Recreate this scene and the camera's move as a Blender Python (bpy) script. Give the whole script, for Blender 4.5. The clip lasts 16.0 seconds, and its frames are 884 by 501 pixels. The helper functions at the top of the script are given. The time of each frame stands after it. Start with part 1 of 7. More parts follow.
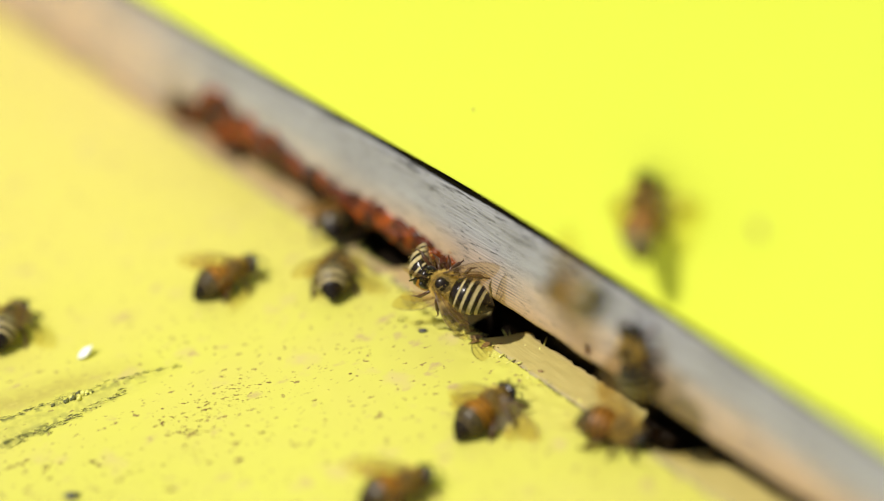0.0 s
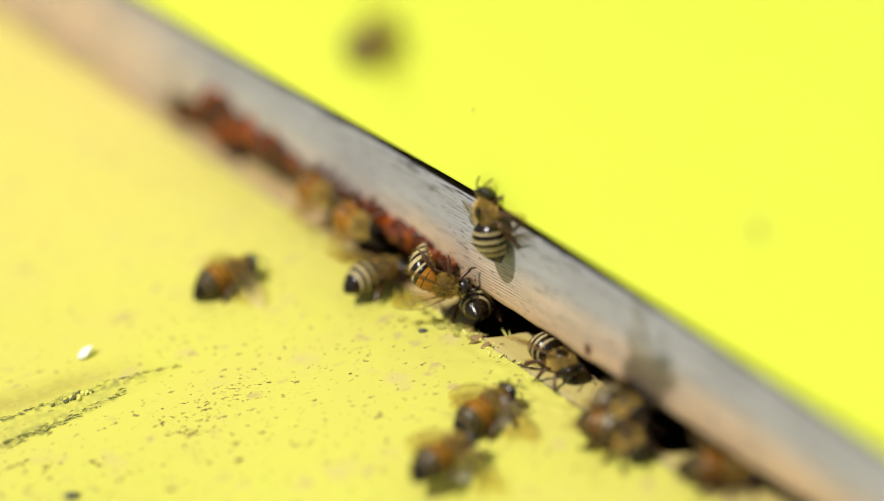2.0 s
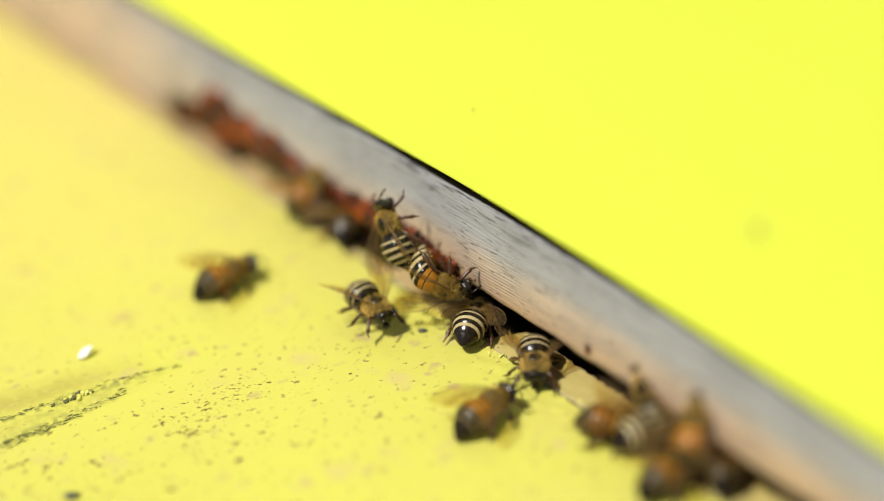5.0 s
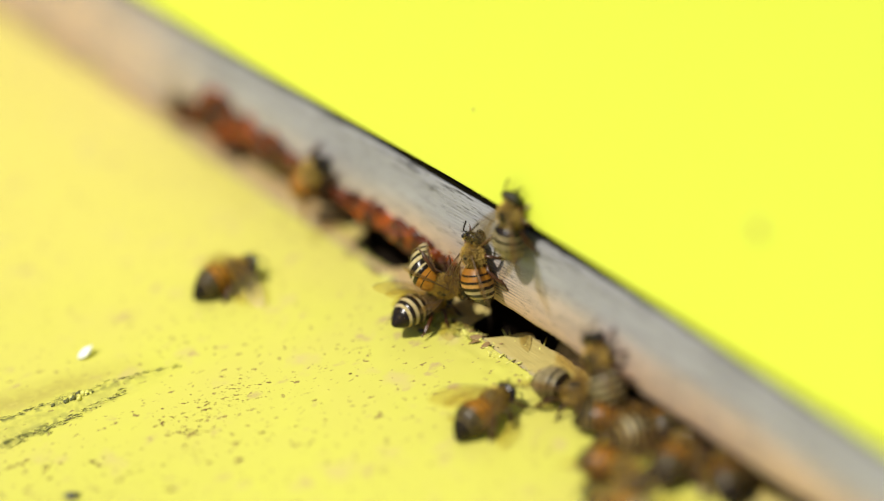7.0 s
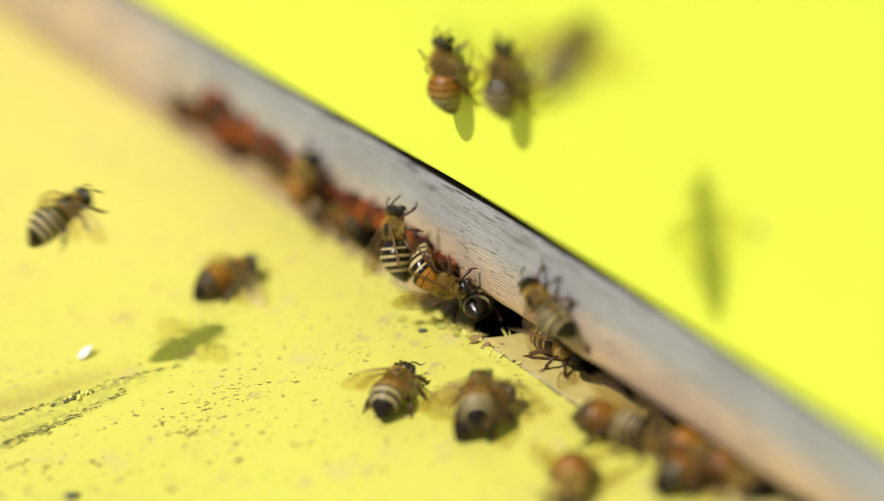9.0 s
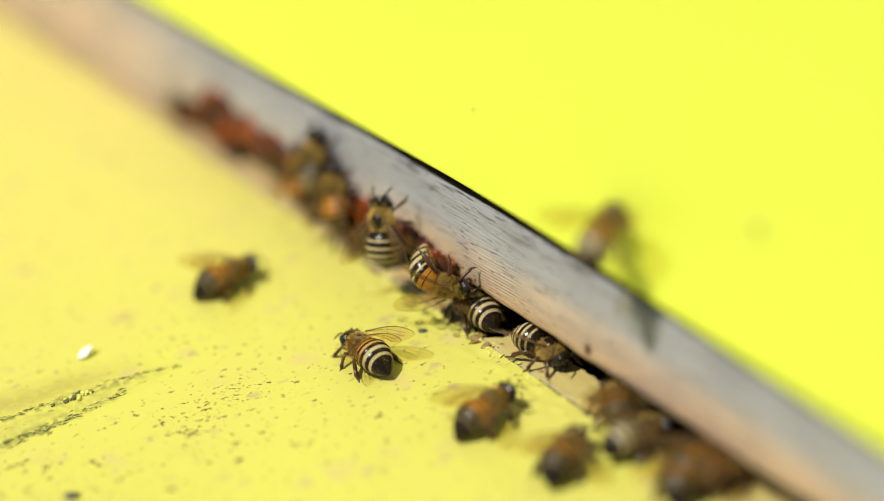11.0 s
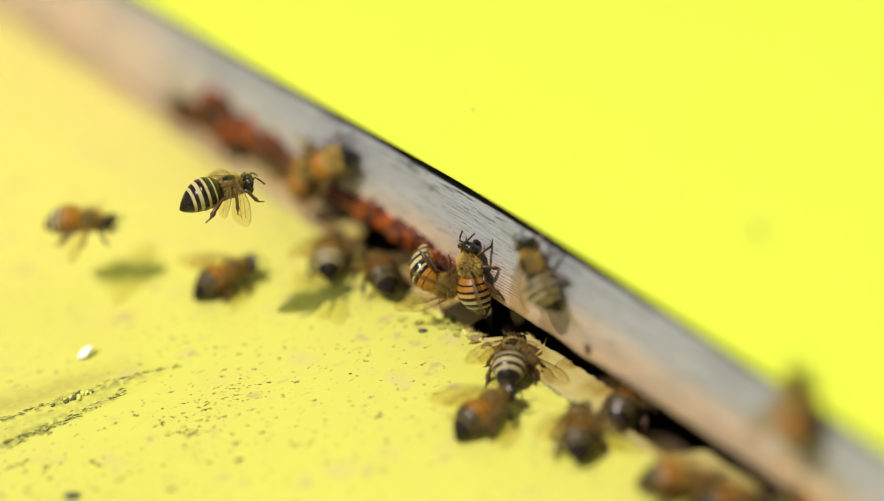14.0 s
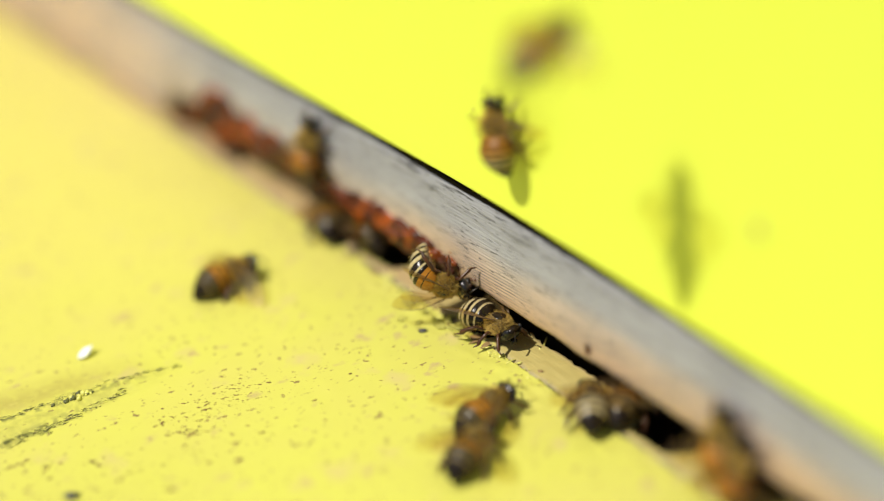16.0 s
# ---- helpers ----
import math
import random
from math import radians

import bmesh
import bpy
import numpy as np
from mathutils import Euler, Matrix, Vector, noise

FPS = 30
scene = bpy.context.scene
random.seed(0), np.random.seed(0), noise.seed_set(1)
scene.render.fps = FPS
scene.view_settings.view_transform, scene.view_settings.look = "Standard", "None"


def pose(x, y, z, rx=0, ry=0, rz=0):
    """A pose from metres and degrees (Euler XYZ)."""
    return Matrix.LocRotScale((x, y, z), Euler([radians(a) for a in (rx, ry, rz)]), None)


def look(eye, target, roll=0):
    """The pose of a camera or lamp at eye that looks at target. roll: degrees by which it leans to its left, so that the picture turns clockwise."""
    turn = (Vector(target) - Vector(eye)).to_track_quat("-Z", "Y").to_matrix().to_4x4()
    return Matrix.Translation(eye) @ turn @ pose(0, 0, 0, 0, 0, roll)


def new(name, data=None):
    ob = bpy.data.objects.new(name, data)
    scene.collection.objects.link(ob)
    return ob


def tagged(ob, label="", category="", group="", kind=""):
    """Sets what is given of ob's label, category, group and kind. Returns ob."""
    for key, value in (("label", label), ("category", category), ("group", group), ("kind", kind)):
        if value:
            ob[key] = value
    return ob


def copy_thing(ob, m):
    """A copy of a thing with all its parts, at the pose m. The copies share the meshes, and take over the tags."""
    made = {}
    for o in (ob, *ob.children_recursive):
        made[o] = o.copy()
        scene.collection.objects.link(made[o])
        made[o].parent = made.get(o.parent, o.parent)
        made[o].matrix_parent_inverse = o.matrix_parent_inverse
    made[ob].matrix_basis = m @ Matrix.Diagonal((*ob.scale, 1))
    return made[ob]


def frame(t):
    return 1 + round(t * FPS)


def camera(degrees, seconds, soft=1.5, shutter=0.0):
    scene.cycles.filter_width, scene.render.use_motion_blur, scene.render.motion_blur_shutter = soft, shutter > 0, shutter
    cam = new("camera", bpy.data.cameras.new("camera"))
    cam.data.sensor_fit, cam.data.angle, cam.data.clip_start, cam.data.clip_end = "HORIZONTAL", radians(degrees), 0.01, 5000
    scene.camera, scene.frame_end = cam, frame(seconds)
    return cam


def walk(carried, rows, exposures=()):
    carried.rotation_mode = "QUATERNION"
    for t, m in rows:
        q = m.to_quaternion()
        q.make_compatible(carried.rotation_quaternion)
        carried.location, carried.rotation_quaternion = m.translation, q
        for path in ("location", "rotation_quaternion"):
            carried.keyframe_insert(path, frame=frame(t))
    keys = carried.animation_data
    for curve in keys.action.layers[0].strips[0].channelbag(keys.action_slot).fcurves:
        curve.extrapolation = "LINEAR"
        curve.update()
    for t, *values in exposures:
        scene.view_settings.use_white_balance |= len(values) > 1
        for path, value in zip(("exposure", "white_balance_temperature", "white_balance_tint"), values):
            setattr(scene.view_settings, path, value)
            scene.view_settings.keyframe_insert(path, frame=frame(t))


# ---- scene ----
MM = 0.001

# ---- camera: fixed, close to the hive entrance ----
cam = camera(20.0, 16.0, soft=1.1, shutter=0.12)
AIM = (0.0, 0.0, 9.04 * MM)
AL, BE, DIST = radians(54.0), radians(27.82), 0.397
EYE = (AIM[0] + DIST * math.sin(AL) * math.cos(BE), AIM[1] - DIST * math.cos(AL) * math.cos(BE), AIM[2] + DIST * math.sin(BE))
walk(cam, [(0.0, look(EYE, AIM)), (16.0, look(EYE, AIM))])
cam.data.dof.use_dof = True
cam.data.dof.focus_distance = 0.386
cam.data.dof.aperture_fstop = 3.6

# ---- sky, sun, exposure ----
SUN_WAY = Vector((0.08, 0.712, -1.0)).normalized()
world = bpy.data.worlds.new("sky")
scene.world = world
world.use_nodes = True
wn = world.node_tree.nodes
sky = wn.new("ShaderNodeTexSky")
sky.sky_type = "NISHITA"
sky.sun_disc = False
sky.sun_elevation = math.asin(-SUN_WAY.z)
sky.sun_rotation = math.atan2(-SUN_WAY.x, -SUN_WAY.y)
world.node_tree.links.new(sky.outputs[0], wn["Background"].inputs[0])
wn["Background"].inputs[1].default_value = 0.06
sun = new("sun", bpy.data.lights.new("sun", "SUN"))
sun.data.energy, sun.data.angle, sun.data.color = 3.7, radians(0.53), (1.0, 0.95, 0.86)
sun.matrix_world = look(-SUN_WAY, (0, 0, 0))
scene.view_settings.exposure = 0.27


# ---- materials ----
def material(name, colour, rough=0.5, metal=0.0, other=None, scale=300.0, mix=0.5, bump=0.0, bump_scale=900.0, coords="Object",
             transmission=0.0, subsurface=0.0, stretch=(1, 1, 1), per_object=0.0, coat=0.0, detail=5.0):
    m = bpy.data.materials.new(name)
    m.use_nodes = True
    nt = m.node_tree
    b = nt.nodes["Principled BSDF"]
    b.inputs["Roughness"].default_value = rough
    b.inputs["Metallic"].default_value = metal
    b.inputs["Transmission Weight"].default_value = transmission
    b.inputs["Coat Weight"].default_value = coat
    if subsurface:
        b.inputs["Subsurface Weight"].default_value = subsurface
        b.inputs["Subsurface Radius"].default_value = (0.0006, 0.0004, 0.0002)
    tc = nt.nodes.new("ShaderNodeTexCoord")
    mp = nt.nodes.new("ShaderNodeMapping")
    mp.inputs["Scale"].default_value = stretch
    nt.links.new(tc.outputs[coords], mp.inputs[0])
    n = nt.nodes.new("ShaderNodeTexNoise")
    n.inputs["Scale"].default_value, n.inputs["Detail"].default_value = scale, detail
    nt.links.new(mp.outputs[0], n.inputs["Vector"])
    ramp = nt.nodes.new("ShaderNodeValToRGB")
    c2 = other or tuple(c * 0.6 for c in colour)
    ramp.color_ramp.elements[0].position, ramp.color_ramp.elements[1].position = 0.5 - mix / 2, 0.5 + mix / 2
    ramp.color_ramp.elements[0].color, ramp.color_ramp.elements[1].color = (*c2, 1), (*colour, 1)
    nt.links.new(n.outputs["Fac"], ramp.inputs[0])
    out = ramp.outputs[0]
    if per_object:
        oi = nt.nodes.new("ShaderNodeObjectInfo")
        mr = nt.nodes.new("ShaderNodeMapRange")
        mr.inputs["To Min"].default_value, mr.inputs["To Max"].default_value = 1 - per_object, 1 + per_object
        nt.links.new(oi.outputs["Random"], mr.inputs["Value"])
        hs = nt.nodes.new("ShaderNodeHueSaturation")
        nt.links.new(mr.outputs[0], hs.inputs["Value"])
        nt.links.new(out, hs.inputs["Color"])
        out = hs.outputs[0]
    nt.links.new(out, b.inputs["Base Color"])
    if bump:
        n2 = nt.nodes.new("ShaderNodeTexNoise")
        n2.inputs["Scale"].default_value, n2.inputs["Detail"].default_value = bump_scale, 6.0
        nt.links.new(mp.outputs[0], n2.inputs["Vector"])
        bp = nt.nodes.new("ShaderNodeBump")
        bp.inputs["Strength"].default_value, bp.inputs["Distance"].default_value = bump, 0.0003
        nt.links.new(n2.outputs["Fac"], bp.inputs["Height"])
        nt.links.new(bp.outputs[0], b.inputs["Normal"])
    return m


def tint_by(m, mask_fn, colour):
    """Lays a second colour over a material where mask_fn's socket is 1."""
    nt = m.node_tree
    b = nt.nodes["Principled BSDF"]
    old = b.inputs["Base Color"].links[0].from_socket
    mx = nt.nodes.new("ShaderNodeMix")
    mx.data_type = "RGBA"
    mask = mask_fn(nt)
    nt.links.new(mask, mx.inputs["Factor"])
    nt.links.new(old, mx.inputs["A"])
    mx.inputs["B"].default_value = (*colour, 1)
    nt.links.new(mx.outputs["Result"], b.inputs["Base Color"])


def ramp_mask(scale, lo, hi, stretch=(1, 1, 1), detail=6.0, shift=(0, 0, 0)):
    """A patchy noise mask between two thresholds."""
    def fn(nt):
        tc = nt.nodes.new("ShaderNodeTexCoord")
        mp = nt.nodes.new("ShaderNodeMapping")
        mp.inputs["Scale"].default_value, mp.inputs["Location"].default_value = stretch, shift
        nt.links.new(tc.outputs["Object"], mp.inputs[0])
        n = nt.nodes.new("ShaderNodeTexNoise")
        n.inputs["Scale"].default_value, n.inputs["Detail"].default_value = scale, detail
        nt.links.new(mp.outputs[0], n.inputs["Vector"])
        r = nt.nodes.new("ShaderNodeMapRange")
        r.inputs["From Min"].default_value, r.inputs["From Max"].default_value = lo, hi
        nt.links.new(n.outputs["Fac"], r.inputs["Value"])
        return r.outputs[0]
    return fn


def height_mask(lo, hi, wobble=0.002, axis=2, scale=200.0, stretch=(0.4, 1, 1)):
    """1 at object-space coordinate lo, 0 at hi, with a ragged edge."""
    def fn(nt):
        tc = nt.nodes.new("ShaderNodeTexCoord")
        sp = nt.nodes.new("ShaderNodeSeparateXYZ")
        nt.links.new(tc.outputs["Object"], sp.inputs[0])
        mp = nt.nodes.new("ShaderNodeMapping")
        mp.inputs["Scale"].default_value = stretch
        nt.links.new(tc.outputs["Object"], mp.inputs[0])
        n = nt.nodes.new("ShaderNodeTexNoise")
        n.inputs["Scale"].default_value, n.inputs["Detail"].default_value = scale, 6.0
        nt.links.new(mp.outputs[0], n.inputs["Vector"])
        k = nt.nodes.new("ShaderNodeMath")
        k.operation = "MULTIPLY_ADD"
        nt.links.new(n.outputs["Fac"], k.inputs[0])
        k.inputs[1].default_value = wobble * 2
        nt.links.new(sp.outputs[axis], k.inputs[2])
        r = nt.nodes.new("ShaderNodeMapRange")
        r.interpolation_type = "SMOOTHSTEP"
        r.inputs["From Min"].default_value, r.inputs["From Max"].default_value = lo + wobble, hi + wobble
        r.inputs["To Min"].default_value, r.inputs["To Max"].default_value = 1.0, 0.0
        nt.links.new(k.outputs[0], r.inputs["Value"])
        return r.outputs[0]
    return fn


YELLOW_WALL = material("lemon yellow gloss paint", (0.765, 0.85, 0.076), 0.4, other=(0.745, 0.825, 0.080), scale=30, mix=0.7, bump=0.05, bump_scale=250)
YELLOW_BOARD = material("weathered yellow paint", (0.565, 0.558, 0.094), 0.36, other=(0.55, 0.505, 0.118), scale=60, mix=0.6, bump=0.12, bump_scale=350)
tint_by(YELLOW_BOARD, height_mask(-0.10, 0.015, 0.02, axis=0, scale=30, stretch=(1, 1, 1)), (0.60, 0.525, 0.135))
tint_by(YELLOW_BOARD, ramp_mask(140, 0.60, 0.74, (1, 1, 1), shift=(3, 1, 0)), (0.54, 0.45, 0.17))
tint_by(YELLOW_BOARD, ramp_mask(1100, 0.63, 0.69, (1, 0.6, 1)), (0.26, 0.18, 0.07))
tint_by(YELLOW_BOARD, ramp_mask(300, 0.63, 0.74, (1, 0.7, 1), shift=(7, 2, 0)), (0.45, 0.335, 0.16))


def split_tint(nt, slant, start, width, gain, floor_at, begin=-2.9):
    """Tint close to the split line of the board: damp or worn wood, and painted-in shading."""
    tc = nt.nodes.new("ShaderNodeTexCoord")
    sp = nt.nodes.new("ShaderNodeSeparateXYZ")
    nt.links.new(tc.outputs["Object"], sp.inputs[0])

    def calc(op, a, b=0.0, c=0.0):
        k = nt.nodes.new("ShaderNodeMath")
        k.operation = op
        for i, v in enumerate((a, b, c)):
            if isinstance(v, float):
                k.inputs[i].default_value = v
            else:
                nt.links.new(v, k.inputs[i])
        return k.outputs[0]

    n = nt.nodes.new("ShaderNodeTexNoise")
    n.inputs["Scale"].default_value, n.inputs["Detail"].default_value = 700.0, 7.0
    nt.links.new(tc.outputs["Object"], n.inputs["Vector"])
    line = calc("MULTIPLY_ADD", sp.outputs[1], slant, start)
    off = calc("ABSOLUTE", calc("SUBTRACT", sp.outputs[0], line))
    past = calc("MINIMUM", calc("MAXIMUM", calc("MULTIPLY_ADD", sp.outputs[1], -70.0, begin), 0.0), 1.0)
    near = calc("MAXIMUM", calc("MULTIPLY_ADD", off, -width, 1.0), 0.0)
    grain = calc("MINIMUM", calc("MAXIMUM", calc("MULTIPLY_ADD", n.outputs["Fac"], gain, floor_at), 0.0), 1.0)
    return calc("MULTIPLY", calc("MULTIPLY", near, past), grain)


# Broad ochre halo puts the shading beside the split into the colour.
tint_by(YELLOW_BOARD, lambda nt: split_tint(nt, 0.285, -0.0072, 190.0, 2.4, -0.3), (0.41, 0.345, 0.085))
tint_by(YELLOW_BOARD, lambda nt: split_tint(nt, 0.18, -0.0068, 330.0, 3.0, -0.9), (0.40, 0.37, 0.085))
tint_by(YELLOW_BOARD, lambda nt: split_tint(nt, 0.285, -0.0029, 700.0, 8.0, -3.6), (0.16, 0.155, 0.05))
tint_by(YELLOW_BOARD, lambda nt: split_tint(nt, 0.103, -0.0090, 700.0, 9.0, -4.0, -3.6), (0.13, 0.13, 0.045))
GREY_WOOD = material("weathered bare grey wood, shade painted in at top", (0.435, 0.43, 0.44), 0.6, other=(0.31, 0.305, 0.31), scale=1500, mix=0.5, bump=0.5, bump_scale=2600, stretch=(0.05, 1, 1))
LOW_BAND = height_mask(0.0070, 0.0165, 0.003, scale=120, stretch=(0.3, 1, 1))
RIGHT_HALF = height_mask(0.008, -0.045, 0.004, axis=0, scale=60)


def saw_lines(period, patch_scale, lo, hi):
    """Fine saw marks along the bar, broken into patches."""
    def fn(nt):
        tc = nt.nodes.new("ShaderNodeTexCoord")
        mp = nt.nodes.new("ShaderNodeMapping")
        mp.inputs["Rotation"].default_value = (0, radians(3.0), 0)
        nt.links.new(tc.outputs["Object"], mp.inputs[0])
        w = nt.nodes.new("ShaderNodeTexWave")
        w.bands_direction = "Z"
        w.inputs["Scale"].default_value = 2 * math.pi / (20 * period)
        w.inputs["Distortion"].default_value, w.inputs["Detail"].default_value, w.inputs["Detail Scale"].default_value = 1.6, 2.0, 0.12
        nt.links.new(mp.outputs[0], w.inputs["Vector"])
        r = nt.nodes.new("ShaderNodeMapRange")
        r.inputs["From Min"].default_value, r.inputs["From Max"].default_value = 0.55, 0.95
        nt.links.new(w.outputs["Fac"], r.inputs["Value"])
        k = nt.nodes.new("ShaderNodeMath")
        k.operation = "MULTIPLY"
        nt.links.new(r.outputs[0], k.inputs[0])
        nt.links.new(ramp_mask(patch_scale, lo, hi, (0.25, 1, 1))(nt), k.inputs[1])
        return k.outputs[0]
    return fn


def both(f, g):
    """The product of two masks."""
    def fn(nt):
        k = nt.nodes.new("ShaderNodeMath")
        k.operation = "MULTIPLY"
        nt.links.new(f(nt), k.inputs[0])
        nt.links.new(g(nt), k.inputs[1])
        return k.outputs[0]
    return fn


tint_by(GREY_WOOD, LOW_BAND, (0.56, 0.47, 0.37))
tint_by(GREY_WOOD, height_mask(-0.125, -0.060, 0.01, axis=0, scale=40), (0.62, 0.45, 0.30))
tint_by(GREY_WOOD, both(LOW_BAND, RIGHT_HALF), (0.60, 0.41, 0.26))
# Darker towards the top: the rounded edge's shade put into the colour.
tint_by(GREY_WOOD, height_mask(0.0245, 0.0125, 0.002, scale=90, stretch=(0.3, 1, 1)), (0.25, 0.25, 0.26))
tint_by(GREY_WOOD, saw_lines(0.00055, 260, 0.40, 0.62), (0.19, 0.185, 0.19))
tint_by(GREY_WOOD, ramp_mask(3800, 0.60, 0.68, (0.12, 1, 1)), (0.09, 0.085, 0.08))
tint_by(GREY_WOOD, both(ramp_mask(1700, 0.55, 0.62, (0.10, 1, 1), shift=(2, 5, 1)), height_mask(0.0215, 0.0165, 0.002, scale=90, stretch=(0.3, 1, 1))), (0.06, 0.058, 0.06))
TAN_WOOD = material("worn bare pine", (0.54, 0.40, 0.20), 0.6, other=(0.42, 0.28, 0.12), scale=500, mix=0.6, bump=0.5, bump_scale=900, stretch=(0.12, 1, 1))
tint_by(TAN_WOOD, ramp_mask(120, 0.54, 0.70, (0.7, 1, 1)), (0.52, 0.46, 0.10))
tint_by(TAN_WOOD, ramp_mask(420, 0.56, 0.70, (0.35, 1, 1)), (0.22, 0.15, 0.08))
tint_by(TAN_WOOD, height_mask(0.010, -0.012, 0.004, axis=0, scale=300, stretch=(1, 1, 1)), (0.48, 0.395, 0.13))
tint_by(TAN_WOOD, height_mask(-0.0026, -0.0014, 0.0006, axis=1, scale=400), (0.30, 0.25, 0.13))
tint_by(TAN_WOOD, height_mask(0.0056, 0.0034, 0.0009, axis=1, scale=260), (0.50, 0.38, 0.19))
# Near-black wood: the shade in slot and gap is put into its colour.
SHADE_WOOD = material("dark hive wood, near-black for shade", (0.018, 0.012, 0.007), 0.9, scale=300, bump=0.3)
SHADE_WOOD.node_tree.nodes["Principled BSDF"].inputs["Specular IOR Level"].default_value = 0.1
PROPOLIS = material("red-brown propolis resin", (0.11, 0.019, 0.003), 0.2, other=(0.018, 0.006, 0.003), scale=420, mix=0.3, bump=0.9, bump_scale=1400)
tint_by(PROPOLIS, ramp_mask(260, 0.53, 0.64), (0.30, 0.060, 0.005))
PROPOLIS.node_tree.nodes["Principled BSDF"].inputs["Specular IOR Level"].default_value = 0.35
GRASS = material("meadow grass", (0.06, 0.10, 0.03), 0.9, other=(0.03, 0.05, 0.015), scale=8)
DEBRIS = material("brown wax crumbs", (0.36, 0.23, 0.08), 0.7, other=(0.16, 0.095, 0.035), scale=600)
WHITE_BIT = material("white wax flake", (0.95, 0.95, 0.92), 0.12, other=(0.9, 0.9, 0.87), scale=500)
CHIP = material("lifted paint chip", (0.74, 0.72, 0.20), 0.35, other=(0.60, 0.56, 0.12), scale=800, bump=0.3)
DARK_CHIP = material("dark grey chip", (0.09, 0.085, 0.10), 0.5, other=(0.03, 0.028, 0.03), scale=900, bump=0.5)
SPOT = material("brownish dirt spot", (0.55, 0.50, 0.10), 0.7, other=(0.45, 0.40, 0.10), scale=900)
CRACK = material("damp split wood", (0.13, 0.135, 0.04), 0.4, other=(0.05, 0.052, 0.02), scale=900, bump=0.6)

BLACK = material("black chitin", (0.009, 0.006, 0.003), 0.22, other=(0.018, 0.010, 0.004), scale=900, bump=0.12, bump_scale=2500)
def matt(m, level):
    """Lowers a material's sheen."""
    m.node_tree.nodes["Principled BSDF"].inputs["Specular IOR Level"].default_value = level
    return m


AMBER = material("amber chitin", (0.46, 0.19, 0.015), 0.42, other=(0.20, 0.075, 0.006), scale=500, mix=0.7, bump=0.12, bump_scale=2500, per_object=0.25)
matt(AMBER, 0.3)
matt(BLACK, 0.3)
GOLD_BAND = material("golden hair band", (0.55, 0.30, 0.06), 0.8, other=(0.36, 0.17, 0.03), scale=2200, bump=0.8, bump_scale=4000)
DUSKY_BAND = material("worn olive hair band", (0.15, 0.10, 0.020), 0.7, other=(0.06, 0.04, 0.010), scale=2200, bump=0.8, bump_scale=4000)
BAND = material("pale hair band", (0.56, 0.46, 0.24), 0.9, other=(0.36, 0.27, 0.11), scale=2200, bump=0.8, bump_scale=4000)
BELLY = material("dull tan belly plates", (0.24, 0.14, 0.03), 0.5, other=(0.17, 0.09, 0.02), scale=700, bump=0.3, bump_scale=2500)
THORAX = material("golden brown thorax", (0.20, 0.13, 0.030), 0.9, other=(0.07, 0.042, 0.010), scale=1800, bump=0.9, bump_scale=3500)
HAIR = material("golden tan hair", (0.76, 0.54, 0.13), 0.9, other=(0.44, 0.28, 0.05), scale=300, per_object=0.15)
LEG = material("dark brown leg chitin", (0.10, 0.035, 0.010), 0.3, other=(0.03, 0.012, 0.005), scale=1500)
EYE_M = material("black compound eye", (0.012, 0.010, 0.010), 0.18, scale=3000, bump=0.2, bump_scale=6000)
VEIN = material("brown wing vein", (0.16, 0.09, 0.04), 0.4, scale=900)
POLLEN = material("orange pollen", (0.85, 0.48, 0.03), 0.8, other=(0.75, 0.36, 0.02), scale=1500, bump=0.8, bump_scale=3000)


def wing_material():
    m = bpy.data.materials.new("clear smoky wing membrane")
    m.use_nodes = True
    nt = m.node_tree
    b = nt.nodes["Principled BSDF"]
    b.inputs["Base Color"].default_value = (0.46, 0.33, 0.13, 1)
    b.inputs["Roughness"].default_value = 0.22
    tr = nt.nodes.new("ShaderNodeBsdfTransparent")
    tr.inputs[0].default_value = (0.88, 0.80, 0.62, 1)
    mx = nt.nodes.new("ShaderNodeMixShader")
    tc = nt.nodes.new("ShaderNodeTexCoord")
    n = nt.nodes.new("ShaderNodeTexNoise")
    n.inputs["Scale"].default_value = 600
    nt.links.new(tc.outputs["Object"], n.inputs["Vector"])
    r = nt.nodes.new("ShaderNodeMapRange")
    r.inputs["To Min"].default_value, r.inputs["To Max"].default_value = 0.03, 0.10
    nt.links.new(n.outputs["Fac"], r.inputs["Value"])
    nt.links.new(r.outputs[0], mx.inputs[0])
    nt.links.new(tr.outputs[0], mx.inputs[1])
    nt.links.new(b.outputs[0], mx.inputs[2])
    nt.links.new(mx.outputs[0], nt.nodes["Material Output"].inputs[0])
    return m


WING = wing_material()


# ---- mesh helpers ----
def part(name, bm, mats, parent=None, label="", smooth=True):
    me = bpy.data.meshes.new(name)
    bm.normal_update()
    bm.to_mesh(me)
    bm.free()
    for m in (mats if isinstance(mats, (list, tuple)) else [mats]):
        me.materials.append(m)
    if smooth:
        me.polygons.foreach_set("use_smooth", [True] * len(me.polygons))
    ob = new(name, me)
    ob.parent = parent
    return tagged(ob, label)


def box(bm, lo, hi):
    r = bmesh.ops.create_cube(bm, size=1)
    for v in r["verts"]:
        v.co = Vector([(lo[i] + hi[i]) / 2 + v.co[i] * (hi[i] - lo[i]) for i in range(3)])
    return r["verts"]


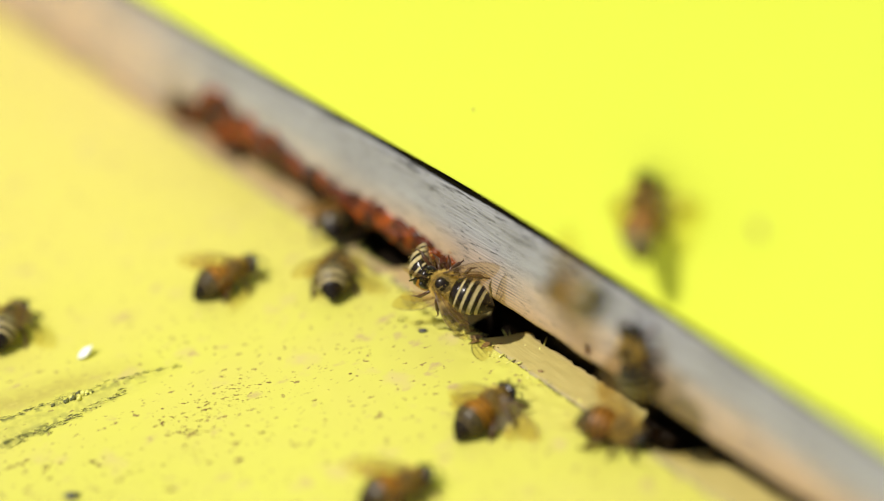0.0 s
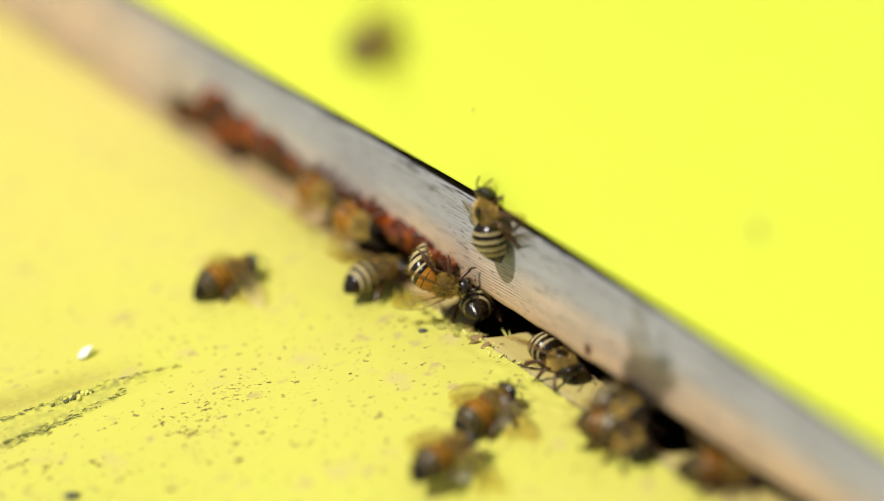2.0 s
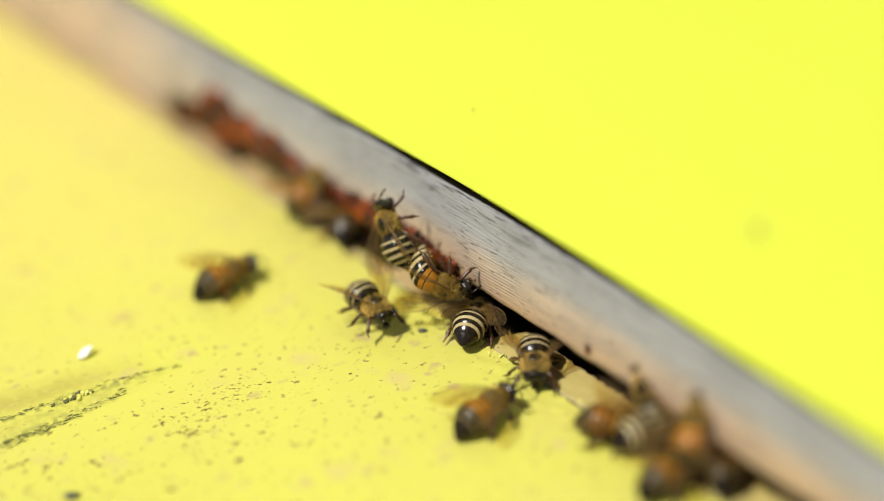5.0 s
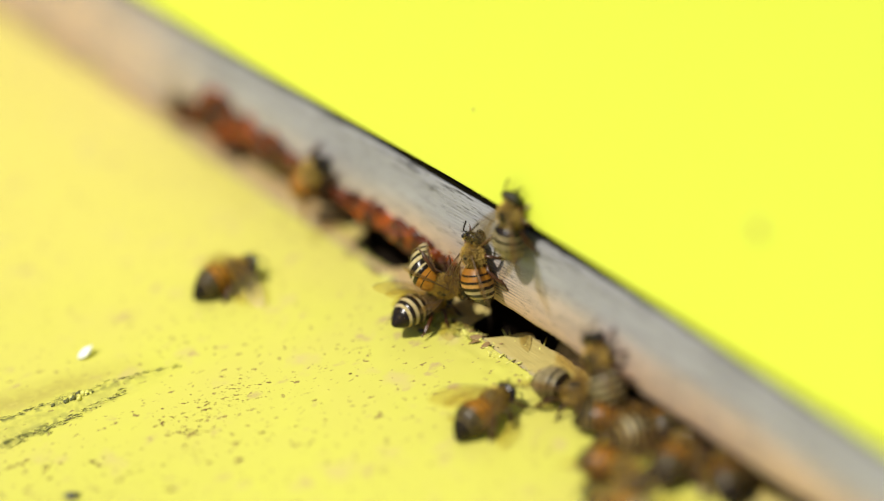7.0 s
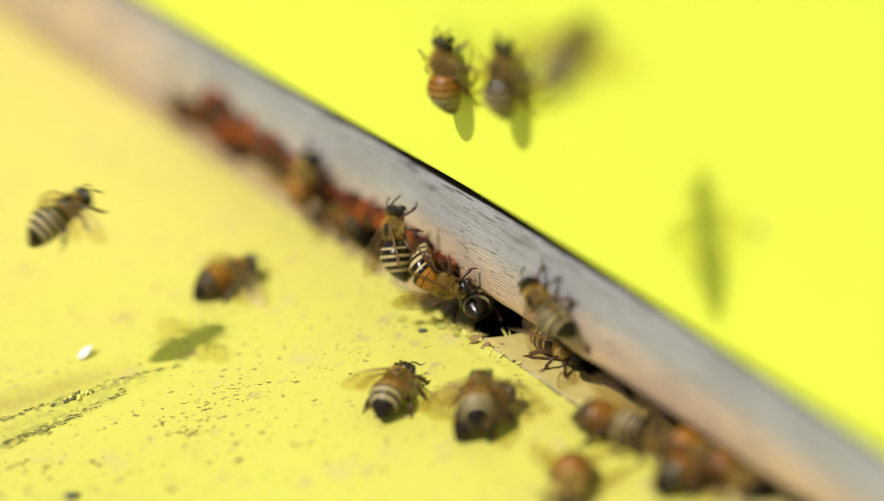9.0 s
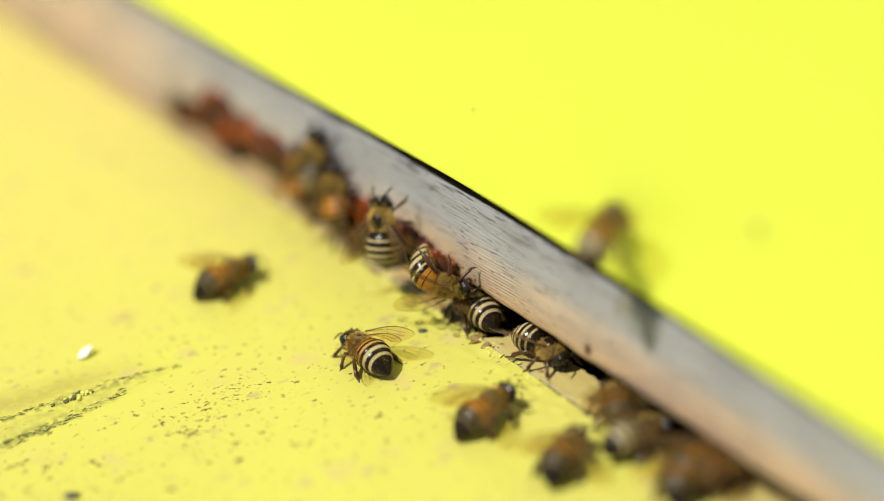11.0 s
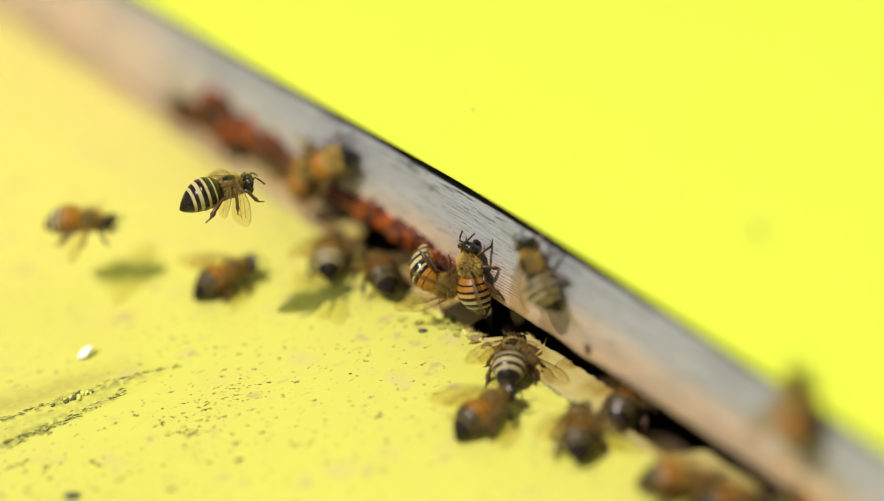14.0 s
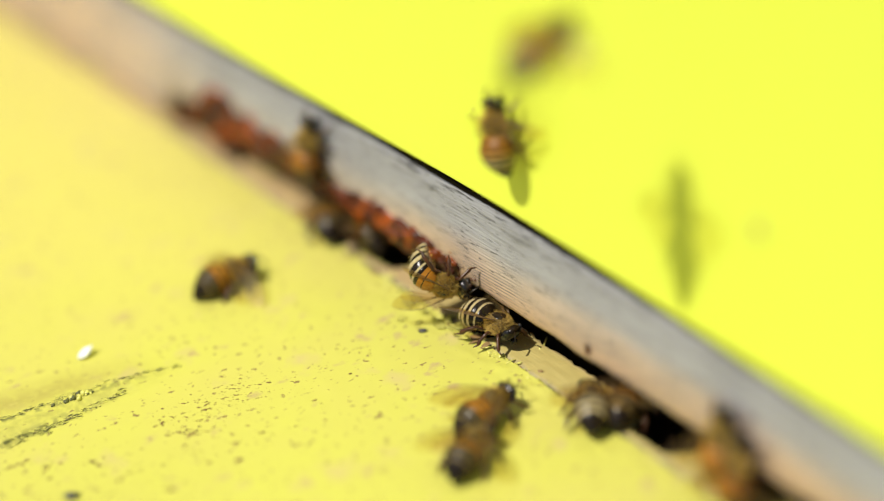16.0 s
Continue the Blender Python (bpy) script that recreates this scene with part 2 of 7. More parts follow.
def blob(bm, centre, radii, sub=2, rough=0.0, seed=0, mat=0, turn=None):
    r = bmesh.ops.create_icosphere(bm, subdivisions=sub, radius=1)
    for v in r["verts"]:
        k = 1 + rough * noise.noise(v.co * 2.3 + Vector((seed, seed * 2, 0)))
        p = Vector((v.co.x * radii[0], v.co.y * radii[1], v.co.z * radii[2])) * k
        if turn:
            p = turn @ p
        v.co = p + Vector(centre)
    for f in {f for v in r["verts"] for f in v.link_faces}:
        f.material_index = mat
    return r["verts"]


def tube(bm, points, radii, sides=6, mat=0, flat=None):
    """A tapered tube along points; flat: per-point squash across."""
    pts = [Vector(p) for p in points]
    rings = []
    for i, p in enumerate(pts):
        d = (pts[min(i + 1, len(pts) - 1)] - pts[max(i - 1, 0)]).normalized()
        a = d.cross(Vector((0.3, 0.2, 1))).normalized()
        b = d.cross(a).normalized()
        k = flat[i] if flat else 1.0
        rings.append([bm.verts.new(p + a * radii[i] * math.cos(q) * k + b * radii[i] * math.sin(q)) for q in
                      [2 * math.pi * j / sides for j in range(sides)]])
    for r0, r1 in zip(rings, rings[1:]):
        for j in range(sides):
            f = bm.faces.new((r0[j], r0[(j + 1) % sides], r1[(j + 1) % sides], r1[j]))
            f.material_index = mat
    for ring in (rings[0][::-1], rings[-1]):
        bm.faces.new(ring).material_index = mat
    return rings


# ---- the hive: board, bar, front wall ----
SLOT, BAR_TOP, GROOVE = 6.0 * MM, 22.0 * MM, -2.4 * MM
SLOPE = math.tan(radians(8.0))


def bow(x):
    """A slight bow along the wooden front, shaped to fit its edge in the camera's view."""
    return 2.1 * MM * math.exp(-((x - 0.02) / 0.06) ** 2)


def ground():
    # Unseen ground, added below the hive to bounce light.
    bm = bmesh.new()
    bmesh.ops.create_grid(bm, x_segments=40, y_segments=40, size=60)
    for v in bm.verts:
        v.co.z = -0.062 + 0.003 * noise.noise(v.co * 0.7)
    tagged(part("ground", bm, GRASS), "unseen green ground round the hive", "ground", kind="structure")


# line along which the board is split, on the board's surface
SPLIT_A, SPLIT_B = Vector((-0.0139, -0.0426, 0)), Vector((-0.0168, -0.0708, 0))


def board_z(x, y):
    z = (y - GROOVE) * SLOPE
    p = Vector((x * 40, y * 40, 0))
    z += 0.35 * MM * noise.noise(p) + 0.06 * MM * noise.noise(p * 9)
    ab = SPLIT_B - SPLIT_A
    q = Vector((x, y, 0)) - SPLIT_A
    s = q.dot(ab) / ab.length_squared
    across = (q.x * ab.y - q.y * ab.x) / ab.length
    if -0.2 < s < 1.4:
        fade = max(0.0, min(1.0, (s + 0.1) * 3))
        wob = across + 0.9 * MM * noise.noise(Vector((s * 9, 0, 3)))
        z += fade * 0.55 * MM * math.exp(-((wob - 2.0 * MM) / (2.6 * MM)) ** 2)
        z -= fade * 0.4 * MM * math.exp(-(wob / (0.6 * MM)) ** 2) * max(0.0, 0.4 + 1.6 * noise.noise(Vector((s * 14, across * 700, 0))))
    return z


def grid_sheet(bm, xs, ys, fz):
    rows = [[bm.verts.new((x, y, fz(x, y))) for x in xs] for y in ys]
    for r0, r1 in zip(rows, rows[1:]):
        for j in range(len(xs) - 1):
            bm.faces.new((r0[j], r0[j + 1], r1[j + 1], r1[j]))
    return rows


def close_sheet(bm, rows, drop, mat=0):
    """Sides and underside of a sheet, so that it has thickness."""
    edge = rows[0] + [r[-1] for r in rows[1:]] + rows[-1][-2::-1] + [r[0] for r in rows[-2:0:-1]]
    low = [bm.verts.new((v.co.x, v.co.y, v.co.z - drop)) for v in edge]
    for i in range(len(edge)):
        j = (i + 1) % len(edge)
        bm.faces.new((edge[j], edge[i], low[i], low[j])).material_index = mat
    bm.faces.new(low).material_index = mat


def spaced(lo, hi, fine_lo, fine_hi, fine, coarse):
    v, out = lo, []
    while v < hi:
        out.append(v)
        v += fine if fine_lo <= v < fine_hi else coarse
    return out + [hi]


def landing_board():
    bm = bmesh.new()
    xs = spaced(-0.42, 0.30, -0.10, 0.09, 0.0007, 0.006)
    ys = spaced(-0.22, GROOVE - 0.3 * MM, -0.115, -0.001, 0.0006, 0.005)
    rows = grid_sheet(bm, xs, ys, board_z)
    for v in rows[-1]:
        v.co.y += 0.8 * MM * noise.noise(Vector((v.co.x * 230, 1, 0))) + 0.45 * MM * noise.noise(Vector((v.co.x * 1100, 4, 0)))
    for row in rows[-9:]:
        for v in row:
            v.co.z += 0.28 * MM * noise.noise(Vector((v.co.x * 500, v.co.y * 700, 6)))
    close_sheet(bm, rows, 0.018)
    ob = part("landing_board", bm, YELLOW_BOARD)
    tagged(ob, "sloping wooden landing board in weathered yellow paint", "landing board")
    return ob


def strip_end(x):
    """Inner edge of the front strip, cut back in three places so shade shows as near-black board."""
    end = 4.6 * MM
    for x0, x1, low in ((-27.5, -11.0, -0.9), (7.0, 16.5, -2.0), (45.5, 58.5, -0.8)):
        s = max(0.0, min(1.0, min(x / MM - x0, x1 - x / MM) / 3.0))
        end += (low * MM - end) * s * s * (3 - 2 * s)
    return end


def hive_floor():
    """A bare front strip under the bar, and dark boards inside, near-black for shade."""
    floor = new("hive_floor")
    tagged(floor, "bare worn pine floor of the hive reaching out under the entrance", "hive floor")
    xs = spaced(-0.42, 0.30, -0.10, 0.09, 0.0006, 0.008)
    for name, y0, y1, mat, label in (("front_strip", GROOVE, 4.6 * MM, TAN_WOOD, "bare worn pine strip"), ("inner_board", -1.6 * MM, 0.30, SHADE_WOOD, "dark board, near-black for the shade inside the hive")):
        bm = bmesh.new()
        ys = spaced(y0, y1, y0, 0.02, 0.0006, 0.02)
        rows = grid_sheet(bm, xs, ys, lambda x, y: 0.15 * MM * noise.noise(Vector((x * 60, y * 200, 2))) + 0.16 * MM * noise.noise(Vector((x * 500, y * 700, 9))))
        if name == "front_strip":
            for v in bm.verts:
                v.co.y = y0 + (v.co.y - y0) * (strip_end(v.co.x) - y0) / (y1 - y0)
        for v in rows[0]:
            v.co.z -= 0.25 * MM if name == "front_strip" else 0
            v.co.y += 0.3 * MM * noise.noise(Vector((v.co.x * 400, 8, 0))) * (1 if name == "front_strip" else 0)
        for v in rows[-1]:
            v.co.y += (0.5 * noise.noise(Vector((v.co.x * 260, 5, 1))) + 0.45 * noise.noise(Vector((v.co.x * 900, 5, 3)))) * MM * (1 if name == "front_strip" else 0)
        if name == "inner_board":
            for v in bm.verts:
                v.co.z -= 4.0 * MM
        # Sides and cut edges take the near-black as well, for shade.
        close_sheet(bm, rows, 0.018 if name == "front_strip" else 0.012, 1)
        part(name, bm, [mat, SHADE_WOOD], floor, label)


NOTCH_X = -0.084  # the far end of the entrance slot


def entrance_bar():
    """Bar under the front wall; a slot is left below it, closed past its far end."""
    bm = bmesh.new()
    xs = spaced(-0.42, 0.30, -0.12, 0.09, 0.0012, 0.006)
    prof = []
    for x in xs:
        t = max(0.0, min(1.0, (NOTCH_X - x) / (4 * MM)))
        low = SLOT * (1 - t) + 0.35 * MM * noise.noise(Vector((x * 160, 0, 5)))
        low = max(low, 0.25 * MM)
        top = BAR_TOP + bow(x) - (1.6 + 0.45 * bow(x) / MM) * MM + 0.3 * MM * noise.noise(Vector((x * 40, 3, 5)))
        ring = [(20 * MM, low), (1.2 * MM, low), (0.35 * MM, low + 0.25 * MM), (0.0, low + 0.9 * MM)]
        for k in range(1, 8):
            s = k / 8
            ring.append((-0.5 * MM * math.sin(math.pi * s) + 0.2 * MM * s * s, low + 0.9 * MM + (top - low - 0.9 * MM) * s))
        ring += [(0.25 * MM, top - 0.3 * MM), (0.6 * MM, top), (20 * MM, top)]
        prof.append([bm.verts.new((x, y, z)) for y, z in ring])
    for r0, r1 in zip(prof, prof[1:]):
        for j in range(len(r0)):
            k = (j + 1) % len(r0)
            bm.faces.new((r0[j], r0[k], r1[k], r1[j]))
    bm.faces.new(prof[0])
    bm.faces.new(prof[-1][::-1])
    bmesh.ops.recalc_face_normals(bm, faces=bm.faces)
    ob = part("entrance_bar", bm, GREY_WOOD)
    tagged(ob, "weathered grey wooden bar over the hive entrance, tan below", "hive entrance bar")
    for p in ob.data.polygons:
        p.use_smooth = abs(p.normal.y) > 0.3
    # Added near-black strip, in place of the shade in the gap under the wall.
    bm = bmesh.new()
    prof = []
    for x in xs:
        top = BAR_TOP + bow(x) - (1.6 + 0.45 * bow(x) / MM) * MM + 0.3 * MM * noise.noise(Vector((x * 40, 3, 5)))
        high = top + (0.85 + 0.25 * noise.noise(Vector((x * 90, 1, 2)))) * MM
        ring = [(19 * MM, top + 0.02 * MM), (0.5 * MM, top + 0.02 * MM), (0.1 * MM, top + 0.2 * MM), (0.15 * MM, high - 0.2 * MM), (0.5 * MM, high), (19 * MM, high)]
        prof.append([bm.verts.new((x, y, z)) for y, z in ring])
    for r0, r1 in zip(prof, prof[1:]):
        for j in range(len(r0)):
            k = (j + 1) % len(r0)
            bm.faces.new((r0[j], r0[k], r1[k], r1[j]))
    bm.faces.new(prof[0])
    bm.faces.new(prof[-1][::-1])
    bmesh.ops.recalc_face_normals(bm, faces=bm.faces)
    part("upper_edge", bm, SHADE_WOOD, ob, "near-black strip in place of the shaded gap under the wall")
    return ob


def hive_box():
    """Front wall with an eased lower edge, and the plain box behind it."""
    hive = new("beehive")
    tagged(hive, "lemon yellow painted wooden beehive box", "beehive")
    bm = bmesh.new()
    xs = spaced(-0.42, 0.30, -0.12, 0.10, 0.003, 0.02)
    prof = []
    for x in xs:
        z0 = BAR_TOP + bow(x)
        ring = [(18 * MM, z0), (-1.25 * MM, z0), (-1.42 * MM, z0 + 0.1 * MM), (-1.5 * MM, z0 + 0.4 * MM), (-1.5 * MM, 0.12), (-1.5 * MM, 0.30), (18 * MM, 0.30)]
        prof.append([bm.verts.new((x, y, z)) for y, z in ring])
    for r0, r1 in zip(prof, prof[1:]):
        for j in range(len(r0)):
            k = (j + 1) % len(r0)
            bm.faces.new((r0[j], r0[k], r1[k], r1[j]))
    bm.faces.new(prof[0])
    bm.faces.new(prof[-1])
    bmesh.ops.recalc_face_normals(bm, faces=bm.faces)
    ob = part("front_wall", bm, YELLOW_WALL, hive)
    for p in ob.data.polygons:
        p.use_smooth = False
    for name, lo, hi in (("side_wall", (-0.42, 0.0205, 0.0005), (-0.40, 0.30, 0.30)), ("side_wall", (0.28, 0.0205, 0.0005), (0.30, 0.30, 0.30)),
                         ("back_wall", (-0.3995, 0.28, 0.0005), (0.2795, 0.30, 0.30))):
        bm = bmesh.new()
        box(bm, lo, hi)
        part(name, bm, YELLOW_WALL, hive, smooth=False)
    bm = bmesh.new()
    box(bm, (-0.41, -0.001, -0.07), (0.29, 0.29, -0.0185))
    part("base", bm, YELLOW_WALL, hive, "plain low base", smooth=False)
    bm = bmesh.new()
    box(bm, (-0.43, -0.012, 0.3005), (0.31, 0.31, 0.32))
    part("lid", bm, YELLOW_WALL, hive, smooth=False)


def propolis():
    """Lumpy resin along the upper edge of the slot."""
    bm = bmesh.new()
    rnd = random.Random(4)
    x = -0.072
    while x < 4 * MM:
        swell = 0.5 + 0.5 * noise.noise(Vector((x * 220, 0, 7)))
        size = (0.6 + 1.2 * swell + 0.6 * rnd.random()) * MM * (0.5 if x > -1.5 * MM else 1)
        if -0.040 < x < -0.028:
            size *= 0.65
        z = SLOT + (0.5 + 1.6 * swell + rnd.uniform(-0.8, 1.6)) * MM
        blob(bm, (x, rnd.uniform(-0.6, 0.2) * MM, z), (size * rnd.uniform(1.0, 2.0), size * 0.7, size * rnd.uniform(0.6, 1.2)), 2, 0.7, rnd.random() * 50)
        if rnd.random() < 0.35:
            blob(bm, (x, -0.1 * MM, z + rnd.uniform(0.8, 2.0) * MM), [size * rnd.uniform(0.3, 0.6)] * 3, 2, 0.6, rnd.random() * 50)
        x += rnd.uniform(0.35, 0.8) * MM
    for i in range(44):
        s = rnd.uniform(1.0, 2.1) * MM
        u = rnd.uniform(0, 1) ** 1.3
        top = 13.0 - 4.5 * u if u > 0.06 else 10.5
        blob(bm, ((-71.5 + 22 * u) * MM, rnd.uniform(-0.9, 0.2) * MM, (3.6 + 2.2 * u + rnd.uniform(0, 1) * (top - 3.6 - 2.2 * u)) * MM), (s * 1.2, s * 0.6, s), 2, 0.7, i * 7)
    for i in range(20):
        s = rnd.uniform(1.5, 2.3) * MM
        blob(bm, (rnd.uniform(-72, -62) * MM, rnd.uniform(-1.0, 0.2) * MM, rnd.uniform(2.4, 11.0) * MM), (s, s * 0.6, s), 2, 0.7, i * 3)
    for i in range(7):
        s = rnd.uniform(0.8, 1.3) * MM
        blob(bm, ((-83 + i * 1.3) * MM, 0.2 * MM, (0.8 + 0.45 * i + rnd.uniform(0, 0.8)) * MM), (s * 1.2, s * 0.6, s), 2, 0.6, i * 5)
    for i in range(46):
        s = rnd.uniform(0.1, 0.32) * MM
        blob(bm, (rnd.uniform(-3, 9) * MM, -0.1 * MM, SLOT + abs(rnd.gauss(0.8, 1.8)) * MM), (s, s * 0.6, s), 1, 0.5, i)
    blob(bm, (37 * MM, -0.1 * MM, SLOT + 2.4 * MM), (0.7 * MM, 0.4 * MM, 1.0 * MM), 2, 0.5, 3)
    tagged(part("propolis_seam", bm, PROPOLIS), "lumpy glossy red-brown propolis along the entrance edge", "propolis", kind="stuff")


def on_board(x, y):
    """A point on the board's surface, from millimetres."""
    return Vector((x * MM, y * MM, board_z(x * MM, y * MM)))


def crumbs():
    """Dark specks of wax and dirt strewn over the board."""
    rnd = random.Random(11)
    bm = bmesh.new()
    for i in range(760):
        if i < 250:
            x, y = rnd.gauss(4, 6), rnd.uniform(-74, -13)
        elif i < 480:
            x, y = rnd.gauss(-1.5, 3.0), rnd.gauss(-41, 5)
        elif i < 600:
            x, y = rnd.gauss(3, 5), rnd.gauss(-72, 4)
        elif i < 680:
            x, y = rnd.gauss(12, 5), rnd.gauss(-42, 10)
        else:
            x, y = rnd.uniform(-60, 40), rnd.uniform(-75, -6)
        if y > -4:
            continue
        s = min(0.42, rnd.lognormvariate(-2.45, 0.65))
        q = pose(0, 0, 0, 0, 0, rnd.gauss(67, 22)).to_3x3()
        blob(bm, on_board(x, y) + Vector((0, 0, s * 0.05 * MM)), (s * rnd.uniform(1.0, 2.6) * MM, s * rnd.uniform(0.4, 0.8) * MM, s * 0.12 * MM), 1, 0.8, i, 0, q)
    for x, y in ((-3.6, -50.2), (0.9, -48.9), (2.2, -48.3), (-10.2, -70.5), (-10.6, -72.0), (-6.5, -68.6), (4.4, -61.2), (11.0, -57.4), (-2.9, -62.8), (-3.0, -43.0), (-3.6, -69.2), (12.5, -46.0)):
        for k in range(4):
            s = rnd.uniform(0.14, 0.32)
            q = pose(0, 0, 0, 0, 0, rnd.gauss(67, 25)).to_3x3()
            blob(bm, on_board(x + rnd.gauss(0, 0.35), y + rnd.gauss(0, 0.6)) + Vector((0, 0, 0.03 * MM)), (s * 1.9 * MM, s * 0.8 * MM, s * 0.14 * MM), 1, 0.9, 900 + k, 0, q)
    tagged(part("wax_crumbs", bm, DEBRIS), "dark brown crumbs of wax and dirt strewn on the yellow board", "crumbs", kind="stuff")


def split_edge():
    """Damp splinters and lifted chips along the two strands of the split."""
    rnd = random.Random(23)
    bm = bmesh.new()
    # each strand: its ends in millimetres, its bow, the share of pale chips
    strands = (((-14.4, -40.0), (-22.6, -68.5), 0.9, 0.45), ((-14.3, -50.0), (-16.8, -72.5), -0.7, 0.3), ((-14.9, -56.0), (-15.5, -71.0), -0.4, 0.3))
    for j, (a, b, bow, pale) in enumerate(strands):
        a, b = Vector((*a, 0)) * MM, Vector((*b, 0)) * MM
        ab = b - a
        side = Vector((ab.y, -ab.x, 0)).normalized()
        for i in range((210, 220, 110)[j]):
            s = rnd.random()
            if noise.noise(Vector((s * 5, j * 5, 1))) < -0.25:
                continue
            p = a + ab * s + side * (bow * math.sin(math.pi * s) + rnd.gauss(0, 0.3 + 0.1 * j) + 0.5 * noise.noise(Vector((s * 9, j, 3)))) * MM
            p.z = board_z(p.x, p.y) + 0.03 * MM
            ln, w = rnd.uniform(0.1, 0.9) * MM, min(0.085, rnd.lognormvariate(-3.3, 0.5)) * MM
            d = (ab.normalized() + side * rnd.gauss(0, 0.22) + Vector((0, 0, rnd.uniform(-0.1, 0.15)))).normalized()
            tube(bm, [p - d * ln, p + Vector((0, 0, w * 0.6)), p + d * ln], [w * 0.3, w, w * 0.2], 5, 1 if rnd.random() < pale else 0)
    # pale crumbs between the strands, with grit among them
    for i in range(46):
        s = rnd.gauss(0.45, 0.28)
        p = Vector((-17.7 - 1.7 * s + rnd.gauss(0, 0.35), -53.6 - 6.2 * s + rnd.gauss(0, 0.6), 0)) * MM
        r = min(0.62, rnd.lognormvariate(-1.6, 0.5))
        p.z = board_z(p.x, p.y) + 0.3 * r * MM
        blob(bm, p, [r * rnd.uniform(0.6, 1.2) * MM for _ in range(3)], 1, 0.7, i, 0 if rnd.random() < 0.4 else 1)
    tagged(part("split_splinters", bm, [CRACK, CHIP]), "dark damp splinters along a split in the yellow board", "splinters", kind="stuff")


def paint_chip(x, y, size, turn, seed):
    """A small curled flake of paint."""
    rnd = random.Random(seed)
    bm = bmesh.new()
    n = 7
    p0 = on_board(x, y) if y < -2.9 else Vector((x * MM, y * MM, 0))
    q = pose(0, 0, 0, rnd.uniform(-15, 15), rnd.uniform(-15, 15), turn).to_3x3()
    rows = []
    for i in range(n):
        u = i / (n - 1) - 0.5
        wide = size * 0.3 * (1 - (2 * u) ** 2 * 0.7) * rnd.uniform(0.7, 1.2)
        rows.append([bm.verts.new(p0 + q @ Vector((u * size, v * wide, 0.14 * size * u * u + 0.06 * size * v * v + 0.1)) * MM) for v in (-1, 0, 1)])
    for r0, r1 in zip(rows, rows[1:]):
        for k in range(2):
            bm.faces.new((r0[k], r0[k + 1], r1[k + 1], r1[k]))
    bmesh.ops.solidify(bm, geom=bm.faces[:], thickness=0.12 * MM)
    ob = part("paint_chip", bm, CHIP)
    tagged(ob, "curled yellow-green paint chip beside the entrance", "paint chip", "paint chips by the entrance")


def paint_crust():
    """Crumbled paint along the seam between board and floor."""
    rnd = random.Random(31)
    bm = bmesh.new()
    for i in range(260):
        x = rnd.gauss(8, 13) if i % 3 else rnd.uniform(-30, 45)
        y = -2.9 + rnd.gauss(0, 0.8)
        s = min(0.7, rnd.lognormvariate(-1.5, 0.55))
        z = board_z(x * MM, y * MM) if y < -2.7 else 0.0
        q = pose(0, 0, 0, rnd.uniform(-30, 30), rnd.uniform(-30, 30), rnd.uniform(0, 180)).to_3x3()
        blob(bm, (x * MM, y * MM, z + s * 0.15 * MM), (s * rnd.uniform(0.8, 1.8) * MM, s * rnd.uniform(0.5, 1.0) * MM, s * 0.3 * MM), 1, 0.8, i, 0 if rnd.random() < 0.75 else 1, q)
    tagged(part("paint_crust", bm, [CHIP, DEBRIS], smooth=False), "crumbled yellow paint and dirt along the seam of the board", "paint crumbs", kind="stuff")


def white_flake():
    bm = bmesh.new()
    # Placed and tilted to fit the camera's view, so it shows bright.
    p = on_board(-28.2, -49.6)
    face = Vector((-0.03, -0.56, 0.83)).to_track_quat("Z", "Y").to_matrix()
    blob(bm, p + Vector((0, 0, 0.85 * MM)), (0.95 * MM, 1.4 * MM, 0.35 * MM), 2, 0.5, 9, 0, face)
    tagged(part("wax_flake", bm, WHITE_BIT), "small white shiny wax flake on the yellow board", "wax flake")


def dirt_chip(x, y, size, seed):
    """A dark bit of bark or wax lying on the board."""
    bm = bmesh.new()
    blob(bm, on_board(x, y) + Vector((0, 0, 0.2 * size * MM)), (size * MM, 0.6 * size * MM, 0.3 * size * MM), 2, 0.6, seed, 0, pose(0, 0, 0, 0, 0, 50).to_3x3())
    tagged(part("dirt_chip", bm, DARK_CHIP), "small dark grey chip lying on the yellow board", "dirt chip")


def wall_specks():
    """Two faint spots on the painted front."""
    for x, z, s in ((10.1, 37.7, 0.3), (72.5, 43.4, 1.3)):
        bm = bmesh.new()
        blob(bm, (x * MM, -1.5 * MM, z * MM), (s * MM, 0.12 * MM, s * 1.1 * MM), 2, 0.4, s)
        tagged(part("wall_speck", bm, SPOT), "small brownish dirt spot on the yellow wall", "dirt spot")


